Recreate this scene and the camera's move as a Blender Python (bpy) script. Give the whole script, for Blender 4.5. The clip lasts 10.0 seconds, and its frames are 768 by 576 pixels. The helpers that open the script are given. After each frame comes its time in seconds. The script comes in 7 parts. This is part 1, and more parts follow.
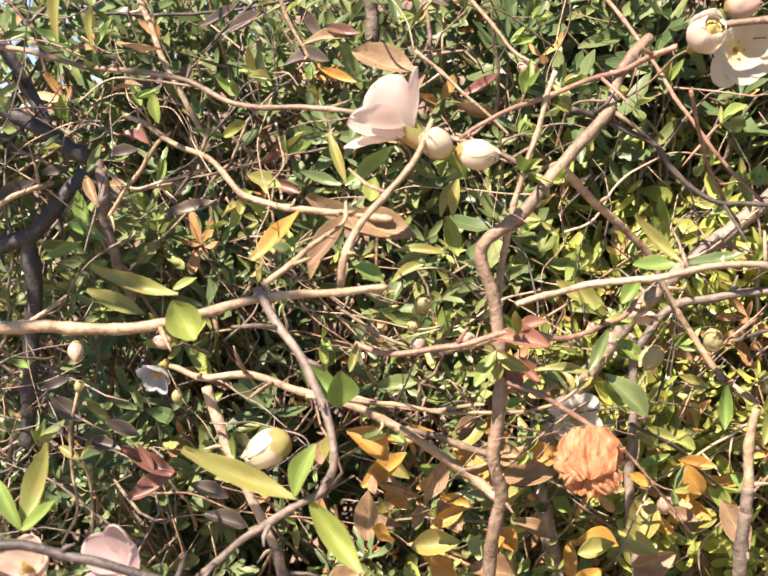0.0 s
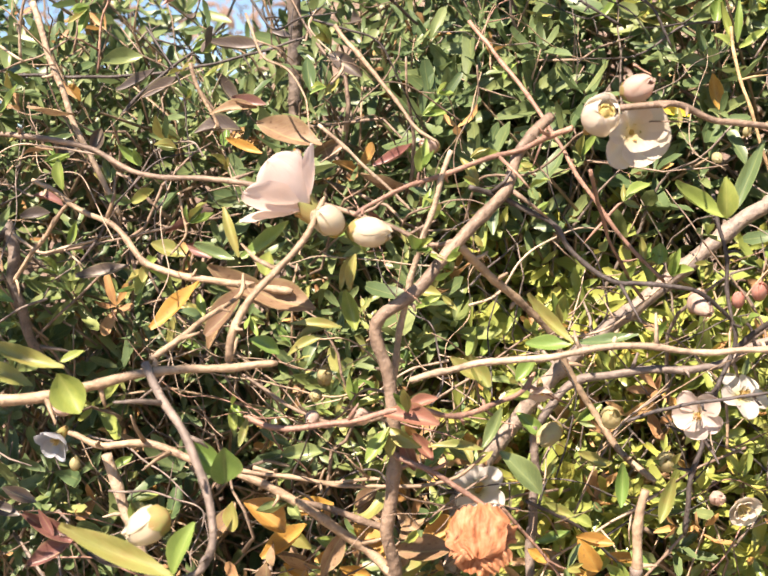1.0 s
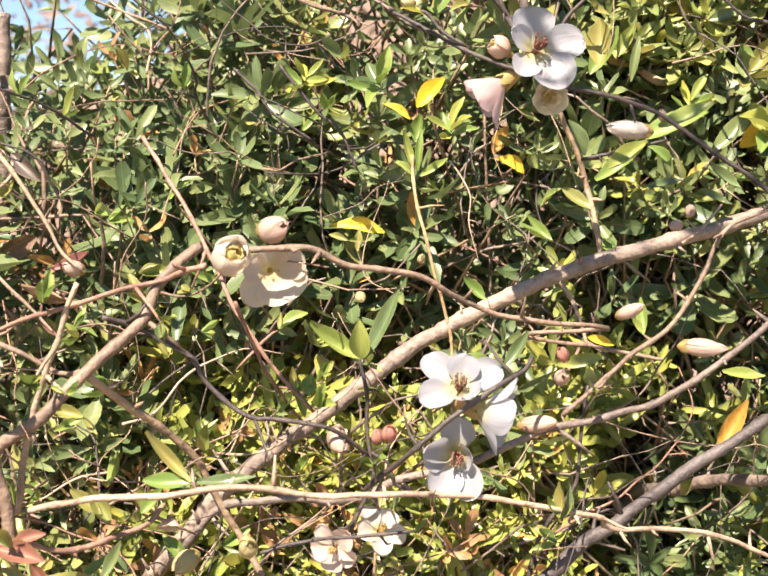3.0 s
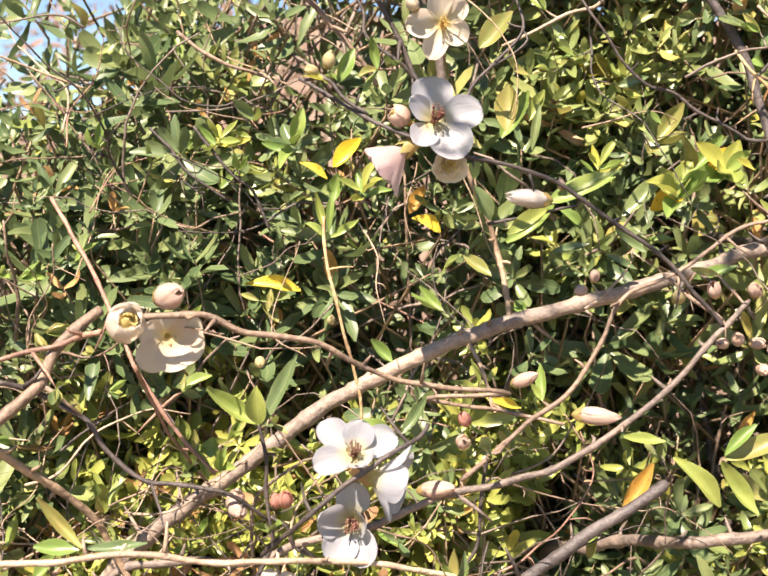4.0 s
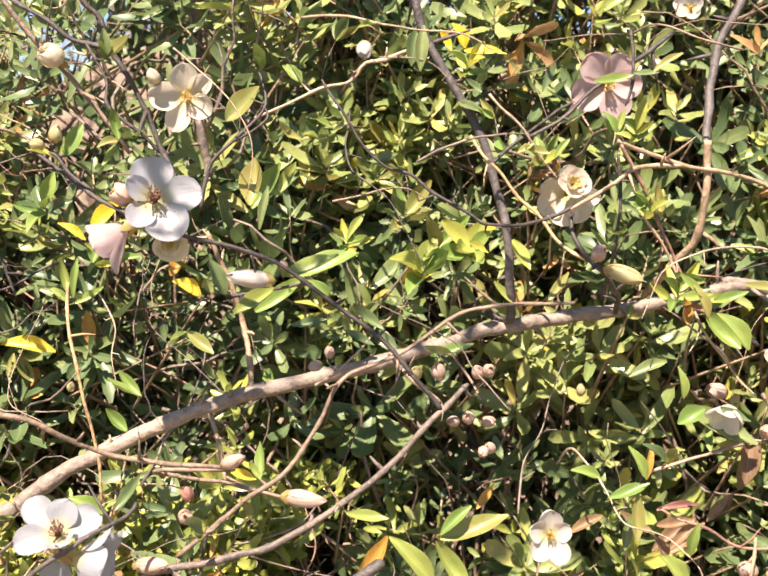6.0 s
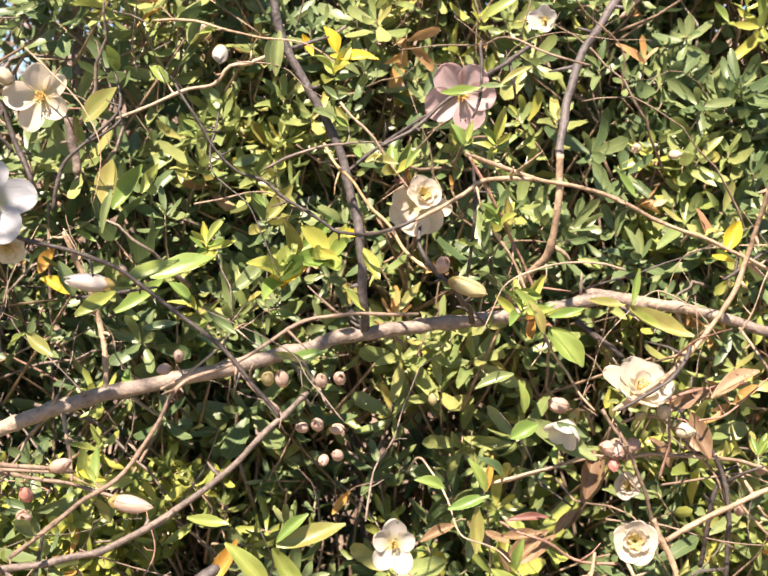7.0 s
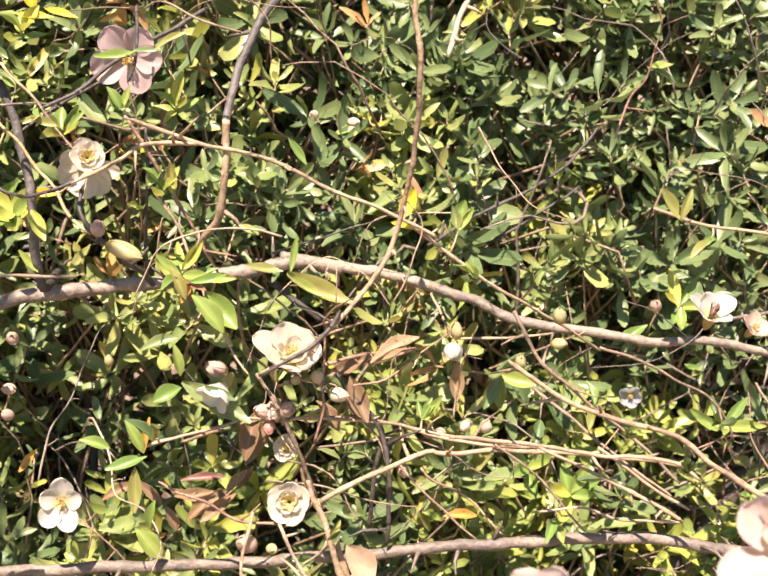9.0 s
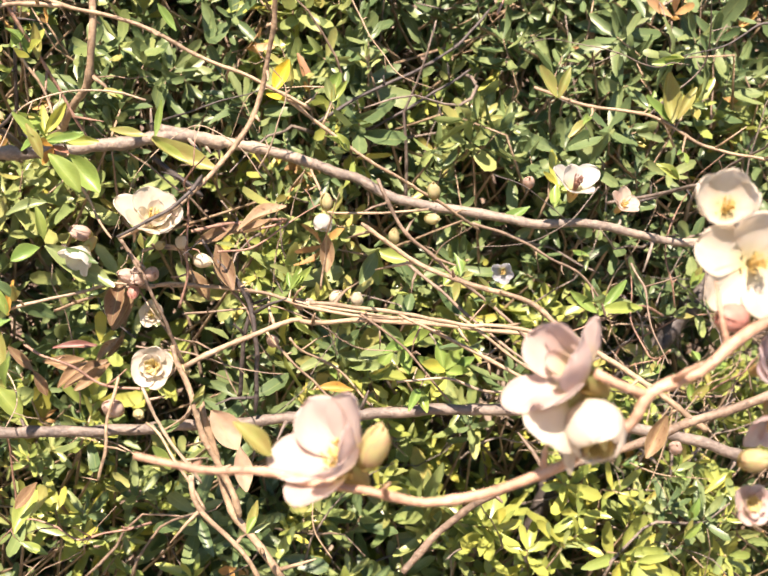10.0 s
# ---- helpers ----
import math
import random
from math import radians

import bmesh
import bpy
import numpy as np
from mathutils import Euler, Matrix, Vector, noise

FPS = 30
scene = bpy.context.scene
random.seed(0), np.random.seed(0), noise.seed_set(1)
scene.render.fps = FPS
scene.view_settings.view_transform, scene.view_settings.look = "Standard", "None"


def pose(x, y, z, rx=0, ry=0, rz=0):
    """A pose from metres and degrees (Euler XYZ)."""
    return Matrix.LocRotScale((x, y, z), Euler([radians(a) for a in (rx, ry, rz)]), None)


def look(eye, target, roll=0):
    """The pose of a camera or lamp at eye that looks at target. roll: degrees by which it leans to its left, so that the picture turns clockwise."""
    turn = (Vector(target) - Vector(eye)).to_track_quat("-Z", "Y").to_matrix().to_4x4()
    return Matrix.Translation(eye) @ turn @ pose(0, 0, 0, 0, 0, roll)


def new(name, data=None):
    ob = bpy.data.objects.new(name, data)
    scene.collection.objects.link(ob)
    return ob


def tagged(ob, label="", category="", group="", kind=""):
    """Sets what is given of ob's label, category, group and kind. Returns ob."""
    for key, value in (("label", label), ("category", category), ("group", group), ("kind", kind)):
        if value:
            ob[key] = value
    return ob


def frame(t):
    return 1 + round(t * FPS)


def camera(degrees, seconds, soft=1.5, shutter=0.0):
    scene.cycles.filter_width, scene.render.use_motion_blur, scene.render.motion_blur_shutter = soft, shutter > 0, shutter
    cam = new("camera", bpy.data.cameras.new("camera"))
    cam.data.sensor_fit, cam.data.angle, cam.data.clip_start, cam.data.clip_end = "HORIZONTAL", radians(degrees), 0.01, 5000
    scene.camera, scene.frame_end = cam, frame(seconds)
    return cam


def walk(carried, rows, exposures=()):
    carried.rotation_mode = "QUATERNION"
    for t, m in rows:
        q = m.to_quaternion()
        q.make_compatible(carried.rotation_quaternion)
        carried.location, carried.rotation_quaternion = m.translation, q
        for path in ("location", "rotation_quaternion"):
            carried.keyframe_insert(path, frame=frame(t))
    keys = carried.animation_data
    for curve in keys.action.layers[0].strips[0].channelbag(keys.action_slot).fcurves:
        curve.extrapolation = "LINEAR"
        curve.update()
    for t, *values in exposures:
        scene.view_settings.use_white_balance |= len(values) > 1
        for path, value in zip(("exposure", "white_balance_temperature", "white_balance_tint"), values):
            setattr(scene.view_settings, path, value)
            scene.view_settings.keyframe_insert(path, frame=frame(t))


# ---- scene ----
cam = camera(35.64, 10.0, soft=1.7)
walk(cam, [
    (0.0, look((0.0006, 0.0000, 1.1006), (-0.0373, 0.5933, 1.0194), -5.00)),
    (0.5, look((0.0156, 0.0010, 1.1102), (-0.0156, 0.5957, 1.0366), -4.27)),
    (1.0, look((0.0408, 0.0032, 1.1146), (0.0152, 0.5993, 1.0517), -3.75)),
    (1.5, look((0.0666, 0.0063, 1.1242), (0.0561, 0.6032, 1.0638), -3.00)),
    (2.0, look((0.1011, 0.0048, 1.1329), (0.1120, 0.6019, 1.0755), -1.73)),
    (2.5, look((0.1359, 0.0037, 1.1461), (0.1578, 0.6000, 1.0825), -0.66)),
    (3.0, look((0.1706, 0.0088, 1.1707), (0.1949, 0.6052, 1.1098), -0.24)),
    (3.2, look((0.1786, 0.0075, 1.1749), (0.2059, 0.6041, 1.1174), -0.02)),
    (4.3, look((0.2261, 0.0017, 1.2028), (0.2589, 0.5989, 1.1559), 0.42)),
    (4.5, look((0.2346, -0.0003, 1.2127), (0.2684, 0.5967, 1.1634), 0.56)),
    (5.0, look((0.2662, 0.0015, 1.2215), (0.3047, 0.5985, 1.1763), 0.64)),
    (5.5, look((0.2978, -0.0045, 1.2218), (0.3499, 0.5920, 1.1828), 0.95)),
    (5.7, look((0.3042, -0.0060, 1.2245), (0.3650, 0.5895, 1.1840), 1.34)),
    (6.8, look((0.3767, -0.0100, 1.2501), (0.4500, 0.5829, 1.1948), 3.88)),
    (7.0, look((0.3980, -0.0146, 1.2504), (0.4667, 0.5790, 1.1962), 3.70)),
    (7.5, look((0.4365, -0.0201, 1.2560), (0.5106, 0.5728, 1.2012), 3.81)),
    (8.0, look((0.4763, -0.0258, 1.2725), (0.5581, 0.5653, 1.2101), 3.93)),
    (8.5, look((0.5158, -0.0320, 1.2831), (0.6054, 0.5574, 1.2158), 4.32)),
    (9.0, look((0.5480, -0.0404, 1.2721), (0.6458, 0.5463, 1.1937), 4.97)),
    (9.4, look((0.5782, -0.0493, 1.2553), (0.6835, 0.5332, 1.1573), 5.62)),
    (9.5, look((0.5867, -0.0517, 1.2547), (0.6918, 0.5297, 1.1502), 5.84)),
    (10.0, look((0.6138, -0.0594, 1.2420), (0.7218, 0.5206, 1.1330), 6.02)),
])
cam.data.dof.use_dof = True
cam.data.dof.focus_distance, cam.data.dof.aperture_fstop = 0.66, 16

# ---- light ----
SUN_FROM = Vector((-0.32, -0.66, 1.0)).normalized()
world = bpy.data.worlds.new("sky")
scene.world = world
world.use_nodes = True
wn = world.node_tree
sky = wn.nodes.new("ShaderNodeTexSky")
sky.sky_type, sky.sun_disc = "NISHITA", False
sky.air_density, sky.dust_density, sky.ozone_density = 0.8, 0.4, 2.0
sky.sun_elevation = math.asin(SUN_FROM.z)
sky.sun_rotation = math.atan2(SUN_FROM.x, SUN_FROM.y)
wn.links.new(sky.outputs[0], wn.nodes["Background"].inputs[0])
wn.nodes["Background"].inputs[1].default_value = 0.057
sun = new("sun", bpy.data.lights.new("sun", "SUN"))
sun.data.energy, sun.data.angle, sun.data.color = 5.3, radians(0.6), (1.0, 0.818, 0.69)
sun.matrix_world = look(SUN_FROM * 20, (0, 0, 0))
scene.view_settings.exposure = 1.79


# ---- materials ----
def node_material(name, rough=0.6):
    m = bpy.data.materials.new(name)
    m.use_nodes = True
    nt = m.node_tree
    bsdf = nt.nodes["Principled BSDF"]
    bsdf.inputs["Roughness"].default_value = rough
    return m, nt, bsdf


def ramp(nt, source, stops):
    r = nt.nodes.new("ShaderNodeValToRGB")
    while len(r.color_ramp.elements) < len(stops):
        r.color_ramp.elements.new(0.5)
    for e, (p, c) in zip(r.color_ramp.elements, stops):
        e.position, e.color = p, (*c, 1)
    nt.links.new(source, r.inputs[0])
    return r.outputs[0]


def noise_out(nt, scale, detail=4.0, coords="Object", stretch=None):
    tc = nt.nodes.new("ShaderNodeTexCoord")
    n = nt.nodes.new("ShaderNodeTexNoise")
    n.inputs["Scale"].default_value, n.inputs["Detail"].default_value = scale, detail
    out = tc.outputs[coords]
    if stretch:
        mp = nt.nodes.new("ShaderNodeMapping")
        mp.inputs["Scale"].default_value = stretch
        nt.links.new(out, mp.inputs[0])
        out = mp.outputs[0]
    nt.links.new(out, n.inputs[0])
    return n.outputs[0]


def mixed(nt, a, b, fac, mode="MIX"):
    m = nt.nodes.new("ShaderNodeMix")
    m.data_type, m.blend_type = "RGBA", mode
    for s, v in ((m.inputs[6], a), (m.inputs[7], b), (m.inputs[0], fac)):
        if hasattr(v, "links"):
            nt.links.new(v, s)
        elif isinstance(v, tuple):
            s.default_value = (*v, 1)
        else:
            s.default_value = v
    return m.outputs[2]


def bump(nt, bsdf, height, strength, distance):
    b = nt.nodes.new("ShaderNodeBump")
    b.inputs["Strength"].default_value, b.inputs["Distance"].default_value = strength, distance
    nt.links.new(height, b.inputs["Height"])
    nt.links.new(b.outputs[0], bsdf.inputs["Normal"])


def bark(name, light, mid, dark, patch=45):
    """Thin smooth bark, streaked along and banded across, with pale lenticels and dark scars."""
    m, nt, bsdf = node_material(name, 0.62)
    fine = noise_out(nt, 900, 6)
    mid_n = noise_out(nt, 240, 5)
    big = noise_out(nt, patch, 3)
    c1 = ramp(nt, mid_n, [(0.28, dark), (0.5, mid), (0.72, light)])
    c2 = ramp(nt, big, [(0.38, dark), (0.52, mid), (0.62, light)])
    c3 = mixed(nt, c1, c2, 0.5)
    spots = ramp(nt, fine, [(0.60, (0, 0, 0)), (0.70, (0.35, 0.35, 0.35))])
    c4 = mixed(nt, c3, tuple(min(1, 1.35 * c + 0.04) for c in light), spots)
    scars = ramp(nt, noise_out(nt, 420, 3), [(0.28, (0.7, 0.7, 0.7)), (0.36, (0, 0, 0))])
    nt.links.new(mixed(nt, c4, tuple(0.5 * c for c in dark), scars), bsdf.inputs["Base Color"])
    bump(nt, bsdf, mid_n, 0.9, 0.0015)
    return m


BARK = {
    "tan": bark("tan_bark", (0.40, 0.30, 0.195), (0.27, 0.195, 0.122), (0.12, 0.085, 0.056)),
    "brown": bark("brown_bark", (0.28, 0.205, 0.142), (0.18, 0.13, 0.09), (0.08, 0.058, 0.042)),
    "redbrown": bark("redbrown_bark", (0.36, 0.225, 0.155), (0.24, 0.14, 0.098), (0.10, 0.06, 0.045)),
    # Dark twig bark, with the shade that some twigs lie in put into it.
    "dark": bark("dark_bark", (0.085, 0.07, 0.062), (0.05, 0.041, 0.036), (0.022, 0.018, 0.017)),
    "slate": bark("slate_bark", (0.12, 0.105, 0.097), (0.072, 0.062, 0.058), (0.03, 0.026, 0.025)),
    "grey": bark("grey_bark", (0.235, 0.19, 0.15), (0.15, 0.12, 0.097), (0.06, 0.049, 0.042)),
    "pale": bark("pale_bark", (0.45, 0.355, 0.25), (0.32, 0.245, 0.168), (0.15, 0.112, 0.08)),
    # Broad dark grey patches painted in for shadow lying on the bough.
    "bough": bark("bough_bark", (0.37, 0.29, 0.21), (0.205, 0.168, 0.135), (0.075, 0.064, 0.058), 11),
    "yellowish": bark("yellowish_bark", (0.52, 0.38, 0.20), (0.36, 0.25, 0.12), (0.16, 0.10, 0.06)),
    # Near-black bark with the shade on the left boughs put into its colour.
    "shade_dark": bark("shade_dark_bark", (0.055, 0.048, 0.048), (0.032, 0.029, 0.029), (0.015, 0.014, 0.014)),
    "near": bark("near_bark", (0.50, 0.34, 0.23), (0.38, 0.23, 0.15), (0.20, 0.11, 0.07)),
}


def thin_material(name, stops, back, translucent, rough, per_object=True, vein=0.5, spots=None):
    """Leaf tissue: colour varied leaf by leaf and blotched within, pale veins, light passing through."""
    m, nt, bsdf = node_material(name, rough)
    if per_object:
        rnd = nt.nodes.new("ShaderNodeObjectInfo").outputs["Random"]
    else:
        rnd = nt.nodes.new("ShaderNodeNewGeometry").outputs["Random Per Island"]
    bsdf.inputs["Specular IOR Level"].default_value = 0.5
    col = ramp(nt, rnd, stops)
    blotch = noise_out(nt, 4 if per_object else 160, 4)
    dark = mixed(nt, col, back, ramp(nt, blotch, [(0.4, (0, 0, 0)), (0.75, (vein, vein, vein))]))
    if spots:
        sp = noise_out(nt, 14 if per_object else 420, 3)
        dark = mixed(nt, dark, spots, ramp(nt, sp, [(0.60, (0, 0, 0)), (0.68, (0.8, 0.8, 0.8))]))
    uv = nt.nodes.new("ShaderNodeUVMap")
    sep = nt.nodes.new("ShaderNodeSeparateXYZ")
    nt.links.new(uv.outputs[0], sep.inputs[0])

    def maths(op, a, c):
        n = nt.nodes.new("ShaderNodeMath")
        n.operation = op
        for s, v in zip(n.inputs, (a, c)):
            if hasattr(v, "links"):
                nt.links.new(v, s)
            else:
                s.default_value = v
        return n.outputs[0]

    off = maths("ABSOLUTE", maths("SUBTRACT", sep.outputs[0], 0.5), 0)
    rib = ramp(nt, off, [(0.0, (0.8, 0.8, 0.8)), (0.05, (0, 0, 0))])
    slope = maths("SUBTRACT", maths("MULTIPLY", sep.outputs[1], 9.0), maths("MULTIPLY", off, 7.0))
    side = ramp(nt, maths("FRACT", slope, 0), [(0.0, (0.35, 0.35, 0.35)), (0.12, (0, 0, 0)), (0.9, (0, 0, 0)), (1.0, (0.35, 0.35, 0.35))])
    lines = mixed(nt, rib, side, 1.0, "ADD")
    pale = mixed(nt, col, (0.42, 0.44, 0.16), 0.3)
    # Pale leaf margin, strengthened to stand in for bright highlights along the edge.
    rim = ramp(nt, off, [(0.42, (0, 0, 0)), (0.5, (0.6, 0.6, 0.6))])
    tint = mixed(nt, mixed(nt, dark, pale, lines), pale, rim)
    nt.links.new(tint, bsdf.inputs["Base Color"])
    bump(nt, bsdf, lines, -0.35, 0.0006 if not per_object else 0.02)
    tr = nt.nodes.new("ShaderNodeBsdfTranslucent")
    nt.links.new(tint, tr.inputs[0])
    mix = nt.nodes.new("ShaderNodeMixShader")
    mix.inputs[0].default_value = translucent
    nt.links.new(bsdf.outputs[0], mix.inputs[1])
    nt.links.new(tr.outputs[0], mix.inputs[2])
    nt.links.new(mix.outputs[0], nt.nodes["Material Output"].inputs[0])
    return m


GREENS = [(0.0, (0.145, 0.205, 0.075)), (0.25, (0.23, 0.285, 0.095)), (0.5, (0.315, 0.35, 0.125)), (0.75, (0.19, 0.25, 0.085)), (0.94, (0.37, 0.36, 0.12)), (1.0, (0.46, 0.40, 0.11))]
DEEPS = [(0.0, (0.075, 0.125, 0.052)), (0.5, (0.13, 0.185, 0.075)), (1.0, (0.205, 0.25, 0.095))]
BROWNS = [(0.0, (0.22, 0.14, 0.075)), (0.5, (0.31, 0.215, 0.125)), (1.0, (0.155, 0.095, 0.056))]
LITTER = [(0.0, (0.34, 0.19, 0.09)), (0.4, (0.52, 0.33, 0.17)), (0.7, (0.58, 0.34, 0.10)), (1.0, (0.25, 0.13, 0.065))]
LEAF = {
    "azalea": thin_material("azalea_leaf", GREENS, (0.09, 0.145, 0.045), 0.32, 0.36, True, 0.4),
    "azalea_mass": thin_material("azalea_leaf_mass", GREENS, (0.09, 0.145, 0.045), 0.32, 0.36, False, 0.4),
    "bright_mass": thin_material("bright_leaf_mass", [(0.0, (0.20, 0.265, 0.07)), (0.4, (0.275, 0.325, 0.08)), (0.8, (0.345, 0.37, 0.085)), (1.0, (0.45, 0.42, 0.08))], (0.27, 0.31, 0.08), 0.32, 0.33, False, 0.4),
    # Deep green leaf mass; its darkness also stands in for shade in the hedge.
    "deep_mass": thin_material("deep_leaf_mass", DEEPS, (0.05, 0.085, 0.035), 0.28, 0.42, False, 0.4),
    "green": thin_material("quince_leaf", [(0.0, (0.13, 0.22, 0.05)), (0.6, (0.21, 0.285, 0.065)), (1.0, (0.27, 0.31, 0.075))], (0.10, 0.17, 0.04), 0.24, 0.42, True, 0.45),
    "lime": thin_material("lime_leaf", [(0.0, (0.32, 0.36, 0.085)), (0.6, (0.42, 0.43, 0.09)), (1.0, (0.54, 0.50, 0.08))], (0.34, 0.36, 0.07), 0.36, 0.42, True, 0.4),
    "deep": thin_material("deep_leaf", DEEPS, (0.04, 0.07, 0.03), 0.22, 0.32, True, 0.4),
    "olive": thin_material("olive_leaf", [(0.0, (0.19, 0.22, 0.06)), (1.0, (0.265, 0.26, 0.075))], (0.24, 0.16, 0.055), 0.24, 0.45, True, 0.7),
    "yellow": thin_material("yellow_leaf", [(0.0, (0.75, 0.52, 0.03)), (1.0, (0.66, 0.55, 0.06))], (0.60, 0.38, 0.03), 0.35, 0.45, True, 0.5, (0.30, 0.20, 0.03)),
    "orange": thin_material("orange_leaf", [(0.0, (0.52, 0.31, 0.06)), (1.0, (0.43, 0.23, 0.055))], (0.36, 0.20, 0.06), 0.35, 0.5, True, 0.6, (0.24, 0.12, 0.05)),
    "brown": thin_material("brown_leaf", BROWNS, (0.16, 0.085, 0.04), 0.25, 0.6, True, 0.85, (0.10, 0.05, 0.025)),
    "russet": thin_material("russet_leaf", [(0.0, (0.20, 0.08, 0.07)), (1.0, (0.15, 0.075, 0.06))], (0.10, 0.05, 0.045), 0.2, 0.45, True, 0.5),
    "paledry": thin_material("pale_dry_leaf", [(0.0, (0.62, 0.46, 0.34)), (1.0, (0.55, 0.40, 0.28))], (0.40, 0.24, 0.15), 0.35, 0.6, True, 0.6),
    "redpetal": thin_material("red_dry_scale", [(0.0, (0.27, 0.12, 0.08)), (1.0, (0.20, 0.09, 0.06))], (0.11, 0.05, 0.035), 0.25, 0.6, True, 0.6),
    # Leaf colour blackened to paint in the shade inside the left quince.
    "shade_dark": thin_material("shaded_leaf", [(0.0, (0.06, 0.05, 0.05)), (1.0, (0.09, 0.065, 0.05))], (0.04, 0.035, 0.035), 0.1, 0.5, True, 0.5),
}
SCRUB_MASS = thin_material("scrub_leaf_mass", [(0.0, (0.19, 0.125, 0.10)), (0.6, (0.26, 0.175, 0.14)), (1.0, (0.16, 0.13, 0.08))], (0.16, 0.10, 0.075), 0.25, 0.7, False, 0.5)
BROWN_MASS = thin_material("brown_leaf_mass", LITTER, (0.20, 0.10, 0.05), 0.25, 0.6, False, 0.6)


def petal_material(name, main, tint, amount, throat=None):
    """Petal tissue: two soft tints, faint veins, light passing through, and a throat colour at the foot."""
    m, nt, bsdf = node_material(name, 0.5)
    n = noise_out(nt, 1.7, 4)
    col = mixed(nt, main, tint, ramp(nt, n, [(0.38, (0, 0, 0)), (0.72, (amount,) * 3)]))
    if throat:
        away = nt.nodes.new("ShaderNodeVectorMath")
        away.operation = "LENGTH"
        nt.links.new(nt.nodes.new("ShaderNodeTexCoord").outputs["Object"], away.inputs[0])
        col = mixed(nt, col, throat, ramp(nt, away.outputs["Value"], [(0.12, (0.9, 0.9, 0.9)), (0.46, (0, 0, 0))]))
    nt.links.new(col, bsdf.inputs["Base Color"])
    streak = noise_out(nt, 1.0, 4, "UV", (26, 2.5, 1))
    bump(nt, bsdf, streak, 0.16, 0.03)
    tr = nt.nodes.new("ShaderNodeBsdfTranslucent")
    nt.links.new(col, tr.inputs[0])
    mix = nt.nodes.new("ShaderNodeMixShader")
    mix.inputs[0].default_value = 0.52
    nt.links.new(bsdf.outputs[0], mix.inputs[1])
    nt.links.new(tr.outputs[0], mix.inputs[2])
    nt.links.new(mix.outputs[0], nt.nodes["Material Output"].inputs[0])
    return m


PETAL = {
    "white": petal_material("white_petal", (0.42, 0.445, 0.485), (0.41, 0.395, 0.42), 0.4, (0.56, 0.52, 0.24)),
    "pale": petal_material("pale_petal", (0.62, 0.60, 0.555), (0.60, 0.535, 0.47), 0.5, (0.60, 0.56, 0.26)),
    "creamy": petal_material("creamy_white_petal", (0.66, 0.61, 0.52), (0.64, 0.545, 0.425), 0.6, (0.66, 0.58, 0.29)),
    "cream": petal_material("cream_petal", (0.70, 0.65, 0.51), (0.68, 0.59, 0.42), 0.6),
    "blush": petal_material("blush_petal", (0.61, 0.505, 0.415), (0.59, 0.38, 0.31), 0.8),
    "pinkbud": petal_material("pink_bud_petal", (0.598, 0.352, 0.273), (0.546, 0.211, 0.176), 0.8),
    "pink": petal_material("pink_petal", (0.546, 0.449, 0.44), (0.528, 0.352, 0.361), 0.8),
    "lime": petal_material("lime_petal", (0.546, 0.51, 0.264), (0.528, 0.422, 0.264), 0.8),
    "limepink": petal_material("lime_pink_petal", (0.58, 0.55, 0.26), (0.58, 0.33, 0.24), 0.8),
    "core": petal_material("core_petal", (0.651, 0.554, 0.229), (0.634, 0.563, 0.352), 0.6),
    "rosy": petal_material("rosy_white_petal", (0.75, 0.66, 0.60), (0.73, 0.56, 0.50), 0.6),
    "near": petal_material("blush_white_petal", (0.61, 0.52, 0.47), (0.58, 0.39, 0.355), 0.85, (0.58, 0.50, 0.24)),
}
SEPAL = petal_material("sepal", (0.38, 0.40, 0.14), (0.52, 0.23, 0.13), 0.7)
STAMEN = petal_material("stamen", (0.76, 0.62, 0.26), (0.66, 0.46, 0.16), 0.6)
STAMEN_DARK = petal_material("spent_stamen", (0.46, 0.27, 0.20), (0.22, 0.09, 0.09), 0.9)


def withered_material():
    """Dry petal tissue: tan and rust streaks running along it, with dark cracks."""
    m, nt, bsdf = node_material("withered_petal", 0.7)
    along = noise_out(nt, 1.0, 6, "UV", (9, 3.2, 1))
    blot = noise_out(nt, 1.0, 4, "UV", (3.5, 3.5, 1))
    c1 = ramp(nt, along, [(0.33, (0.11, 0.04, 0.02)), (0.43, (0.38, 0.16, 0.065)), (0.57, (0.48, 0.26, 0.135)), (0.75, (0.54, 0.35, 0.22))])
    rnd = nt.nodes.new("ShaderNodeObjectInfo").outputs["Random"]
    tone = ramp(nt, rnd, [(0.0, (0.48, 0.25, 0.135)), (0.45, (0.45, 0.155, 0.055)), (1.0, (0.22, 0.085, 0.042))])
    col = mixed(nt, c1, tone, ramp(nt, blot, [(0.35, (0.15, 0.15, 0.15)), (0.65, (0.75, 0.75, 0.75))]))
    nt.links.new(col, bsdf.inputs["Base Color"])
    bump(nt, bsdf, along, 0.3, 0.04)
    tr = nt.nodes.new("ShaderNodeBsdfTranslucent")
    nt.links.new(col, tr.inputs[0])
    mix = nt.nodes.new("ShaderNodeMixShader")
    mix.inputs[0].default_value = 0.25
    nt.links.new(bsdf.outputs[0], mix.inputs[1])
    nt.links.new(tr.outputs[0], mix.inputs[2])
    nt.links.new(mix.outputs[0], nt.nodes["Material Output"].inputs[0])
    return m


WITHERED = withered_material()


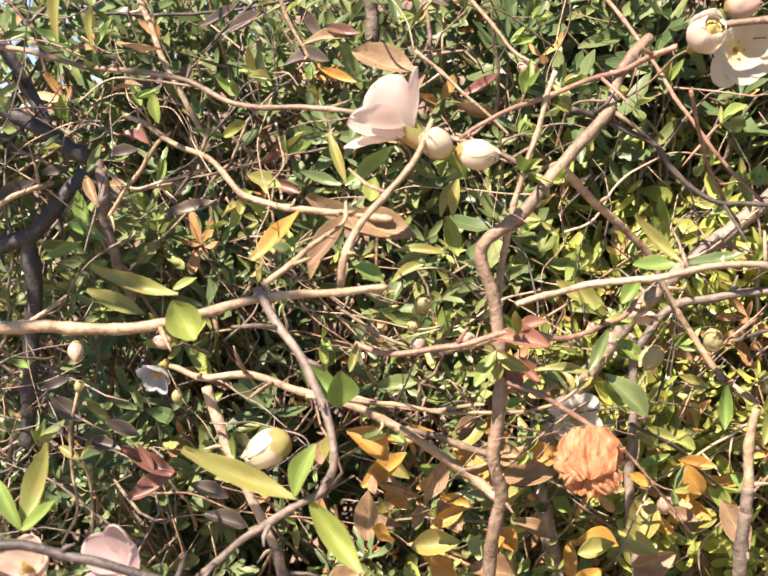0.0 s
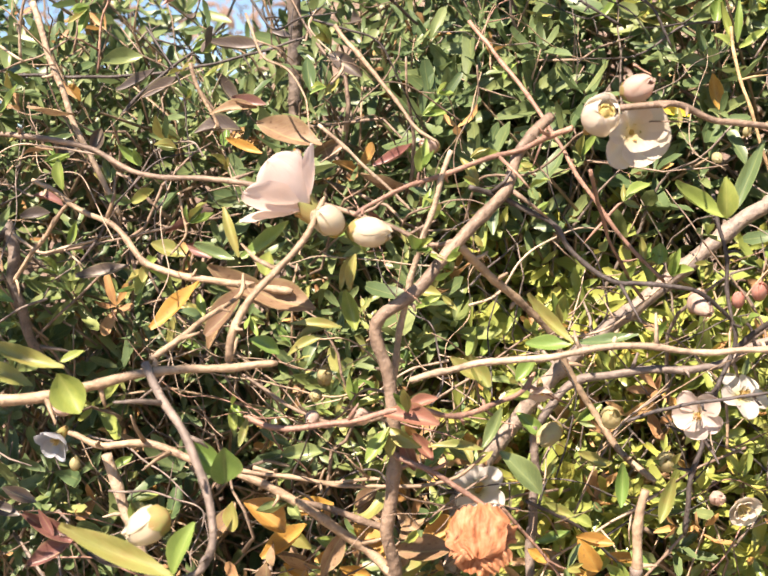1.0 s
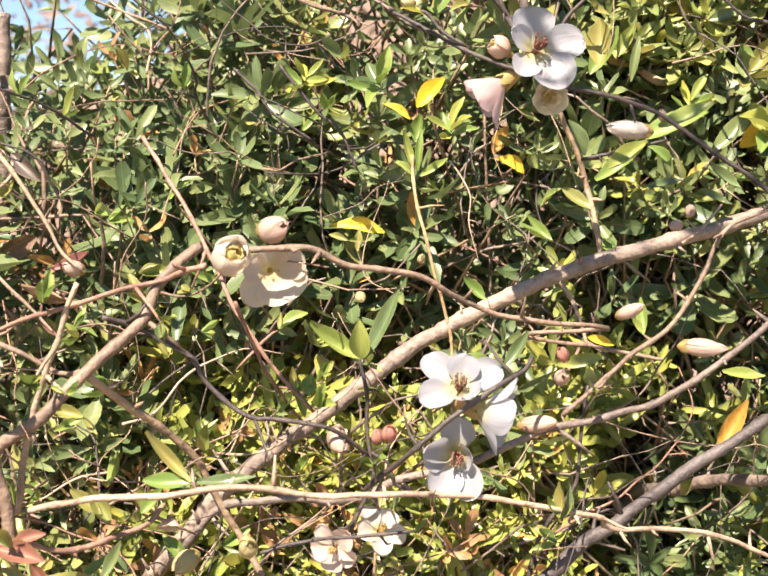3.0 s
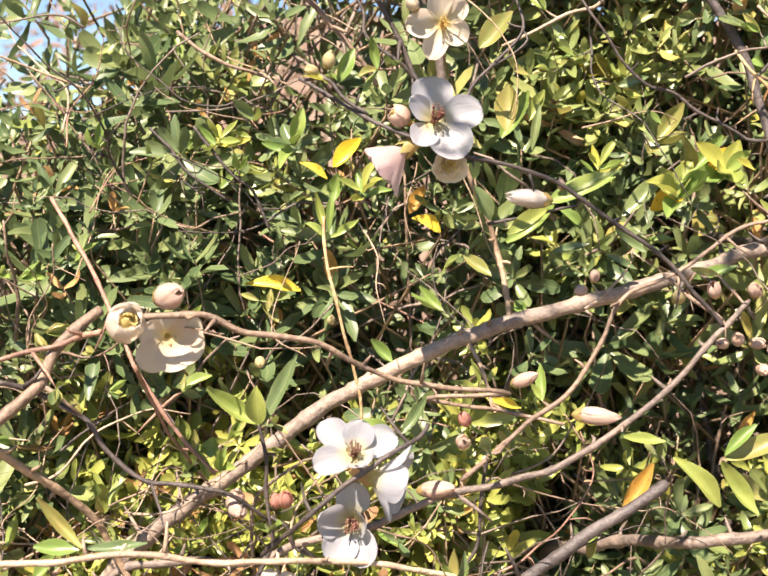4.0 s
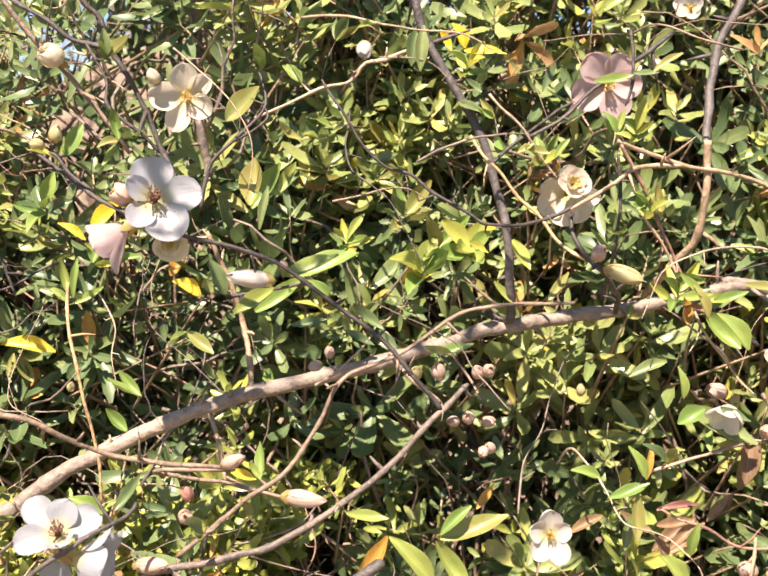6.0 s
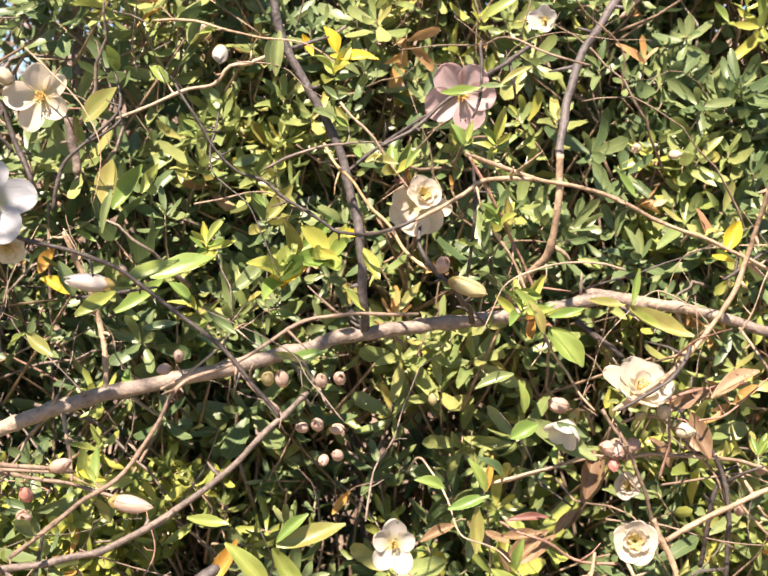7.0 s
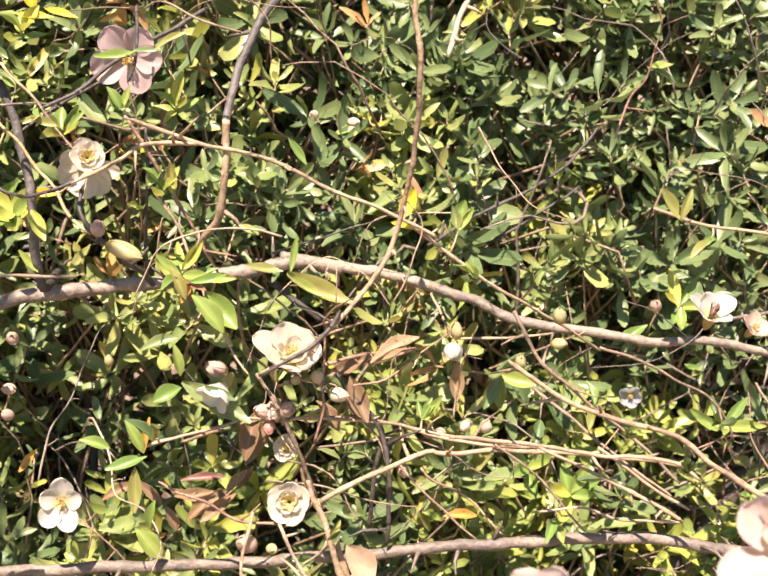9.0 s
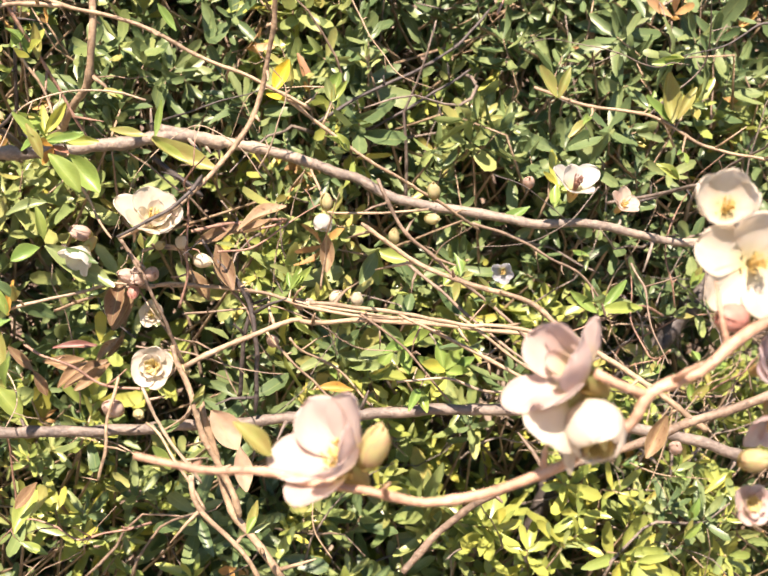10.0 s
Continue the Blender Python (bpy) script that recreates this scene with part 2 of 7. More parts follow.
# ---- shape helpers ----
def mesh_from(name, verts, faces, mat, smooth=True, uv=None):
    me = bpy.data.meshes.new(name)
    me.from_pydata([tuple(v) for v in verts], [], faces)
    me.materials.append(mat)
    if smooth:
        me.polygons.foreach_set("use_smooth", [True] * len(me.polygons))
    if uv is not None:
        layer = me.uv_layers.new(name="UVMap")
        which = np.empty(len(me.loops), dtype=np.int32)
        me.loops.foreach_get("vertex_index", which)
        layer.data.foreach_set("uv", np.asarray(uv, dtype=np.float32)[which].ravel())
    me.update()
    return me


def thing(name, at, label, category, group="", kind=""):
    ob = new(name)
    ob.location = at
    ob.empty_display_size = 0.05
    return tagged(ob, label, category, group, kind)


def part(name, mesh, parent, m=None, label="", kind=""):
    ob = new(name, mesh)
    ob.parent = parent
    ob.matrix_basis = m if m is not None else Matrix.Identity(4)
    return tagged(ob, label, kind=kind)


def smooth_path(points, step=0.006):
    """Points along a smooth curve through the given ones."""
    p = [Vector(q) for q in points]
    p = [2 * p[0] - p[1]] + p + [2 * p[-1] - p[-2]]
    out = []
    for a, b, c, d in zip(p, p[1:], p[2:], p[3:]):
        n = max(2, int((c - b).length / step))
        for k in range(n):
            t = k / n
            out.append(0.5 * (2 * b + (c - a) * t + (2 * a - 5 * b + 4 * c - d) * t * t + (3 * b - a - 3 * c + d) * t ** 3))
    out.append(p[-2])
    return out


def tube(path, radii, sides=8):
    verts, faces = [], []
    side = Vector((0.3, 0.2, 1)).normalized()
    for i, q in enumerate(path):
        ahead = (path[min(i + 1, len(path) - 1)] - path[max(i - 1, 0)]).normalized()
        side = (side - ahead * side.dot(ahead)).normalized()
        up = ahead.cross(side)
        for k in range(sides):
            a = 2 * math.pi * k / sides
            verts.append(q + radii[i] * (math.cos(a) * side + math.sin(a) * up))
    n = len(path)
    for i in range(n - 1):
        for k in range(sides):
            l = (k + 1) % sides
            faces.append((i * sides + k, i * sides + l, (i + 1) * sides + l, (i + 1) * sides + k))
    faces.append(tuple(range(sides))[::-1])
    faces.append(tuple((n - 1) * sides + k for k in range(sides)))
    return verts, faces


def spur(path, i, r, rnd):
    """A short thorny side shoot from a place on a branch: vertices and faces."""
    ahead = (path[min(i + 1, len(path) - 1)] - path[max(i - 1, 0)]).normalized()
    out = ahead.orthogonal().normalized()
    out.rotate(Matrix.Rotation(rnd.uniform(0, 6.28), 3, ahead))
    reach = rnd.choice((0.004, 0.006, 0.009, 0.014, 0.022))
    tip = path[i] + (out + ahead * rnd.uniform(-0.3, 0.9)).normalized() * (reach + r)
    mid = path[i].lerp(tip, 0.55) + 0.0008 * Vector((rnd.gauss(0, 1), rnd.gauss(0, 1), rnd.gauss(0, 1)))
    w = min(0.0011, r * 0.55)
    return tube([path[i], mid, tip], (w * 1.3, w, w * 0.45), 5), tip, out


def branch(shrub, mat, r0, r1, points):
    """A knotty bough or twig through the points; radii in millimetres at its two ends."""
    rnd = random.Random(int(1e4 * abs(points[0][0])) + len(points) + int(r0 * 10))
    path = smooth_path(points, 0.003)
    n = len(path)
    radii, places = [], []
    spin = rnd.random() * 50
    run, knot = 0.0, 0.0
    next_knot = rnd.uniform(0.008, 0.02)
    for i, q in enumerate(path):
        t = i / (n - 1)
        r = 0.76 * (r0 + (r1 - r0) * t) * 0.001
        if i:
            run += (q - path[i - 1]).length
        if run > next_knot:
            knot, next_knot = 1.0, run + rnd.uniform(0.012, 0.032)
            places.append(i)
        wob = 1 + 0.14 * noise.noise(Vector((spin, run * 90, 0))) + (0.24 if r0 < 2.2 else 0.16) * knot
        knot *= 0.3
        radii.append(r * wob)
    amp = 0.0011 if r0 < 3 else 0.0016
    wander = [q + amp * Vector((noise.noise(Vector((spin + 9, i * 0.16, 0))), noise.noise(Vector((spin + 19, i * 0.16, 0))), noise.noise(Vector((spin + 29, i * 0.16, 0))))) for i, q in enumerate(path)]
    radii[-1] *= 0.55
    v, f = tube(wander, radii, 10 if max(r0, r1) > 2.5 else 7)
    tips = []
    for i in places:
        if rnd.random() < 0.7:
            (sv, sf), tip, out = spur(wander, i, radii[i], rnd)
            k = len(v)
            v = v + sv
            f = f + [tuple(k + j for j in q) for q in sf]
            tips.append((tip, out))
    base = shrub.matrix_basis.translation
    ob = part("branch", mesh_from("branch", [q - base for q in v], f, mat), shrub)
    if r0 < 2.1 and shrub.location.y > 0.5:
        for tip, out in tips:
            if rnd.random() < 0.22:
                for k in range(rnd.randint(2, 4)):
                    aim = (out + Vector((rnd.gauss(0, 0.6), rnd.gauss(-0.2, 0.5), rnd.gauss(0.5, 0.5)))).normalized()
                    leaf(shrub, LEAF[rnd.choice(("green", "green", "olive", "deep"))], tip, tip + aim * rnd.uniform(0.009, 0.02), rnd.choice((0.3, 0.4, 0.5)), rnd.gauss(0, 25))
    return ob


def leaf_grid(width, fold=0.25, curl=0.25, twist=0.0, rows=6, blunt=0.0, cols=4, steps=None, ahead=0.0, end=0.02):
    """A leaf of length 1 along +y with its face to +z: vertices, faces, and places across and along it."""
    verts, faces, flat = [], [], []
    for i in range(rows + 1):
        v = steps[i] if steps else i / rows
        w = width * 0.5 * math.sin(math.pi * min(1.0, v ** (0.9 + 0.35 * blunt + ahead))) ** (0.8 - 0.2 * blunt)
        if i in (0, rows):
            w = end if i else 0.02
        z = curl * (0.25 - (v - 0.5) ** 2)
        ang = twist * (v - 0.5)
        for j in range(cols + 1):
            s = 2 * j / cols - 1
            x = s * w
            h = z + fold * abs(s) ** 1.3 * w + 0.02 * math.sin(9 * v + 4 * s)
            verts.append((x * math.cos(ang), v, h + x * math.sin(ang)))
            flat.append((0.5 + 0.5 * s, v))
    for i in range(rows):
        for k in range(cols):
            a = i * (cols + 1) + k
            faces.append((a, a + 1, a + cols + 2, a + cols + 1))
    return verts, faces, flat


LEAF_SHAPES = {}


def leaf(shrub, mat, base, tip, width, roll):
    """One leaf from its foot to its tip. roll: degrees by which its face turns from the open side."""
    width *= 0.86
    key = (mat.name, round(width, 1), random.randrange(3))
    if key not in LEAF_SHAPES:
        v, f, flat = leaf_grid(max(0.15, round(width, 1)), 0.75 + 0.2 * key[2], (-0.3, 0.2, -0.6)[key[2]], (0.8, -0.6, 0.4)[key[2]], 9, 0.25, end=0.03)
        LEAF_SHAPES[key] = mesh_from("leaf", v, f, mat, uv=flat)
    b, t = Vector(base), Vector(tip)
    ahead = (t - b).normalized()
    face = Vector((-0.1, -0.75, 0.65))
    right = ahead.cross(face).normalized()
    up = right.cross(ahead)
    rot = Matrix((right, ahead, up)).transposed().to_4x4()
    m = Matrix.Translation(b - shrub.matrix_basis.translation) @ rot @ pose(0, 0, 0, 0, roll, 0) @ Matrix.Scale((t - b).length, 4)
    return part("leaf", LEAF_SHAPES[key], shrub, m)


def rosette(shrub, kinds, at, aim, count, size, width, seed):
    """A whorl of leaves round a shoot's tip. size in millimetres."""
    rnd = random.Random(seed)
    axis = Vector(aim).normalized()
    side = axis.orthogonal().normalized()
    for q in range(count):
        out = Matrix.Rotation(radians(137.5 * q), 3, axis) @ side
        way = (out + axis * (rnd.uniform(0.1, 0.6) if q > 2 else rnd.uniform(0.7, 1.5))).normalized()
        foot = Vector(at) - axis * 0.0012 * q
        leaf(shrub, LEAF[kinds[q % len(kinds)]], foot, foot + way * 0.001 * size * rnd.uniform(0.75, 1.1), width, rnd.gauss(0, 18))


BUD_PETALS = {}


def bud_petal(colour, variant):
    """One of the petals wrapped over a closed bud whose radius is 1, round the z axis, towards +x."""
    key = (colour, variant)
    if key in BUD_PETALS:
        return BUD_PETALS[key]
    rnd = random.Random(7 * variant + 3)
    rows, cols = 9, 8
    prof, r, z = [], 0.05, 0.0
    bend = rnd.uniform(-8, 8)
    for i in range(rows + 1):
        v = i / rows
        a = radians(92 + (-84 + bend - 92) * v ** 0.75)
        prof.append((max(r, 0.015), z))
        r += math.sin(a) / rows
        z += math.cos(a) / rows
    end = prof[-1][0]
    prof = [(max(0.015, r - end * (i / rows) ** 3), z) for i, (r, z) in enumerate(prof)]
    big = max(p[0] for p in prof)
    verts, faces = [], []
    ph = rnd.uniform(0, 6)
    for i, (r, z) in enumerate(prof):
        v, r, z = i / rows, r / big, z / big
        d = (v - 0.5) / 0.53
        h = max(0.26 if v < 0.5 else 0.0, math.sqrt(max(0.0, 1 - d * d)))
        for k in range(cols + 1):
            s = 2 * k / cols - 1
            ruffle = (0.02 + 0.07 * s * s) * v * math.sin(4.5 * s + 3 * v + ph) + 0.07 * noise.noise(Vector((3 * s + ph, 3 * v, variant)))
            w = radians(82) * h * s
            rr = r * (1 + 0.06 * s) + ruffle * 0.8
            verts.append((rr * math.cos(w), rr * math.sin(w), z + ruffle))
    w = cols + 1
    for i in range(rows):
        for k in range(cols):
            a = i * w + k
            faces.append((a, a + 1, a + w + 1, a + w))
    BUD_PETALS[key] = mesh_from("petal", verts, faces, PETAL[colour])
    return BUD_PETALS[key]


def petal_shape(colour, foot, tip, length, width, wrap, spoon, seed):
    """One petal round the z axis, towards +x: it leaves the axis at the angle foot and ends at the angle tip.
    wrap: how far its width bends round the axis, as in a cup; spoon: how far its rims rise."""
    rnd = random.Random(seed)
    ph, ph2 = rnd.uniform(0, 60), rnd.uniform(0, 60)
    rows, cols = 13, 10
    vs = [1 - (1 - i / rows) ** 1.45 for i in range(rows + 1)]
    prof, r, z, last = [], 0.07, 0.0, 0.0
    for v in vs:
        a = radians(foot + (tip - foot) * v ** 0.85)
        r += math.sin(a) * (v - last) * length
        z += math.cos(a) * (v - last) * length
        prof.append((r, z, a))
        last = v
    big = max(0.3, max(p[0] for p in prof))
    notch = rnd.uniform(0.0, 0.06)
    verts, faces, flat = [], [], []
    for v, (r, z, a) in zip(vs, prof):
        if v < 0.56:
            h = 0.2 + 0.8 * math.sin(math.pi / 2 * v / 0.56) ** 1.15
        else:
            h = math.sqrt(max(0.0, 1 - ((v - 0.56) / 0.44) ** 2.4))
        for k in range(cols + 1):
            s = 2 * k / cols - 1
            y = 0.5 * width * h * s
            edge = s * s * v
            crimp = 0.035 * length * edge * math.sin(5 * s + 7 * v + ph) + 0.05 * length * v * noise.noise(Vector((2.2 * s + ph, 2.4 * v, ph2)))
            lift = spoon * y * y / max(width, 0.2) * 1.6 + crimp - 0.05 * length * (1 - abs(s)) ** 2 * v * 0.5
            pull = notch * length * v ** 6 * (1 - min(1.0, abs(s) * 2.2)) - 0.03 * length * v * v * noise.noise(Vector((3 * s, ph, 1)))
            rr, zz = r - math.cos(a) * lift - math.sin(a) * pull, z + math.sin(a) * lift - math.cos(a) * pull
            w = wrap * y / max(abs(r), 0.62 * big)
            flatten = 1 - wrap
            verts.append((rr * math.cos(w), rr * math.sin(w) + flatten * y, zz))
            flat.append((0.5 + 0.5 * s, v))
    w = cols + 1
    for i in range(rows):
        for k in range(cols):
            a = i * w + k
            faces.append((a, a + 1, a + w + 1, a + w))
    return mesh_from("petal", verts, faces, PETAL[colour], uv=flat)


STAMEN_MESHES, CALYX_MESHES = {}, {}


def stamen_mesh(mat, height):
    key = (mat.name, height)
    if key not in STAMEN_MESHES:
        rnd = random.Random(5)
        verts, faces = [], []
        for k in range(34):
            a, spread = rnd.uniform(0, 6.28), 0.17 * math.sqrt(rnd.uniform(0.02, 1.0))
            h = height * rnd.uniform(0.7, 1.1)
            p = [Vector((0.3 * spread * math.cos(a), 0.3 * spread * math.sin(a), 0)), Vector((0.7 * spread * math.cos(a), 0.7 * spread * math.sin(a), 0.6 * h)), Vector((spread * math.cos(a), spread * math.sin(a), h)), Vector((spread * math.cos(a), spread * math.sin(a), h + 0.04)), Vector((spread * math.cos(a), spread * math.sin(a), h + 0.08))]
            v, f = tube(p, (0.008, 0.007, 0.008, 0.021, 0.008), 5)
            n = len(verts)
            verts += v
            faces += [tuple(n + i for i in q) for q in f]
        STAMEN_MESHES[key] = mesh_from("stamens", verts, faces, mat)
    return STAMEN_MESHES[key]


def calyx_mesh(kind):
    if kind not in CALYX_MESHES:
        verts, faces = [], []
        prof = [(0.06, -0.44), (0.10, -0.38), (0.15, -0.24), (0.20, -0.05)] if kind == "flower" else [(0.12, -0.42), (0.32, -0.32), (0.58, -0.14), (0.80, 0.05)]
        sides = 20
        for i, (r, z) in enumerate(prof):
            for k in range(sides):
                lobe = 0.5 + 0.5 * math.cos(5 * 2 * math.pi * k / sides)
                a = 2 * math.pi * k / sides
                zz = z + ((0.2 if kind == "flower" else 0.34) * lobe if i == len(prof) - 1 else 0)
                rr = r * (1 + (0.08 * lobe if i == len(prof) - 1 else 0))
                verts.append((rr * math.cos(a), rr * math.sin(a), zz))
        for i in range(len(prof) - 1):
            for k in range(sides):
                l = (k + 1) % sides
                faces.append((i * sides + k, i * sides + l, (i + 1) * sides + l, (i + 1) * sides + k))
        faces.append(tuple(range(sides))[::-1])
        CALYX_MESHES[kind] = mesh_from("calyx", verts, faces, SEPAL)
    return CALYX_MESHES[kind]


def facing_pose(shrub, at, facing, size, turn=None):
    rot = Vector(facing).to_track_quat("Z", "Y").to_matrix().to_4x4()
    return Matrix.Translation(Vector(at) - shrub.matrix_basis.translation) @ rot @ pose(0, 0, 0, 0, 0, (random.uniform(0, 72) if turn is None else turn)) @ Matrix.Scale(size * 0.0005, 4)


def ring(count, foot, tip, length, width, start=0.0, spread=6.0):
    """Petals set evenly round a flower, each a little different: turn, foot, tip, length, width."""
    return [(start + 360 * k / count + random.uniform(-spread, spread), foot + random.uniform(-spread, spread), tip + random.uniform(-1.5 * spread, 1.5 * spread), length * random.uniform(0.88, 1.06), width * random.uniform(0.9, 1.08)) for k in range(count)]


def flower(shrub, colour, at, facing, petals, wrap=0.0, spoon=0.5, stamens="gold", heart=(), tuft=0.5):
    """A quince flower on its calyx. petals: rows of turn (degrees clockwise from the top for one who looks into it), angles of foot and
    tip from the axis, length and width in millimetres. heart: more rows, each ended by a colour, for the inner petals. at: its foot."""
    reach = (0.00068 if wrap == 1.0 else 0.001) * max(p[3] for p in petals)
    f = Vector(facing).normalized()
    up = Vector((0, 0, 1)) if abs(f.z) < 0.95 else Vector((0, 1, 0))
    up = (up - f * up.dot(f)).normalized()
    right = up.cross(f)
    rot = Matrix((right, up, f)).transposed().to_4x4()
    m = Matrix.Translation(Vector(at) - shrub.matrix_basis.translation) @ rot @ Matrix.Scale(reach, 4)
    ob = part("flower", calyx_mesh("flower"), shrub, m)
    rows = [(*p[:5], colour, wrap) for p in petals] + [(*p[:5], p[5], 1.0) for p in heart]
    for k, (turn, foot, tip, length, width, tint, bent) in enumerate(rows):
        seed = int(1e4 * abs(at[0])) + 31 * k + int(1e4 * at[2])
        me = petal_shape(tint, foot, tip, 0.001 * length / reach, 0.001 * width / reach, bent, spoon, seed)
        part("petal", me, ob, pose(0, 0, 0.012 * (k % 3), 0, 0, 90 - turn))
    if stamens:
        mat = STAMEN_DARK if stamens == "spent" else STAMEN
        part("stamen_tuft", stamen_mesh(mat, tuft), ob)
    return ob


def open_flower(shrub, colour, at, size, facing, stamens="gold"):
    """Five rounded petals spread nearly flat."""
    return flower(shrub, colour, at, facing, ring(5, 72, 84, 0.52 * size, 0.47 * size, random.uniform(0, 72)), 0.0, 0.5, stamens, (), 0.42)


def half_flower(shrub, colour, at, size, facing, stamens="gold"):
    """Five petals in a wide cup."""
    return flower(shrub, colour, at, facing, ring(5, 62, 42, 0.6 * size, 0.52 * size, random.uniform(0, 72)), 0.35, 0.5, stamens, (), 0.42)


def cup_flower(shrub, colour, at, size, facing):
    """A double cup: broad outer petals curved in over yellow-hearted inner ones."""
    start = random.uniform(0, 72)
    heart = [(*p, colour) for p in ring(5, 72, 22, 0.44 * size, 0.50 * size, start + 36)]
    heart += [(*p, "core") for p in ring(5, 56, 16, 0.30 * size, 0.28 * size, start)]
    return flower(shrub, colour, at, facing, ring(5, 82, 46, 0.58 * size, 0.68 * size, start), 0.35, 0.4, None, heart)


def globe_flower(shrub, colour, at, size, facing):
    """Petals closed into a ball but for a round mouth with a yellow heart."""
    start = random.uniform(0, 72)
    heart = [(*p, "core") for p in ring(6, 42, -20, 0.84 * size, 0.5 * size, start + 20)]
    return flower(shrub, colour, at, facing, ring(5, 98, -46, 1.10 * size, 0.98 * size, start, 4), 1.0, 0.0, None, heart)


def bud(shrub, colour, at, size, facing, slim=1.0):
    """A closed bud in its calyx. slim: its width beside that of a round one."""
    m = facing_pose(shrub, at, facing, size * 0.84) @ Matrix.Translation((0, 0, -0.85))
    m = m @ Matrix.Diagonal((slim, slim, 1, 1))
    ob = part("bud", calyx_mesh("bud"), shrub, m)
    for k in range(6):
        swell = (1.0, 0.94, 0.97, 0.91, 0.86, 0.86)[k] * random.uniform(0.97, 1.04)
        part("petal", bud_petal(colour, k % 3), ob, pose(0, 0, 0, 0, 0, 97 * k + random.uniform(0, 40)) @ pose(0, 0, 0, 0, random.uniform(-7, 9), 0) @ Matrix.Diagonal((swell, swell, 1.3 * random.uniform(0.94, 1.08), 1)))
    return ob


def dried_flower(shrub, colour, at, size, facing):
    """A dead flower: papery petals crumpled over one another, curled down at their rims."""
    m = facing_pose(shrub, at, facing, size, 95)
    ob = part("withered_flower", calyx_mesh("flower"), shrub, m, "shrivelled orange-brown dead flower")
    shapes = ((0, 4, 0.16, 1.2, 1.0), (165, -28, 0.0, 0.95, 0.9), (215, -20, 0.05, 0.95, 0.7), (300, -40, -0.02, 1.05, 0.75), (75, -25, 0.06, 0.95, 0.8), (20, -50, -0.1, 0.9, 0.6), (130, -10, 0.1, 0.8, 0.5))
    for k, (turn, lean, rise, grow, wide) in enumerate(shapes):
        verts, faces, flat = [], [], []
        rows, cols = 16, 26
        for i in range(rows + 1):
            for j in range(cols + 1):
                v, s = i / rows, 2 * j / cols - 1
                torn = 1 + 0.22 * noise.noise(Vector((5 * v, k, 9 if s > 0 else 3))) + 0.05 * noise.noise(Vector((17 * v, k, 5 if s > 0 else 2)))
                w = wide * 0.62 * max(0.30, 1 - ((v - 0.55) / 0.62) ** 4) * torn
                crumple = 0.17 * noise.noise(Vector((2.4 * s, 2.4 * v, 7 * k))) + 0.06 * noise.noise(Vector((5 * s, 2 * v, 3 * k)))
                fold = 0.05 * noise.noise(Vector((6 * s, 2.0 * v, k + 20))) + 0.03 * noise.noise(Vector((4 * s, 6 * v, k + 40)))
                hang = -0.22 * abs(s) ** 3 * wide - 0.25 * max(0.0, v - 0.75)
                end = 1.1 * v + 0.20 * v * noise.noise(Vector((3 * s, k, 2))) + 0.03 * v * noise.noise(Vector((12 * s, k, 4)))
                verts.append((end - (0.55 if k == 0 else 0.05), w * s, rise + 0.14 * math.sin(2.6 * v) + crumple + fold + hang))
                flat.append((0.5 + 0.5 * s, v))
        for i in range(rows):
            for j in range(cols):
                a = i * (cols + 1) + j
                faces.append((a, a + 1, a + cols + 2, a + cols + 1))
        part("withered_petal", mesh_from("withered_petal", verts, faces, WITHERED, uv=flat), ob, pose(0, 0, 0, 0, 0, turn) @ pose(0, 0, 0, 0, -lean, 0) @ Matrix.Scale(grow, 4))
    return ob


# ---- ground and distance ----
def bank(x, y):
    """The height of the dry bank behind the hedge, lower towards the left."""
    side = max(0.0, min(1.0, 0.5 + (x + 0.13 * y) / (0.16 * max(y, 1.0))))
    return max(0, min(y - 2.5, 22)) * (0.10 + 0.13 * side)


def ground():
    n = 60
    verts, faces = [], []
    for i in range(n + 1):
        for j in range(n + 1):
            u, v = 2 * i / n - 1, 2 * j / n - 1
            x, y = 300 * u * abs(u) ** 2.5, 300 * v * abs(v) ** 2.5
            verts.append((x, y, 0.06 * noise.noise(Vector((x * 0.9, y * 0.9, 0))) - 0.02 + bank(x, y)))
    for i in range(n):
        for j in range(n):
            a = i * (n + 1) + j
            faces.append((a, a + n + 1, a + n + 2, a + 1))
    m, nt, bsdf = node_material("soil_and_litter", 0.95)
    c = ramp(nt, noise_out(nt, 45, 8), [(0.3, (0.028, 0.020, 0.014)), (0.55, (0.07, 0.046, 0.03)), (0.75, (0.15, 0.10, 0.06))])
    far = ramp(nt, noise_out(nt, 1.3, 10), [(0.3, (0.16, 0.11, 0.08)), (0.5, (0.27, 0.20, 0.14)), (0.7, (0.36, 0.29, 0.20))])
    nt.links.new(mixed(nt, c, far, 0.6), bsdf.inputs["Base Color"])
    bump(nt, bsdf, noise_out(nt, 60, 6), 0.8, 0.02)
    return tagged(new("ground", mesh_from("ground", verts, faces, m)), "brown bare soil rising to a dry grassy bank", "ground", kind="structure")


ground()


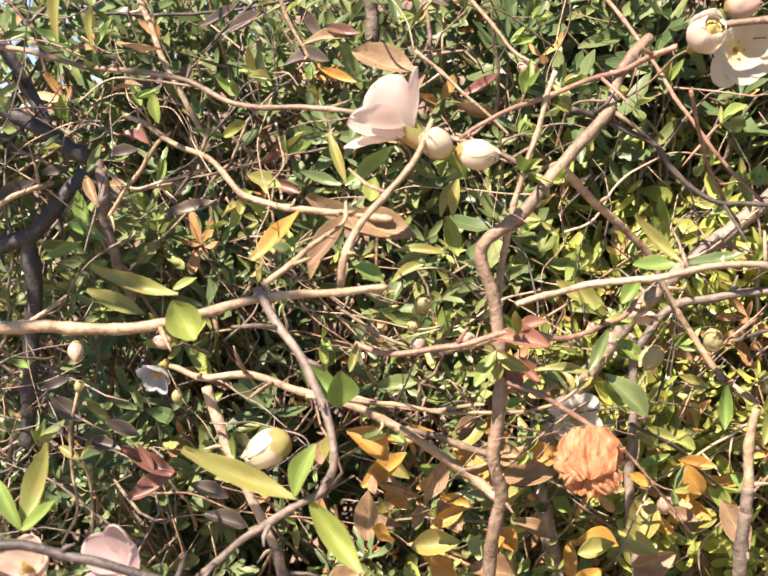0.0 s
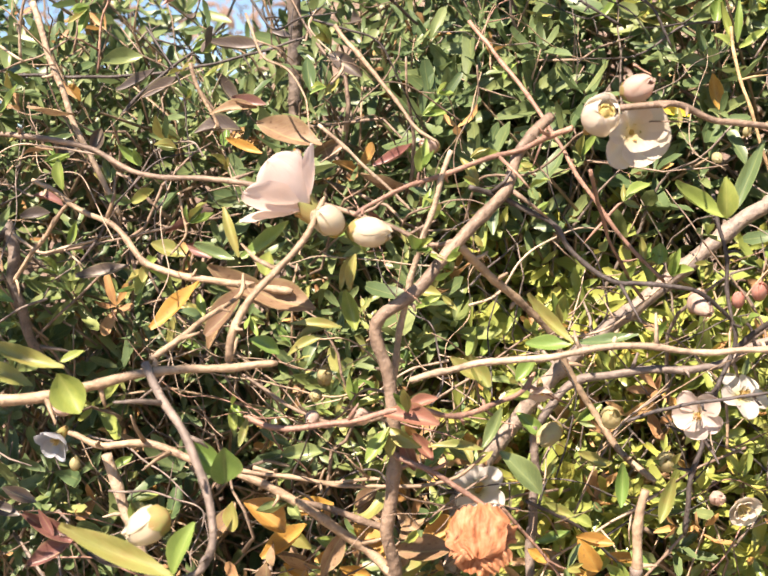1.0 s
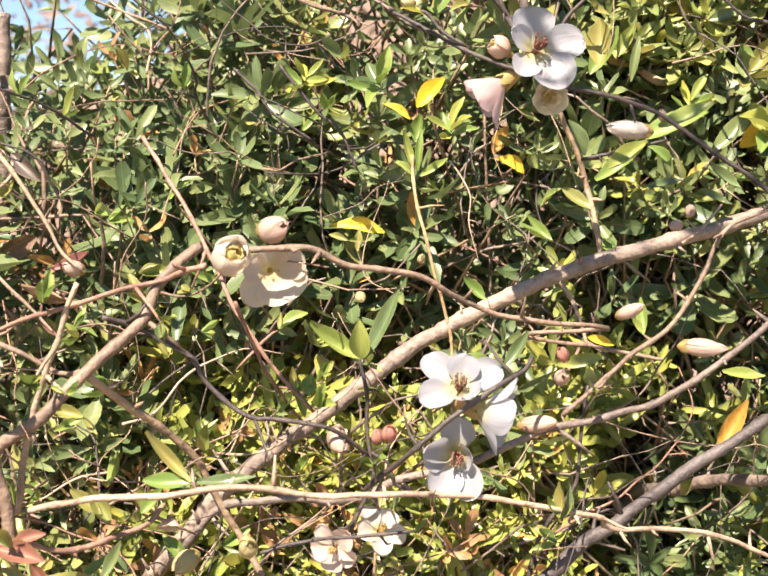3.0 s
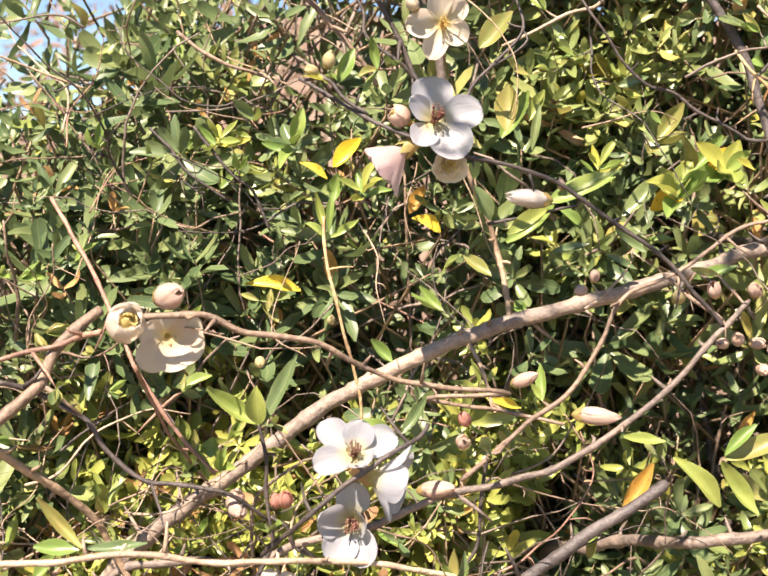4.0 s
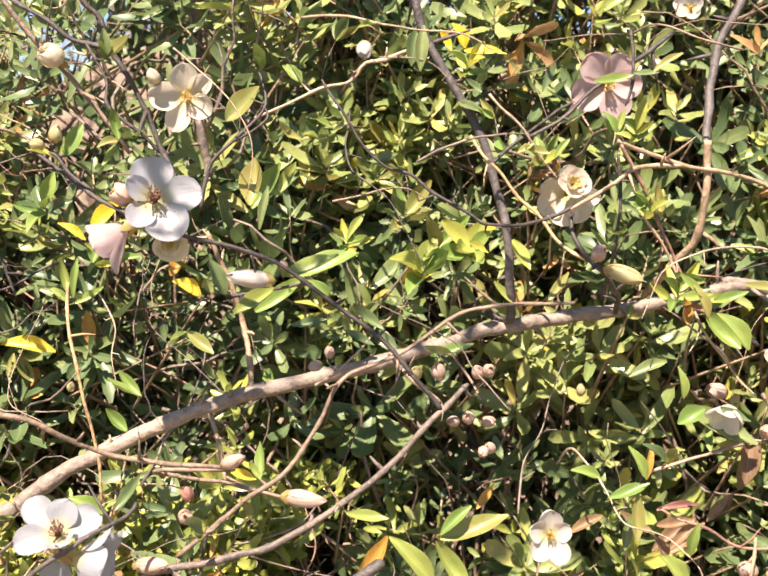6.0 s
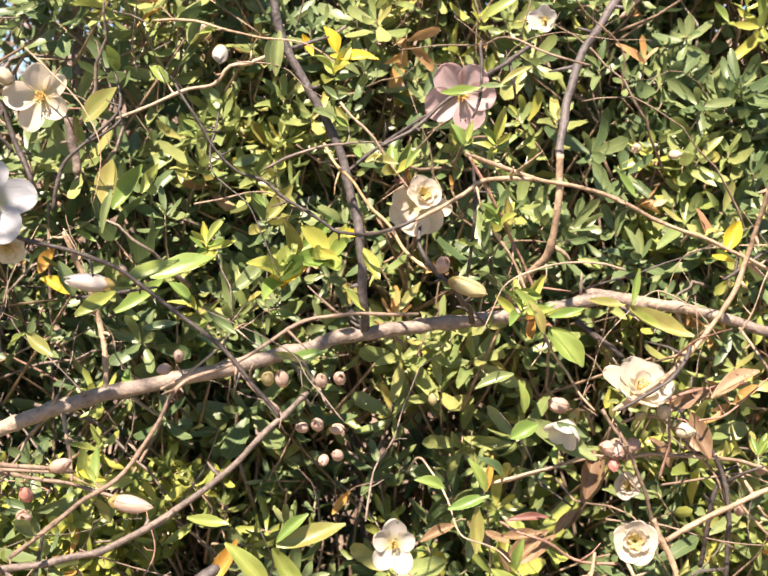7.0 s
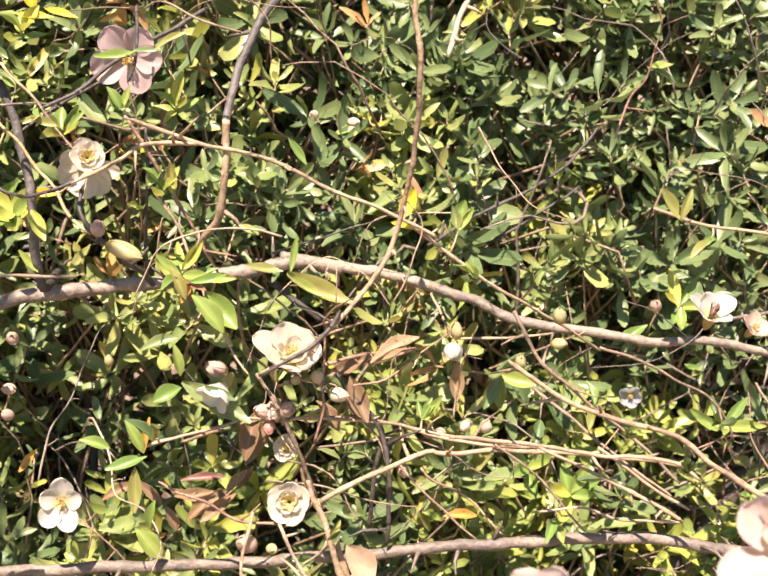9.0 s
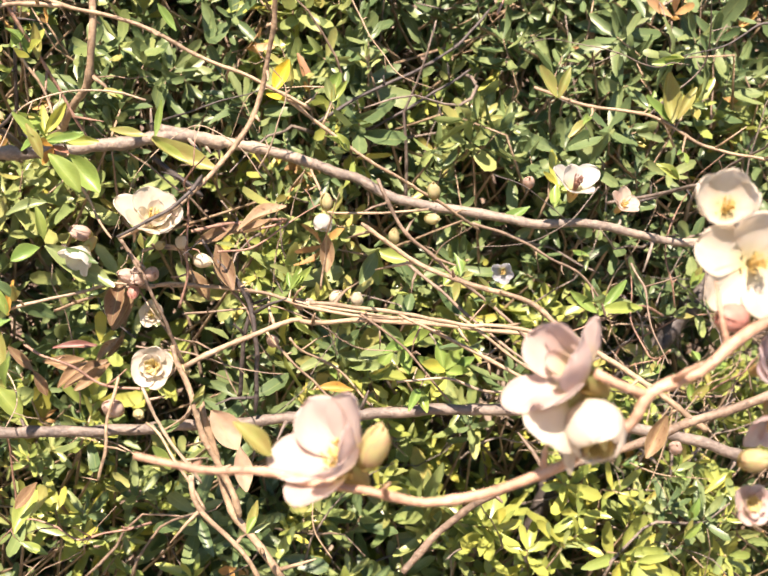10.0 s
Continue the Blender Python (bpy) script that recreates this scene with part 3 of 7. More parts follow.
# ---- azalea hedge ----
def leaf_cloud(picks):
    """Joins many leaves, each given as (shape index, matrix): vertices, faces and places on the leaf."""
    vs, fs, us, n = [], [], [], 0
    arrs = [(np.array(v), np.array(f), np.array(u)) for v, f, u in AZALEA_SHAPES]
    for s, m in picks:
        v, f, u = arrs[s]
        a = np.array(m)
        vs.append(v @ a[:3, :3].T + a[:3, 3])
        fs.append(f + n)
        us.append(u)
        n += len(v)
    return np.concatenate(vs), np.concatenate(fs).tolist(), np.concatenate(us)


STEPS = (0, 0.42, 0.83, 1)
AZALEA_SHAPES = [leaf_grid(0.33, 0.5, -0.4, 0.2, 3, 0.5, 2, STEPS, 0.4, 0.03), leaf_grid(0.28, 0.75, 0.2, -0.4, 3, 0.2, 2, STEPS, 0.25, 0.02), leaf_grid(0.41, 0.4, -0.55, 0.4, 3, 0.7, 2, STEPS, 0.55, 0.07), leaf_grid(0.31, 0.65, -0.8, -0.3, 3, 0.3, 2, STEPS, 0.4, 0.025)]
AZALEA_MESHES = [mesh_from("leaf", v, f, LEAF["azalea"], uv=u) for v, f, u in AZALEA_SHAPES]


def hedge_top(x):
    return 1.18 + 0.36 * min(1.0, max(0.0, (x - 0.02) / 0.30)) + 0.05 * noise.noise(Vector((x * 6, 3, 0)))


def hedge_front(x, z):
    return 0.745 - min(0.06, 0.5 * max(0.0, 1.05 - z)) + 0.055 * noise.noise(Vector((x * 6, z * 6, 5))) + 0.22 * max(0.0, z - 1.2)


def azalea(x0, x1, seed, shoots):
    """One shrub of the hedge: leaf rosettes on thin shoots, thick outside and open within."""
    rnd = random.Random(seed)
    at = Vector(((x0 + x1) / 2, 1.0, 0))
    shrub = thing("azalea_shrub", at, "dense evergreen azalea shrub with small glossy green leaves", "shrub", "azalea hedge")
    masses = {"azalea_mass": [], "bright_mass": [], "deep_mass": [], "brown": []}
    near, tubes_v, tubes_f = [], [], []
    for k in range(shoots):
        x = rnd.uniform(x0 - 0.04, x1 + 0.04)
        if x < 0.0 and rnd.random() < (0.2 if k % 3 else 0.6):
            continue
        top = hedge_top(x) + (0.16 * rnd.random() ** 2 if x < 0.25 else 0)
        z = rnd.uniform(0.55, top) if rnd.random() < 0.88 else rnd.uniform(0.06, 0.55)
        back = rnd.random() ** 1.25 * 0.24
        low = 0.04 < x < 0.33 and rnd.random() < 0.12
        if low:
            z, back = rnd.uniform(0.86, 1.04), 0.10 * rnd.random()
        p = Vector((x, hedge_front(x, z) + back, z))
        if back < 0.14 and not low and noise.noise(p * 15) + 0.6 * noise.noise(p * 33) < -0.22:
            continue
        if 0.09 < x < 0.30 and z > 1.19 + 0.25 * max(0.0, x - 0.2) and rnd.random() < 0.3:
            continue
        if x < -0.08 and z < 1.0 and back < 0.12 and rnd.random() < 0.5:
            continue
        if 0.92 < x < 1.05 and 0.97 < z < 1.10 and back < 0.16 and rnd.random() < 0.7:
            continue
        axis = Vector((rnd.gauss(-0.1, 0.42), rnd.gauss(-0.72, 0.36), rnd.gauss(0.66, 0.4))).normalized()
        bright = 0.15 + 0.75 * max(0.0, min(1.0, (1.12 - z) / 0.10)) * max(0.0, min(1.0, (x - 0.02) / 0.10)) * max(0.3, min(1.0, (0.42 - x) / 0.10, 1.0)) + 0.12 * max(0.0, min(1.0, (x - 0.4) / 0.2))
        # Deep green share by zone stands in for shade on parts of the hedge.
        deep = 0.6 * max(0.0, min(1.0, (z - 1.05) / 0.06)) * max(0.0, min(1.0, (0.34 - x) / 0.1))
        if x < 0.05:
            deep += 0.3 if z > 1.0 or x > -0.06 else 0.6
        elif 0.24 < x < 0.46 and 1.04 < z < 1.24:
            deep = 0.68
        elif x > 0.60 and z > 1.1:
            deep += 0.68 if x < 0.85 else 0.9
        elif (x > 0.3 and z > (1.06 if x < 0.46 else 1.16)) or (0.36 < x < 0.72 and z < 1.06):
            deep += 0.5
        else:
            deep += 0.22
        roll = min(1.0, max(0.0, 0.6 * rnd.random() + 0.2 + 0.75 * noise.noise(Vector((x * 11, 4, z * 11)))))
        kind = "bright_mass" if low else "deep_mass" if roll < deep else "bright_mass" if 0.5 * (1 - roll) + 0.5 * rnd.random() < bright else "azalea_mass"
        # Inner leaves are deeper green, which also puts the inner shade into colour.
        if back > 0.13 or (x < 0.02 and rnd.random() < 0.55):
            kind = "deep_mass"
        if rnd.random() < (0.24 if z < 1.01 and -0.1 < x < 0.33 else 0.12 if z < 1.04 and x < 0.35 else 0.09 if x < 0.12 else 0.025):
            kind = "brown"
        size = rnd.choice((0.014, 0.017, 0.020, 0.022, 0.025, 0.028, 0.033)) * rnd.uniform(0.9, 1.1) * (1.16 if x > 0.55 and z < 1.1 else 1.1 if z > 1.08 else 1.0)
        side = axis.orthogonal().normalized()
        start = rnd.uniform(0, 360)
        count = rnd.randint(6, 10) if kind != "brown" else rnd.randint(2, 5)
        for q in range(count):
            turn = Matrix.Rotation(radians(start + q * 137.5), 3, axis)
            out = turn @ side
            lift = rnd.uniform(0.05, 0.6) if q > 2 else rnd.uniform(0.7, 1.8)
            ahead = (out + axis * lift).normalized()
            right = ahead.cross(axis).normalized()
            up = right.cross(ahead)
            s = size * rnd.uniform(0.72, 1.12) * (1 if q > 2 else 0.75)
            foot = p - axis * (0.0016 * q + (0.02 * rnd.random() if q > 6 else 0)) - at
            m = Matrix.Translation(foot) @ Matrix((right, ahead, up)).transposed().to_4x4() @ pose(0, 0, 0, 0, rnd.gauss(0, 14), 0) @ Matrix.Scale(s, 4)
            if kind == "azalea_mass" and back < 0.05:
                near.append((rnd.randrange(4), m))
            else:
                masses[kind].append((rnd.randrange(4), m))
        knee = p - axis * rnd.uniform(0.02, 0.05)
        root = knee + Vector((rnd.gauss(0, 0.04), abs(rnd.gauss(0.015, 0.02)), -rnd.uniform(0.02, 0.09)))
        v, f = tube([p - at, knee - at, root - at], (0.0006, 0.0010, 0.0013), 3)
        n = len(tubes_v)
        tubes_v += v
        tubes_f += [tuple(n + i for i in q) for q in f]
    # Back layer added to stand in for dark shade inside the gaps.
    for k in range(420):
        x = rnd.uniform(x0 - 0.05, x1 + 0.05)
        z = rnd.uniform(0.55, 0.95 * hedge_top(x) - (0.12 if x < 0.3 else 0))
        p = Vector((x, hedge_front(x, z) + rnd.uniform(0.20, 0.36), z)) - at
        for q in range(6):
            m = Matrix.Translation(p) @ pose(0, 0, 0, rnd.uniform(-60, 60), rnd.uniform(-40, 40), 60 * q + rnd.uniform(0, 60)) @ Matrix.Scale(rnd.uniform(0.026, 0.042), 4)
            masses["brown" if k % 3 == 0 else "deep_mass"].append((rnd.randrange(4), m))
    rnd.shuffle(near)
    for s, m in near[:300]:
        part("leaf", AZALEA_MESHES[s], shrub, m)
    masses["azalea_mass"] += near[300:]
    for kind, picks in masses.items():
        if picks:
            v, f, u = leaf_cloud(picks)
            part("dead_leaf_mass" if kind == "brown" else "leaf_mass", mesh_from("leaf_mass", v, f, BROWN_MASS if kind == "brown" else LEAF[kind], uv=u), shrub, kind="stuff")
    part("twig_mass", mesh_from("twig_mass", tubes_v, tubes_f, BARK["tan"]), shrub, kind="stuff")
    lets_v, lets_f = [], []
    for k in range(150):
        x = rnd.uniform(x0 - 0.03, x1 + 0.03)
        z = rnd.uniform(0.82, 0.97 * hedge_top(x))
        p = Vector((x, hedge_front(x, z) + rnd.uniform(0.0, 0.12), z))
        way = Vector((rnd.gauss(0, 0.6), rnd.gauss(-0.15, 0.3), rnd.gauss(0.7, 0.4))).normalized()
        path = [p - at]
        for q in range(rnd.randint(5, 9)):
            way = (way + Vector((rnd.gauss(0, 0.3), rnd.gauss(0, 0.2), rnd.gauss(0, 0.3)))).normalized()
            path.append(path[-1] + way * rnd.uniform(0.010, 0.024))
        r = rnd.choice((0.0005, 0.0007, 0.0009, 0.0012))
        v, f = tube(path, [r * (1.25 - 0.9 * i / len(path)) * rnd.uniform(0.85, 1.2) for i in range(len(path))], 5)
        n = len(lets_v)
        lets_v += v
        lets_f += [tuple(n + i for i in q) for q in f]
    part("branchlet_mass", mesh_from("branchlet_mass", lets_v, lets_f, BARK["brown" if seed % 2 else "grey"]), shrub, kind="stuff")
    stems_v, stems_f = [], []
    for k in range(64):
        x = rnd.uniform(x0 - 0.05, x1 + 0.05)
        top = Vector((x, hedge_front(x, 1.0) + rnd.uniform(0.09, 0.30), rnd.uniform(0.6, 0.86) * hedge_top(x)))
        foot = Vector((at.x + rnd.gauss(0, 0.10), 0.94 + rnd.gauss(0, 0.06), -0.05))
        mid = foot.lerp(top, 0.6) + Vector((rnd.gauss(0, 0.12), rnd.gauss(-0.01, 0.03), 0))
        bend = mid.lerp(top, 0.5) + Vector((rnd.gauss(0, 0.025), rnd.gauss(0, 0.02), 0))
        path = smooth_path([foot, mid, bend, top], 0.03)
        v, f = tube([q - at for q in path], [0.0034 - 0.0026 * i / len(path) for i in range(len(path))], 6)
        n = len(stems_v)
        stems_v += v
        stems_f += [tuple(n + i for i in q) for q in f]
    part("stem_mass", mesh_from("stem_mass", stems_v, stems_f, BARK["brown"]), shrub, kind="stuff")
    return shrub


for i in range(6):
    azalea(-0.5 + 0.3 * i, -0.2 + 0.3 * i, 100 + i, 2500 if i in (0, 5) else 3700)


def far_thicket():
    """Bare brown scrub on the bank behind the hedge."""
    rnd = random.Random(77)
    vs, fs = [], []
    for k in range(420):
        y = rnd.uniform(2.2, 7)
        foot = Vector((rnd.uniform(-1.0, 1.0) * y * 0.8, y, 0))
        foot.z = bank(foot.x, y) - 0.1
        tall = rnd.uniform(0.5, 1.2)
        lean = Vector((rnd.gauss(0, 0.25), rnd.gauss(0, 0.2), 1)) * tall
        bow = Vector((rnd.gauss(0, 0.12), rnd.gauss(0, 0.1), 0))
        r = rnd.uniform(0.003, 0.012)
        v, f = tube([foot, foot + lean * 0.5 + bow, foot + lean * 0.8 + bow, foot + lean], (r, 0.8 * r, 0.5 * r, 0.2 * r), 4)
        n = len(vs)
        vs += v
        fs += [tuple(n + i for i in q) for q in f]
    ob = tagged(new("far_scrub", mesh_from("far_scrub", vs, fs, BARK["brown"])), "bare brown scrub stems behind the azalea hedge", "scrub", kind="stuff")
    picks = []
    for k in range(9000):
        y = rnd.uniform(2.2, 7)
        z = rnd.uniform(0.2, 1.0) ** 0.7 * (1.29 + 0.142 * y + 0.2 * noise.noise(Vector((k, y, 0))))
        m = Matrix.Translation((rnd.uniform(-1, 1) * y * 0.8, y, z)) @ pose(0, 0, 0, rnd.uniform(0, 360), rnd.uniform(0, 360), rnd.uniform(0, 360)) @ Matrix.Scale(rnd.uniform(0.03, 0.07), 4)
        picks.append((rnd.randrange(4), m))
    v, f, u = leaf_cloud(picks)
    part("dead_leaf_mass", mesh_from("dead_leaf_mass", v, f, SCRUB_MASS, uv=u), ob, kind="stuff")


far_thicket()


def shade_spray(shrub, seed, centre, spread, count):
    """An unseen leafy spray added above a shrub to shade the plants under it."""
    rnd = random.Random(seed)
    base = shrub.matrix_basis.translation
    c = Vector(centre)
    picks = []
    for k in range(count):
        p = c + Vector([rnd.gauss(0, 0.5) * s for s in spread]) - base
        m = Matrix.Translation(p) @ pose(0, 0, 0, rnd.gauss(0, 40), rnd.gauss(0, 40), rnd.uniform(0, 360)) @ Matrix.Scale(rnd.uniform(0.025, 0.045), 4)
        picks.append((rnd.randrange(4), m))
    v, f, u = leaf_cloud(picks)
    part("leaf_spray", mesh_from("leaf_spray", v, f, LEAF["azalea_mass"], uv=u), shrub, kind="stuff")
    branch(shrub, BARK["tan"], 1.8, 1.0, [tuple(c - Vector((spread[0], 0, 0.03))), centre, tuple(c + Vector((spread[0], 0, 0.02)))])


def tangle(shrub, seed, count, xs, zs, ys):
    """Fine bare twigs that cross one another inside a shrub."""
    rnd = random.Random(seed)
    for k in range(count):
        p = Vector((rnd.uniform(*xs), rnd.uniform(*ys), rnd.uniform(*zs)))
        way = Vector((rnd.gauss(0, 1), rnd.gauss(0, 0.35), rnd.gauss(0.25, 0.7))).normalized()
        points = [p]
        for q in range(rnd.randint(3, 6)):
            way = (way + Vector((rnd.gauss(0, 0.38), rnd.gauss(0, 0.2), rnd.gauss(0, 0.38)))).normalized()
            points.append(points[-1] + way * rnd.uniform(0.015, 0.033))
        r = rnd.choice((0.5, 0.6, 0.7, 0.9, 1.1))
        branch(shrub, BARK[rnd.choice(("brown", "dark", "tan", "redbrown", "pale", "grey"))], r, r * 0.4, [tuple(q) for q in points])


# ---- flowering quinces ----
left_quince = thing("flowering_quince", (0.02, 0.65, 0), "tan-barked flowering quince with white flowers, buds and withered leaves", "shrub", "flowering quinces")
branch(left_quince, BARK["tan"], 4.6, 2.0, [(-0.262, 0.530, 1.033), (-0.228, 0.525, 1.027), (-0.186, 0.520, 1.024), (-0.157, 0.518, 1.021), (-0.130, 0.517, 1.022), (-0.089, 0.513, 1.030), (-0.052, 0.517, 1.029), (-0.031, 0.522, 1.029)])
branch(left_quince, BARK["tan"], 2.5, 1.7, [(-0.052, 0.517, 1.033), (-0.048, 0.517, 1.046), (-0.039, 0.520, 1.060), (-0.028, 0.523, 1.071), (-0.014, 0.526, 1.084), (-0.005, 0.530, 1.101)])
branch(left_quince, BARK["tan"], 2.0, 1.2, [(-0.085, 0.514, 1.036), (-0.070, 0.530, 1.045), (-0.060, 0.550, 1.052), (-0.051, 0.565, 1.057), (-0.050, 0.570, 1.066)])
branch(left_quince, BARK["tan"], 1.7, 2.6, [(-0.168, 0.630, 1.117), (-0.157, 0.628, 1.111), (-0.148, 0.626, 1.104), (-0.138, 0.624, 1.098), (-0.123, 0.618, 1.090), (-0.113, 0.612, 1.079), (-0.104, 0.606, 1.070), (-0.083, 0.600, 1.063), (-0.058, 0.594, 1.059), (-0.030, 0.590, 1.054)])
branch(left_quince, BARK["tan"], 1.7, 1.3, [(-0.148, 0.626, 1.105), (-0.163, 0.630, 1.088), (-0.175, 0.632, 1.076), (-0.186, 0.636, 1.063)])
branch(left_quince, BARK["pale"], 1.3, 1.0, [(-0.189, 0.650, 1.090), (-0.180, 0.645, 1.084), (-0.170, 0.642, 1.077), (-0.155, 0.640, 1.080), (-0.136, 0.640, 1.084), (-0.122, 0.640, 1.086)])
branch(left_quince, BARK["tan"], 2.2, 1.8, [(-0.262, 0.62, 1.060), (-0.238, 0.620, 1.076), (-0.227, 0.622, 1.081), (-0.214, 0.64, 1.085)])
branch(left_quince, BARK["tan"], 0.9, 0.7, [(-0.085, 0.600, 1.106), (-0.083, 0.600, 1.094), (-0.082, 0.600, 1.086), (-0.088, 0.600, 1.079), (-0.092, 0.600, 1.075)])
branch(left_quince, BARK["dark"], 3.0, 2.4, [(-0.230, 0.455, 0.952), (-0.206, 0.450, 0.949), (-0.179, 0.450, 0.946), (-0.161, 0.450, 0.941), (-0.146, 0.450, 0.936), (-0.127, 0.450, 0.928), (-0.10, 0.46, 0.91)])
branch(left_quince, BARK["grey"], 2.6, 2.0, [(-0.087, 0.512, 1.034), (-0.077, 0.503, 1.018), (-0.066, 0.493, 1.003), (-0.060, 0.485, 0.985), (-0.057, 0.480, 0.965), (-0.063, 0.480, 0.952), (-0.073, 0.480, 0.947), (-0.093, 0.480, 0.936), (-0.120, 0.480, 0.918)])
branch(left_quince, BARK["brown"], 2.2, 1.6, [(-0.301, 0.640, 1.175), (-0.250, 0.630, 1.163), (-0.206, 0.615, 1.152), (-0.180, 0.610, 1.143), (-0.134, 0.603, 1.133), (-0.099, 0.595, 1.116), (-0.054, 0.585, 1.110), (-0.025, 0.580, 1.101), (0.014, 0.575, 1.087), (0.039, 0.573, 1.074), (0.053, 0.568, 1.076)])
branch(left_quince, BARK["brown"], 3.6, 4.6, [(0.103, 0.605, 1.131), (0.087, 0.590, 1.116), (0.076, 0.580, 1.096), (0.053, 0.568, 1.075), (0.027, 0.558, 1.050), (0.012, 0.558, 1.039), (0.015, 0.560, 1.018), (0.018, 0.560, 0.989), (0.015, 0.561, 0.965), (0.011, 0.565, 0.937), (0.012, 0.570, 0.913), (0.006, 0.575, 0.886), (-0.003, 0.600, 0.796)])
branch(left_quince, BARK["redbrown"], 1.9, 1.2, [(0.110, 0.570, 1.125), (0.088, 0.585, 1.117), (0.055, 0.570, 1.109), (0.022, 0.550, 1.099), (0.005, 0.545, 1.091)])
branch(left_quince, BARK["pale"], 1.6, 2.2, [(0.052, 0.560, 1.118), (0.042, 0.560, 1.092), (0.031, 0.565, 1.063), (0.022, 0.570, 1.030), (0.017, 0.575, 1.005)])
branch(left_quince, BARK["tan"], 2.8, 2.2, [(0.053, 0.570, 1.073), (0.070, 0.590, 1.053), (0.095, 0.610, 1.027), (0.110, 0.620, 0.996), (0.129, 0.620, 0.961), (0.146, 0.600, 0.944)])
branch(left_quince, BARK["tan"], 2.2, 3.4, [(-0.153, 0.605, 0.986), (-0.135, 0.600, 0.979), (-0.109, 0.598, 0.979), (-0.086, 0.590, 0.971), (-0.056, 0.580, 0.963), (-0.028, 0.580, 0.945), (0.000, 0.585, 0.920), (0.011, 0.570, 0.913)])
branch(left_quince, BARK["tan"], 1.6, 1.2, [(-0.058, 0.600, 0.963), (-0.028, 0.598, 0.955), (0.008, 0.575, 0.960)])
# Forked boughs whose blackened bark carries their shade.
branch(left_quince, BARK["shade_dark"], 6.2, 5.6, [(-0.330, 0.690, 1.205), (-0.291, 0.684, 1.168), (-0.253, 0.680, 1.130), (-0.230, 0.678, 1.114), (-0.214, 0.674, 1.103), (-0.200, 0.670, 1.093)])
branch(left_quince, BARK["shade_dark"], 5.0, 7.4, [(-0.198, 0.670, 1.092), (-0.213, 0.668, 1.081), (-0.226, 0.666, 1.068), (-0.241, 0.666, 1.055), (-0.262, 0.668, 1.050), (-0.300, 0.670, 1.046)])
branch(left_quince, BARK["shade_dark"], 6.6, 5.6, [(-0.241, 0.667, 1.056), (-0.243, 0.668, 1.039), (-0.243, 0.670, 1.021), (-0.250, 0.672, 0.993), (-0.262, 0.675, 0.93)])
branch(left_quince, BARK["dark"], 5.0, 4.4, [(-0.285, 0.72, 1.205), (-0.263, 0.720, 1.168), (-0.249, 0.718, 1.141), (-0.236, 0.71, 1.116)])
branch(left_quince, BARK["grey"], 4.6, 3.6, [(-0.199, 0.670, 1.094), (-0.196, 0.670, 1.077), (-0.198, 0.672, 1.060), (-0.197, 0.676, 1.041), (-0.192, 0.69, 1.01)])
branch(left_quince, BARK["pale"], 2.4, 2.0, [(-0.170, 0.665, 1.214), (-0.161, 0.660, 1.179), (-0.156, 0.660, 1.163), (-0.152, 0.660, 1.147), (-0.144, 0.660, 1.127), (-0.137, 0.660, 1.111), (-0.131, 0.660, 1.094)])
branch(left_quince, BARK["tan"], 1.6, 1.1, [(-0.002, 0.620, 1.185), (0.021, 0.610, 1.153), (0.036, 0.600, 1.131), (0.045, 0.590, 1.123)])
branch(left_quince, BARK["pale"], 1.3, 1.0, [(-0.012, 0.600, 1.135), (0.011, 0.600, 1.112), (0.031, 0.600, 1.089)])
branch(left_quince, BARK["redbrown"], 1.5, 1.4, [(0.068, 0.660, 1.187), (0.088, 0.645, 1.156), (0.105, 0.630, 1.126), (0.122, 0.620, 1.093), (0.141, 0.620, 1.063), (0.159, 0.620, 1.044)])
branch(left_quince, BARK["pale"], 2.2, 1.6, [(0.027, 0.560, 1.011), (0.058, 0.550, 1.019), (0.099, 0.549, 1.021), (0.127, 0.550, 1.024), (0.159, 0.555, 1.018), (0.226, 0.565, 1.014), (0.297, 0.580, 0.998), (0.308, 0.590, 0.989), (0.361, 0.600, 0.982), (0.399, 0.610, 0.965)])
branch(left_quince, BARK["redbrown"], 2.0, 1.6, [(-0.050, 0.545, 1.001), (-0.033, 0.540, 0.996), (0.000, 0.540, 0.998), (0.027, 0.540, 1.002), (0.048, 0.550, 0.995), (0.075, 0.570, 0.999), (0.087, 0.580, 1.008)])
branch(left_quince, BARK["redbrown"], 2.0, 1.6, [(0.010, 0.560, 0.987), (0.017, 0.555, 0.977), (0.036, 0.550, 0.968), (0.060, 0.550, 0.950)])
branch(left_quince, BARK["tan"], 1.6, 1.2, [(-0.080, 0.580, 0.970), (-0.049, 0.580, 0.965), (-0.014, 0.585, 0.956), (0.014, 0.590, 0.952), (0.043, 0.590, 0.954), (0.061, 0.590, 0.966)])
branch(left_quince, BARK["brown"], 2.6, 1.8, [(0.011, 0.590, 0.930), (-0.018, 0.585, 0.943), (-0.042, 0.580, 0.954)])
branch(left_quince, BARK["tan"], 1.2, 1.0, [(-0.204, 0.600, 0.942), (-0.201, 0.600, 0.921), (-0.205, 0.600, 0.894)])
branch(left_quince, BARK["tan"], 1.2, 1.0, [(-0.201, 0.600, 0.979), (-0.209, 0.600, 0.953), (-0.210, 0.600, 0.916), (-0.220, 0.600, 0.895)])
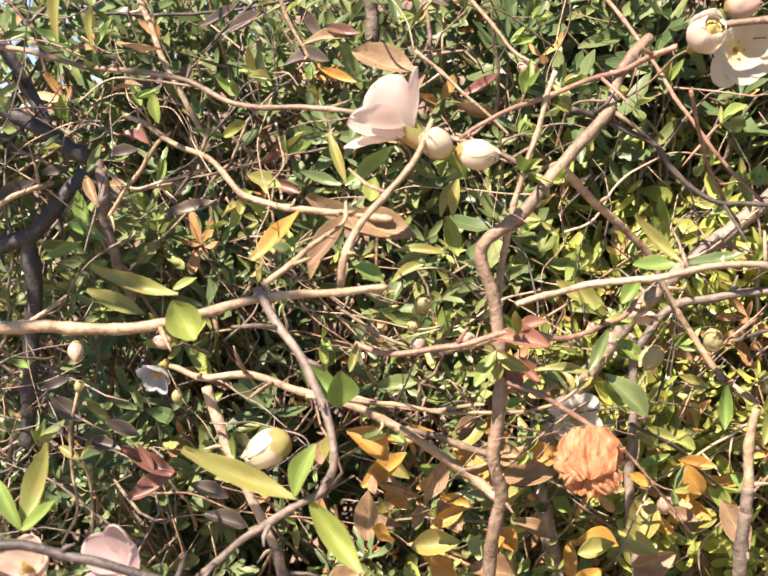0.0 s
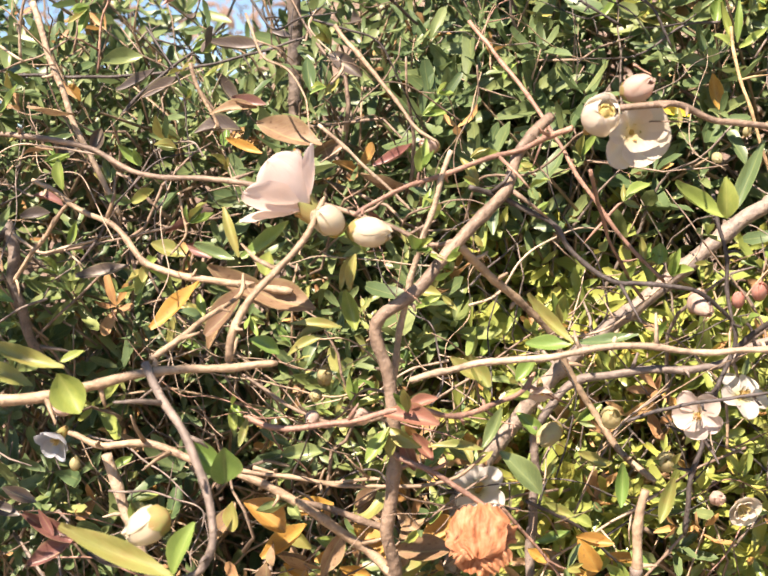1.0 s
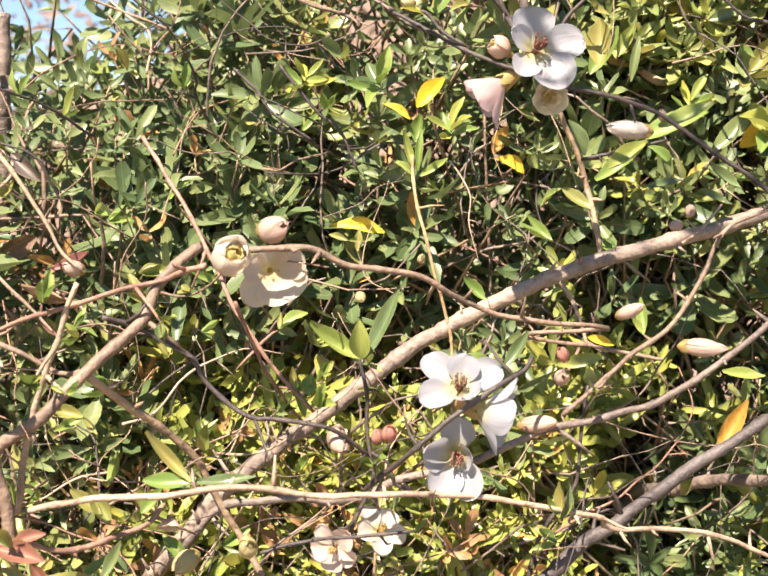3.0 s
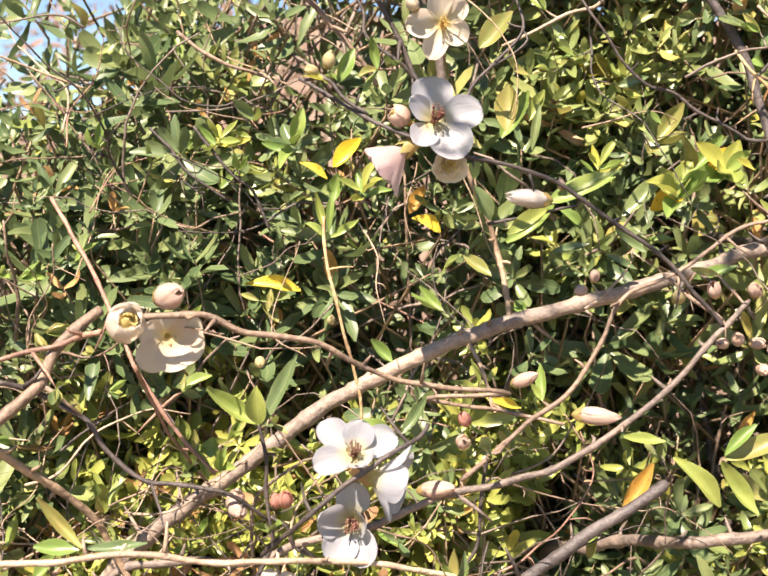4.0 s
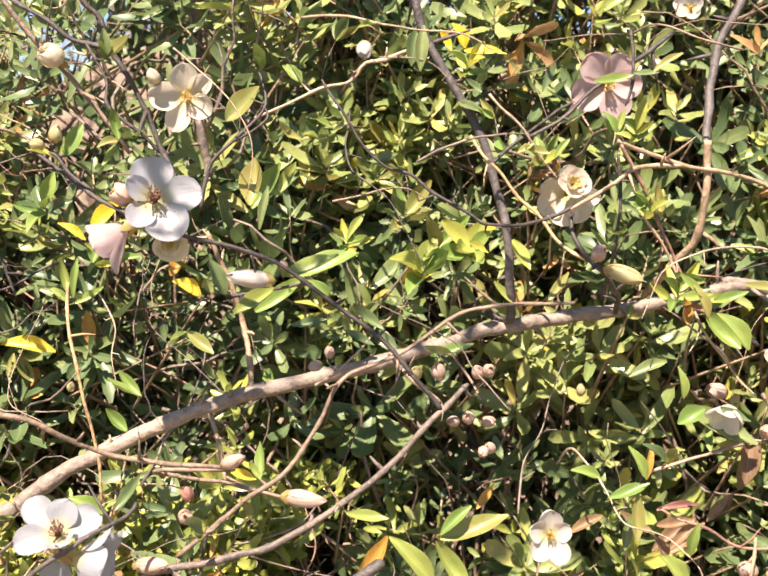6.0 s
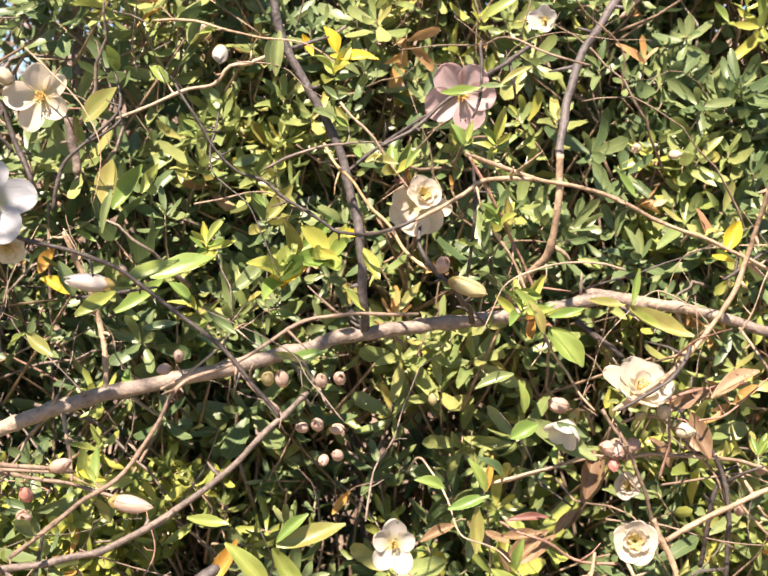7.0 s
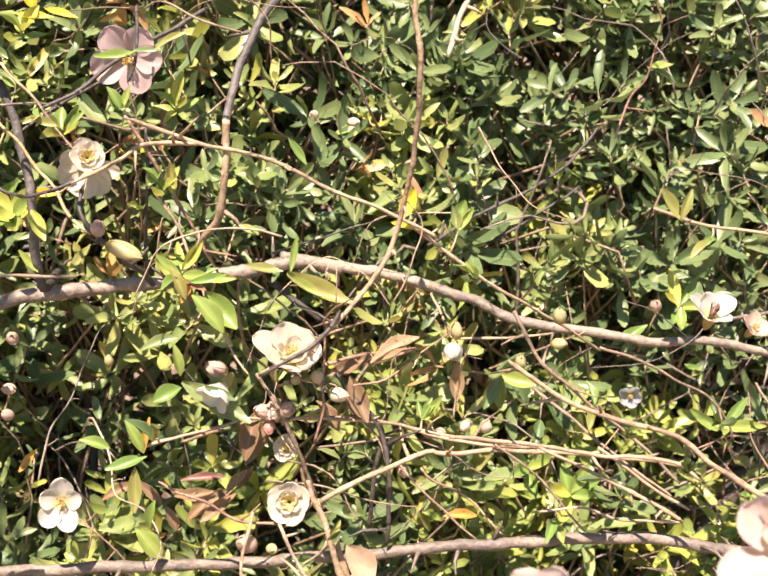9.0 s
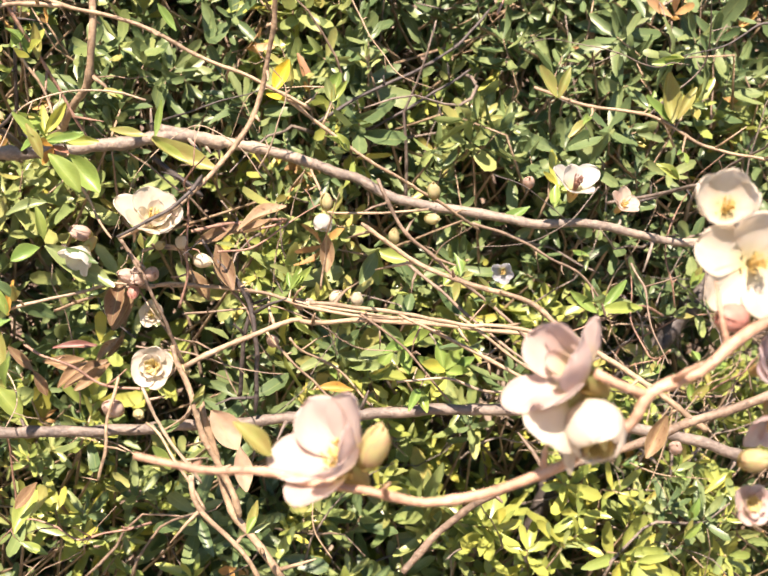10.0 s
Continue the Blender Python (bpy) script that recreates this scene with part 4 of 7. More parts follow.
branch(left_quince, BARK["pale"], 4.0, 3.0, [(-0.137, 0.615, 0.971), (-0.131, 0.614, 0.944), (-0.120, 0.610, 0.913), (-0.108, 0.610, 0.879)])
branch(left_quince, BARK["tan"], 1.6, 1.2, [(-0.083, 0.650, 1.174), (-0.079, 0.650, 1.159), (-0.070, 0.650, 1.137)])
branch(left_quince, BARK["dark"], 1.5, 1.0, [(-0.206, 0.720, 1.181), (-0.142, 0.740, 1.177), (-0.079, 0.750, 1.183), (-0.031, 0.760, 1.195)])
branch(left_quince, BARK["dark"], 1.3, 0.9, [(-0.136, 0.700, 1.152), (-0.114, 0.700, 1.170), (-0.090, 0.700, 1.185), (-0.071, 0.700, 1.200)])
branch(left_quince, BARK["brown"], 1.2, 0.9, [(-0.176, 0.660, 1.075), (-0.142, 0.670, 1.080), (-0.104, 0.680, 1.086), (-0.069, 0.700, 1.090)])
branch(left_quince, BARK["brown"], 1.4, 1.0, [(-0.068, 0.650, 1.003), (-0.038, 0.638, 0.984), (-0.008, 0.590, 0.985), (0.019, 0.540, 1.000)])
branch(left_quince, BARK["dark"], 1.3, 1.0, [(0.079, 0.580, 0.944), (0.106, 0.600, 0.923), (0.133, 0.620, 0.891)])
branch(left_quince, BARK["redbrown"], 1.2, 0.9, [(0.066, 0.570, 0.945), (0.085, 0.580, 0.918), (0.106, 0.580, 0.886)])
branch(left_quince, BARK["tan"], 2.5, 3.2, [(0.131, 0.540, 0.958), (0.128, 0.540, 0.946), (0.125, 0.540, 0.919)])
branch(left_quince, BARK["grey"], 6.0, 6.0, [(-0.036, 0.780, 1.267), (-0.038, 0.780, 1.219), (-0.042, 0.790, 1.173), (-0.047, 0.800, 1.119)])
flower(left_quince, "rosy", (-0.016, 0.550, 1.096), (-0.66, 0.02, 0.75), [(2, 60, 38, 28, 22), (72, 56, 8, 30, 28), (128, 58, 26, 30, 25), (182, 62, 48, 30, 22), (250, 58, 30, 29, 24), (312, 54, 20, 28, 24)], 0.3, 0.35, None)
globe_flower(left_quince, "creamy", (0.119, 0.573, 1.125), 21.0, (0.36, -0.82, 0.45))
bud(left_quince, "blush", (0.140, 0.575, 1.141), 14.4, (0.82, -0.47, 0.32))
flower(left_quince, "creamy", (0.139, 0.584, 1.121), (0.24, -0.92, -0.10), [(4, 66, 62, 13, 16), (62, 70, 70, 17, 19), (112, 72, 66, 18, 19), (166, 70, 58, 17, 20), (222, 72, 76, 19, 17), (285, 68, 66, 14, 15)], 0.1, 0.35, None)
bud(left_quince, "cream", (-0.004, 0.535, 1.089), 15.6, (-0.50, -0.73, 0.46))
bud(left_quince, "cream", (0.011, 0.540, 1.084), 15.8, (0.96, -0.20, -0.18))
bud(left_quince, "blush", (0.043, 0.600, 1.121), 9.7, (-0.85, -0.48, 0.22))
bud(left_quince, "cream", (-0.084, 0.485, 0.971), 18.9, (-0.86, 0.34, -0.38))
half_flower(left_quince, "white", (-0.1572, 0.6032, 0.9854), 22.0, (-0.42, -0.73, -0.54))
bud(left_quince, "blush", (-0.153, 0.600, 0.999), 9.1, (-0.77, -0.53, 0.35))
bud(left_quince, "blush", (-0.200, 0.600, 0.999), 9.6, (0.11, -0.59, -0.80))
flower(left_quince, "pink", (-0.146, 0.478, 0.922), (-0.46, -0.66, 0.60), [(0, 62, 10, 25, 20), (70, 60, 20, 24, 20), (140, 66, 50, 24, 19), (215, 66, 50, 24, 19), (290, 60, 26, 24, 18)], 0.3, 0.5, None)
flower(left_quince, "blush", (-0.186, 0.468, 0.930), (-0.20, -0.86, 0.46), ring(5, 66, 44, 17, 17, 10), 0.2, 0.5, "gold", (), 0.4)
bud(left_quince, "lime", (-0.020, 0.620, 1.004), 9.8, (0.09, -0.38, 0.92))
bud(left_quince, "lime", (-0.025, 0.620, 0.995), 8.0, (0.05, -1.00, 0.01))
bud(left_quince, "lime", (-0.201, 0.600, 0.979), 5.9, (0.22, -0.34, 0.92))
bud(left_quince, "lime", (-0.150, 0.600, 0.970), 6.9, (0.18, -0.34, 0.92))
flower(left_quince, "pale", (0.057, 0.640, 0.933), (0.05, -0.80, 0.60), [(-60, 70, 60, 15, 14), (0, 70, 60, 13, 12), (60, 70, 60, 16, 14), (140, 72, 76, 17, 15), (215, 72, 76, 17, 15)], 0.0, 0.6, "gold", (), 0.5)
bud(left_quince, "lime", (0.095, 0.600, 0.973), 13.0, (-0.80, -0.47, -0.38))
bud(left_quince, "lime", (0.125, 0.600, 0.978), 11.7, (-0.02, -0.83, 0.55))
half_flower(left_quince, "blush", (0.0891, 0.5813, 1.0007), 15.3, (-0.02, -0.44, -0.90))
bud(left_quince, "blush", (-0.021, 0.560, 0.996), 8.3, (-0.36, -0.92, -0.16))
bud(left_quince, "lime", (-0.018, 0.600, 1.009), 8.9, (0.19, -0.84, 0.51))
open_flower(left_quince, "rosy", (0.1696, 0.6012, 0.9781), 26.2, (-0.44, -0.89, -0.11))
open_flower(left_quince, "pale", (0.1916, 0.6059, 0.9841), 26.4, (0.34, -0.68, 0.66))
bud(left_quince, "lime", (0.152, 0.600, 0.954), 11.8, (-0.06, -0.82, 0.57))
bud(left_quince, "blush", (0.177, 0.600, 0.934), 9.5, (-0.12, -0.94, 0.31))
cup_flower(left_quince, "creamy", (0.1892, 0.6037, 0.9281), 18.1, (0.19, -0.94, -0.28))
dried_flower(left_quince, "dried", (0.054, 0.545, 0.940), 37.7, (-0.21, -0.76, 0.61))
bud(left_quince, "blush", (0.003, 0.550, 0.997), 8.7, (0.04, -0.86, 0.52))
bud(left_quince, "blush", (0.097, 0.600, 0.894), 10.1, (-0.07, -0.69, 0.72))
leaf(left_quince, LEAF["orange"], (0.080, 0.600, 0.913), (0.089, 0.600, 0.905), 0.55, 0)
leaf(left_quince, LEAF["orange"], (0.105, 0.600, 0.918), (0.124, 0.600, 0.913), 0.45, 0)
leaf(left_quince, LEAF["orange"], (0.107, 0.600, 0.895), (0.117, 0.600, 0.901), 0.50, 0)
leaf(left_quince, LEAF["green"], (0.112, 0.590, 0.926), (0.101, 0.590, 0.932), 0.55, 0)
leaf(left_quince, LEAF["green"], (0.084, 0.600, 0.916), (0.102, 0.600, 0.921), 0.40, 0)
leaf(left_quince, LEAF["olive"], (0.090, 0.600, 0.937), (0.106, 0.600, 0.927), 0.40, 0)
leaf(left_quince, LEAF["olive"], (0.090, 0.590, 0.944), (0.076, 0.590, 0.952), 0.35, 0)
leaf(left_quince, LEAF["green"], (0.127, 0.590, 0.935), (0.129, 0.590, 0.958), 0.35, 0)
leaf(left_quince, LEAF["olive"], (0.146, 0.590, 0.926), (0.154, 0.590, 0.949), 0.40, 0)
# Blackened leaves that put shade into the lower left of the quince.
leaf(left_quince, LEAF["shade_dark"], (-0.151, 0.610, 0.920), (-0.131, 0.610, 0.911), 0.50, 0)
leaf(left_quince, LEAF["shade_dark"], (-0.122, 0.610, 0.894), (-0.145, 0.610, 0.903), 0.50, 0)
leaf(left_quince, LEAF["shade_dark"], (-0.172, 0.600, 0.951), (-0.189, 0.600, 0.960), 0.50, 0)
leaf(left_quince, LEAF["shade_dark"], (-0.216, 0.600, 0.975), (-0.202, 0.600, 0.961), 0.55, 0)
leaf(left_quince, LEAF["shade_dark"], (-0.207, 0.620, 0.947), (-0.189, 0.620, 0.939), 0.50, 0)
leaf(left_quince, LEAF["green"], (-0.124, 0.507, 1.033), (-0.116, 0.507, 1.015), 0.90, 0)
leaf(left_quince, LEAF["olive"], (-0.122, 0.510, 1.035), (-0.159, 0.510, 1.050), 0.25, 0)
leaf(left_quince, LEAF["olive"], (-0.140, 0.520, 1.026), (-0.165, 0.520, 1.039), 0.30, 0)
leaf(left_quince, LEAF["green"], (-0.125, 0.515, 1.037), (-0.114, 0.515, 1.041), 0.50, 0)
leaf(left_quince, LEAF["olive"], (-0.189, 0.470, 0.947), (-0.175, 0.475, 0.982), 0.32, 0)
leaf(left_quince, LEAF["green"], (-0.189, 0.470, 0.947), (-0.199, 0.475, 0.969), 0.40, 0)
leaf(left_quince, LEAF["green"], (-0.189, 0.470, 0.947), (-0.171, 0.465, 0.960), 0.30, 0)
leaf(left_quince, LEAF["olive"], (-0.074, 0.480, 0.949), (-0.119, 0.475, 0.975), 0.22, 0)
leaf(left_quince, LEAF["green"], (-0.075, 0.480, 0.950), (-0.064, 0.480, 0.972), 0.50, 0)
leaf(left_quince, LEAF["green"], (-0.069, 0.480, 0.948), (-0.050, 0.475, 0.917), 0.40, 0)
leaf(left_quince, LEAF["green"], (-0.055, 0.505, 0.983), (-0.071, 0.505, 1.003), 0.50, 0)
leaf(left_quince, LEAF["green"], (-0.055, 0.505, 0.981), (-0.053, 0.500, 0.998), 0.95, 40)
leaf(left_quince, LEAF["olive"], (-0.052, 0.530, 0.991), (-0.048, 0.535, 1.003), 0.30, 0)
leaf(left_quince, LEAF["green"], (-0.049, 0.560, 1.074), (-0.025, 0.555, 1.090), 0.40, 0)
leaf(left_quince, LEAF["deep"], (-0.049, 0.540, 1.075), (-0.067, 0.540, 1.083), 0.35, 0)
leaf(left_quince, LEAF["olive"], (-0.047, 0.540, 1.076), (-0.053, 0.545, 1.099), 0.20, 0)
leaf(left_quince, LEAF["green"], (-0.037, 0.550, 1.066), (-0.034, 0.550, 1.077), 0.90, 0)
leaf(left_quince, LEAF["orange"], (-0.075, 0.585, 1.062), (-0.101, 0.585, 1.040), 0.36, 0)
leaf(left_quince, LEAF["brown"], (-0.057, 0.580, 1.052), (-0.072, 0.580, 1.029), 0.50, 0)
leaf(left_quince, LEAF["brown"], (-0.073, 0.600, 1.068), (-0.036, 0.600, 1.044), 0.36, 0)
leaf(left_quince, LEAF["brown"], (-0.039, 0.600, 1.042), (-0.025, 0.600, 1.049), 0.60, 0)
leaf(left_quince, LEAF["brown"], (-0.044, 0.610, 1.138), (-0.012, 0.610, 1.125), 0.60, 0)
leaf(left_quince, LEAF["orange"], (-0.062, 0.620, 1.132), (-0.044, 0.620, 1.123), 0.40, 0)
leaf(left_quince, LEAF["russet"], (-0.059, 0.630, 1.153), (-0.041, 0.630, 1.148), 0.45, 0)
leaf(left_quince, LEAF["brown"], (-0.071, 0.630, 1.145), (-0.046, 0.630, 1.147), 0.30, 0)
leaf(left_quince, LEAF["shade_dark"], (-0.133, 0.680, 1.065), (-0.165, 0.680, 1.061), 0.40, 0)
leaf(left_quince, LEAF["shade_dark"], (-0.194, 0.680, 1.097), (-0.176, 0.680, 1.098), 0.55, 0)
leaf(left_quince, LEAF["shade_dark"], (-0.043, 0.660, 1.182), (-0.074, 0.660, 1.186), 0.30, 0)
leaf(left_quince, LEAF["shade_dark"], (-0.113, 0.700, 1.177), (-0.137, 0.700, 1.166), 0.40, 0)
leaf(left_quince, LEAF["shade_dark"], (-0.238, 0.690, 1.089), (-0.221, 0.690, 1.090), 0.60, 0)
leaf(left_quince, LEAF["shade_dark"], (-0.221, 0.600, 0.979), (-0.205, 0.600, 0.984), 0.50, 0)
leaf(left_quince, LEAF["green"], (-0.146, 0.610, 1.111), (-0.147, 0.610, 1.127), 0.50, 0)
leaf(left_quince, LEAF["olive"], (-0.086, 0.610, 1.073), (-0.103, 0.610, 1.081), 0.55, 0)
leaf(left_quince, LEAF["olive"], (-0.109, 0.610, 1.061), (-0.105, 0.610, 1.071), 0.70, 0)
leaf(left_quince, LEAF["green"], (-0.206, 0.660, 1.056), (-0.208, 0.660, 1.079), 0.45, 0)
leaf(left_quince, LEAF["green"], (-0.195, 0.660, 1.050), (-0.216, 0.660, 1.061), 0.40, 0)
leaf(left_quince, LEAF["green"], (-0.209, 0.660, 1.050), (-0.232, 0.660, 1.042), 0.40, 0)
leaf(left_quince, LEAF["olive"], (-0.190, 0.600, 1.155), (-0.184, 0.600, 1.191), 0.25, 0)
leaf(left_quince, LEAF["green"], (-0.185, 0.600, 1.154), (-0.201, 0.600, 1.163), 0.35, 0)
leaf(left_quince, LEAF["olive"], (-0.173, 0.600, 1.151), (-0.171, 0.600, 1.173), 0.22, 0)
leaf(left_quince, LEAF["green"], (-0.171, 0.600, 1.152), (-0.161, 0.600, 1.165), 0.30, 0)
leaf(left_quince, LEAF["olive"], (-0.005, 0.570, 1.037), (-0.030, 0.570, 1.040), 0.25, 0)
leaf(left_quince, LEAF["green"], (0.001, 0.580, 1.034), (-0.003, 0.580, 1.054), 0.50, 0)
leaf(left_quince, LEAF["olive"], (-0.032, 0.570, 1.025), (-0.015, 0.570, 1.033), 0.35, 0)
leaf(left_quince, LEAF["olive"], (-0.000, 0.570, 1.054), (0.004, 0.570, 1.072), 0.35, 0)
leaf(left_quince, LEAF["olive"], (0.103, 0.552, 1.026), (0.083, 0.552, 1.050), 0.25, 0)
leaf(left_quince, LEAF["green"], (0.102, 0.552, 1.025), (0.081, 0.552, 1.027), 0.50, 0)
leaf(left_quince, LEAF["deep"], (0.105, 0.552, 1.026), (0.133, 0.552, 1.028), 0.25, 0)
leaf(left_quince, LEAF["olive"], (0.060, 0.560, 1.009), (0.046, 0.560, 1.021), 0.50, 0)
leaf(left_quince, LEAF["olive"], (0.064, 0.560, 1.004), (0.055, 0.560, 1.022), 0.50, 0)
leaf(left_quince, LEAF["green"], (0.077, 0.570, 1.006), (0.087, 0.570, 1.018), 0.60, 0)
leaf(left_quince, LEAF["deep"], (0.086, 0.570, 0.950), (0.067, 0.570, 0.972), 0.45, 0)
leaf(left_quince, LEAF["olive"], (0.059, 0.560, 0.976), (0.033, 0.560, 0.979), 0.25, 0)
leaf(left_quince, LEAF["deep"], (0.069, 0.560, 0.996), (0.059, 0.560, 0.977), 0.40, 0)
leaf(left_quince, LEAF["orange"], (-0.034, 0.610, 0.929), (-0.059, 0.610, 0.912), 0.42, 0)
leaf(left_quince, LEAF["brown"], (-0.055, 0.600, 0.913), (-0.058, 0.600, 0.886), 0.55, 0)
leaf(left_quince, LEAF["orange"], (-0.049, 0.620, 0.905), (-0.035, 0.620, 0.895), 0.50, 0)
leaf(left_quince, LEAF["brown"], (-0.007, 0.600, 0.939), (0.005, 0.600, 0.948), 0.55, 0)
leaf(left_quince, LEAF["brown"], (-0.013, 0.620, 0.928), (0.009, 0.620, 0.915), 0.42, 0)
leaf(left_quince, LEAF["brown"], (-0.035, 0.620, 0.884), (-0.025, 0.620, 0.899), 0.50, 0)
leaf(left_quince, LEAF["orange"], (-0.001, 0.620, 0.893), (-0.019, 0.620, 0.901), 0.45, 0)
leaf(left_quince, LEAF["orange"], (0.082, 0.620, 0.906), (0.094, 0.620, 0.898), 0.50, 0)
leaf(left_quince, LEAF["orange"], (0.123, 0.630, 0.897), (0.144, 0.630, 0.893), 0.40, 0)
leaf(left_quince, LEAF["orange"], (0.088, 0.620, 0.883), (0.105, 0.620, 0.871), 0.50, 0)
leaf(left_quince, LEAF["brown"], (0.019, 0.620, 0.885), (0.039, 0.620, 0.874), 0.50, 0)
leaf(left_quince, LEAF["russet"], (-0.163, 0.630, 0.922), (-0.191, 0.630, 0.908), 0.45, 0)
leaf(left_quince, LEAF["russet"], (-0.162, 0.630, 0.919), (-0.191, 0.630, 0.937), 0.35, 0)
leaf(left_quince, LEAF["russet"], (-0.175, 0.630, 0.923), (-0.182, 0.630, 0.939), 0.40, 0)
leaf(left_quince, LEAF["green"], (-0.028, 0.600, 0.924), (-0.011, 0.600, 0.917), 0.50, 0)
leaf(left_quince, LEAF["deep"], (-0.050, 0.650, 0.957), (-0.025, 0.650, 0.958), 0.45, 0)
leaf(left_quince, LEAF["brown"], (-0.052, 0.590, 1.057), (-0.019, 0.590, 1.044), 0.55, 0)
leaf(left_quince, LEAF["brown"], (-0.050, 0.570, 1.060), (-0.071, 0.570, 1.037), 0.50, 0)
leaf(left_quince, LEAF["redpetal"], (0.013, 0.540, 1.000), (0.039, 0.535, 0.995), 0.45, 0)
leaf(left_quince, LEAF["redpetal"], (0.023, 0.540, 1.001), (0.039, 0.540, 1.006), 0.50, 0)
leaf(left_quince, LEAF["redpetal"], (0.020, 0.555, 0.986), (0.026, 0.555, 0.969), 0.50, 0)
leaf(left_quince, LEAF["redpetal"], (0.026, 0.560, 0.986), (0.035, 0.560, 0.972), 0.50, 0)
leaf(left_quince, LEAF["brown"], (-0.006, 0.600, 0.936), (0.005, 0.600, 0.948), 0.45, 0)
leaf(left_quince, LEAF["green"], (0.183, 0.585, 1.077), (0.158, 0.580, 1.096), 0.36, 0)
leaf(left_quince, LEAF["green"], (0.183, 0.585, 1.077), (0.182, 0.580, 1.097), 0.55, 0)
leaf(left_quince, LEAF["deep"], (0.184, 0.585, 1.077), (0.202, 0.585, 1.113), 0.28, 0)
leaf(left_quince, LEAF["olive"], (0.149, 0.620, 1.054), (0.148, 0.620, 1.068), 0.35, 0)
leaf(left_quince, LEAF["green"], (0.156, 0.620, 1.053), (0.158, 0.620, 1.064), 0.90, 0)
leaf(left_quince, LEAF["green"], (0.072, 0.620, 0.958), (0.084, 0.620, 0.939), 0.40, 0)
leaf(left_quince, LEAF["olive"], (0.122, 0.600, 0.954), (0.108, 0.600, 0.962), 0.50, 0)
leaf(left_quince, LEAF["green"], (-0.050, 0.570, 1.034), (-0.036, 0.570, 1.026), 0.60, 0)
leaf(left_quince, LEAF["olive"], (-0.031, 0.600, 1.028), (-0.011, 0.600, 1.035), 0.30, 0)
leaf(left_quince, LEAF["olive"], (-0.006, 0.590, 1.053), (0.004, 0.590, 1.071), 0.30, 0)
branch(left_quince, BARK["tan"], 5.5, 9.0, [(-0.002, 0.598, 0.80), (0.01, 0.62, 0.5), (0.02, 0.65, -0.03)])
branch(left_quince, BARK["grey"], 4.0, 7.0, [(-0.108, 0.610, 0.882), (-0.06, 0.63, 0.5), (0.0, 0.65, -0.03)])
branch(left_quince, BARK["grey"], 4.0, 7.0, [(0.125, 0.540, 0.921), (0.12, 0.55, 0.86), (0.09, 0.61, 0.5), (0.04, 0.65, -0.03)])
branch(left_quince, BARK["tan"], 5.0, 8.0, [(-0.262, 0.530, 1.033), (-0.33, 0.55, 0.9), (-0.2, 0.61, 0.4), (-0.01, 0.65, -0.03)])
# Unseen sprays added to shade the lower left.
shade_spray(left_quince, 20, (-0.37, 0.27, 1.40), (0.15, 0.06, 0.06), 50)
shade_spray(left_quince, 29, (-0.40, 0.34, 1.32), (0.13, 0.08, 0.08), 55)
shade_spray(left_quince, 27, (-0.33, 0.52, 1.26), (0.09, 0.05, 0.04), 50)
shade_spray(left_quince, 24, (-0.46, 0.34, 1.60), (0.18, 0.06, 0.08), 75)
# Scattered dead leaves and shade-blackened ones in the upper left.
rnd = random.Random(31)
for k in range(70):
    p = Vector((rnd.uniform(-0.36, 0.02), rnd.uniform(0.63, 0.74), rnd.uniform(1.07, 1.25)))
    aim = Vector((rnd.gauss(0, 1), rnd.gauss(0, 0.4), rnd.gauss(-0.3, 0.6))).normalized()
    leaf(left_quince, LEAF[rnd.choice(("shade_dark", "shade_dark", "russet", "brown", "deep"))], p, p + aim * rnd.uniform(0.014, 0.028), rnd.choice((0.4, 0.5, 0.6)), rnd.gauss(0, 30))
for k in range(64):
    right_side = k % 3 == 2
    p = Vector((rnd.uniform(0.05, 0.14) if right_side else rnd.uniform(-0.08, 0.03), rnd.uniform(0.585, 0.66), rnd.uniform(0.84, 0.915 if right_side else 0.935)))
    aim = Vector((rnd.gauss(0, 1), rnd.gauss(-0.2, 0.4), rnd.gauss(-0.1, 0.6))).normalized()
    leaf(left_quince, LEAF[rnd.choice(("orange", "orange", "brown", "olive", "brown"))], p, p + aim * rnd.uniform(0.016, 0.03), rnd.choice((0.5, 0.6, 0.7)), rnd.gauss(0, 25))
tangle(left_quince, 14, 60, (0.0, 0.32), (0.90, 1.02), (0.60, 0.70))
tangle(left_quince, 11, 140, (-0.36, 0.09), (0.88, 1.22), (0.60, 0.74))
middle_quince = thing("flowering_quince", (0.25, 0.72, 0), "flowering quince with a thick pale bough and open white flowers", "shrub", "flowering quinces")
branch(middle_quince, BARK["bough"], 6.4, 5.2, [(0.044, 0.700, 0.909), (0.104, 0.695, 0.982), (0.145, 0.690, 1.015), (0.177, 0.687, 1.039), (0.216, 0.685, 1.068), (0.267, 0.682, 1.096), (0.314, 0.680, 1.115), (0.373, 0.670, 1.132), (0.426, 0.668, 1.148), (0.461, 0.675, 1.159), (0.524, 0.680, 1.169), (0.554, 0.685, 1.174), (0.587, 0.688, 1.181), (0.615, 0.690, 1.187), (0.644, 0.695, 1.184)])
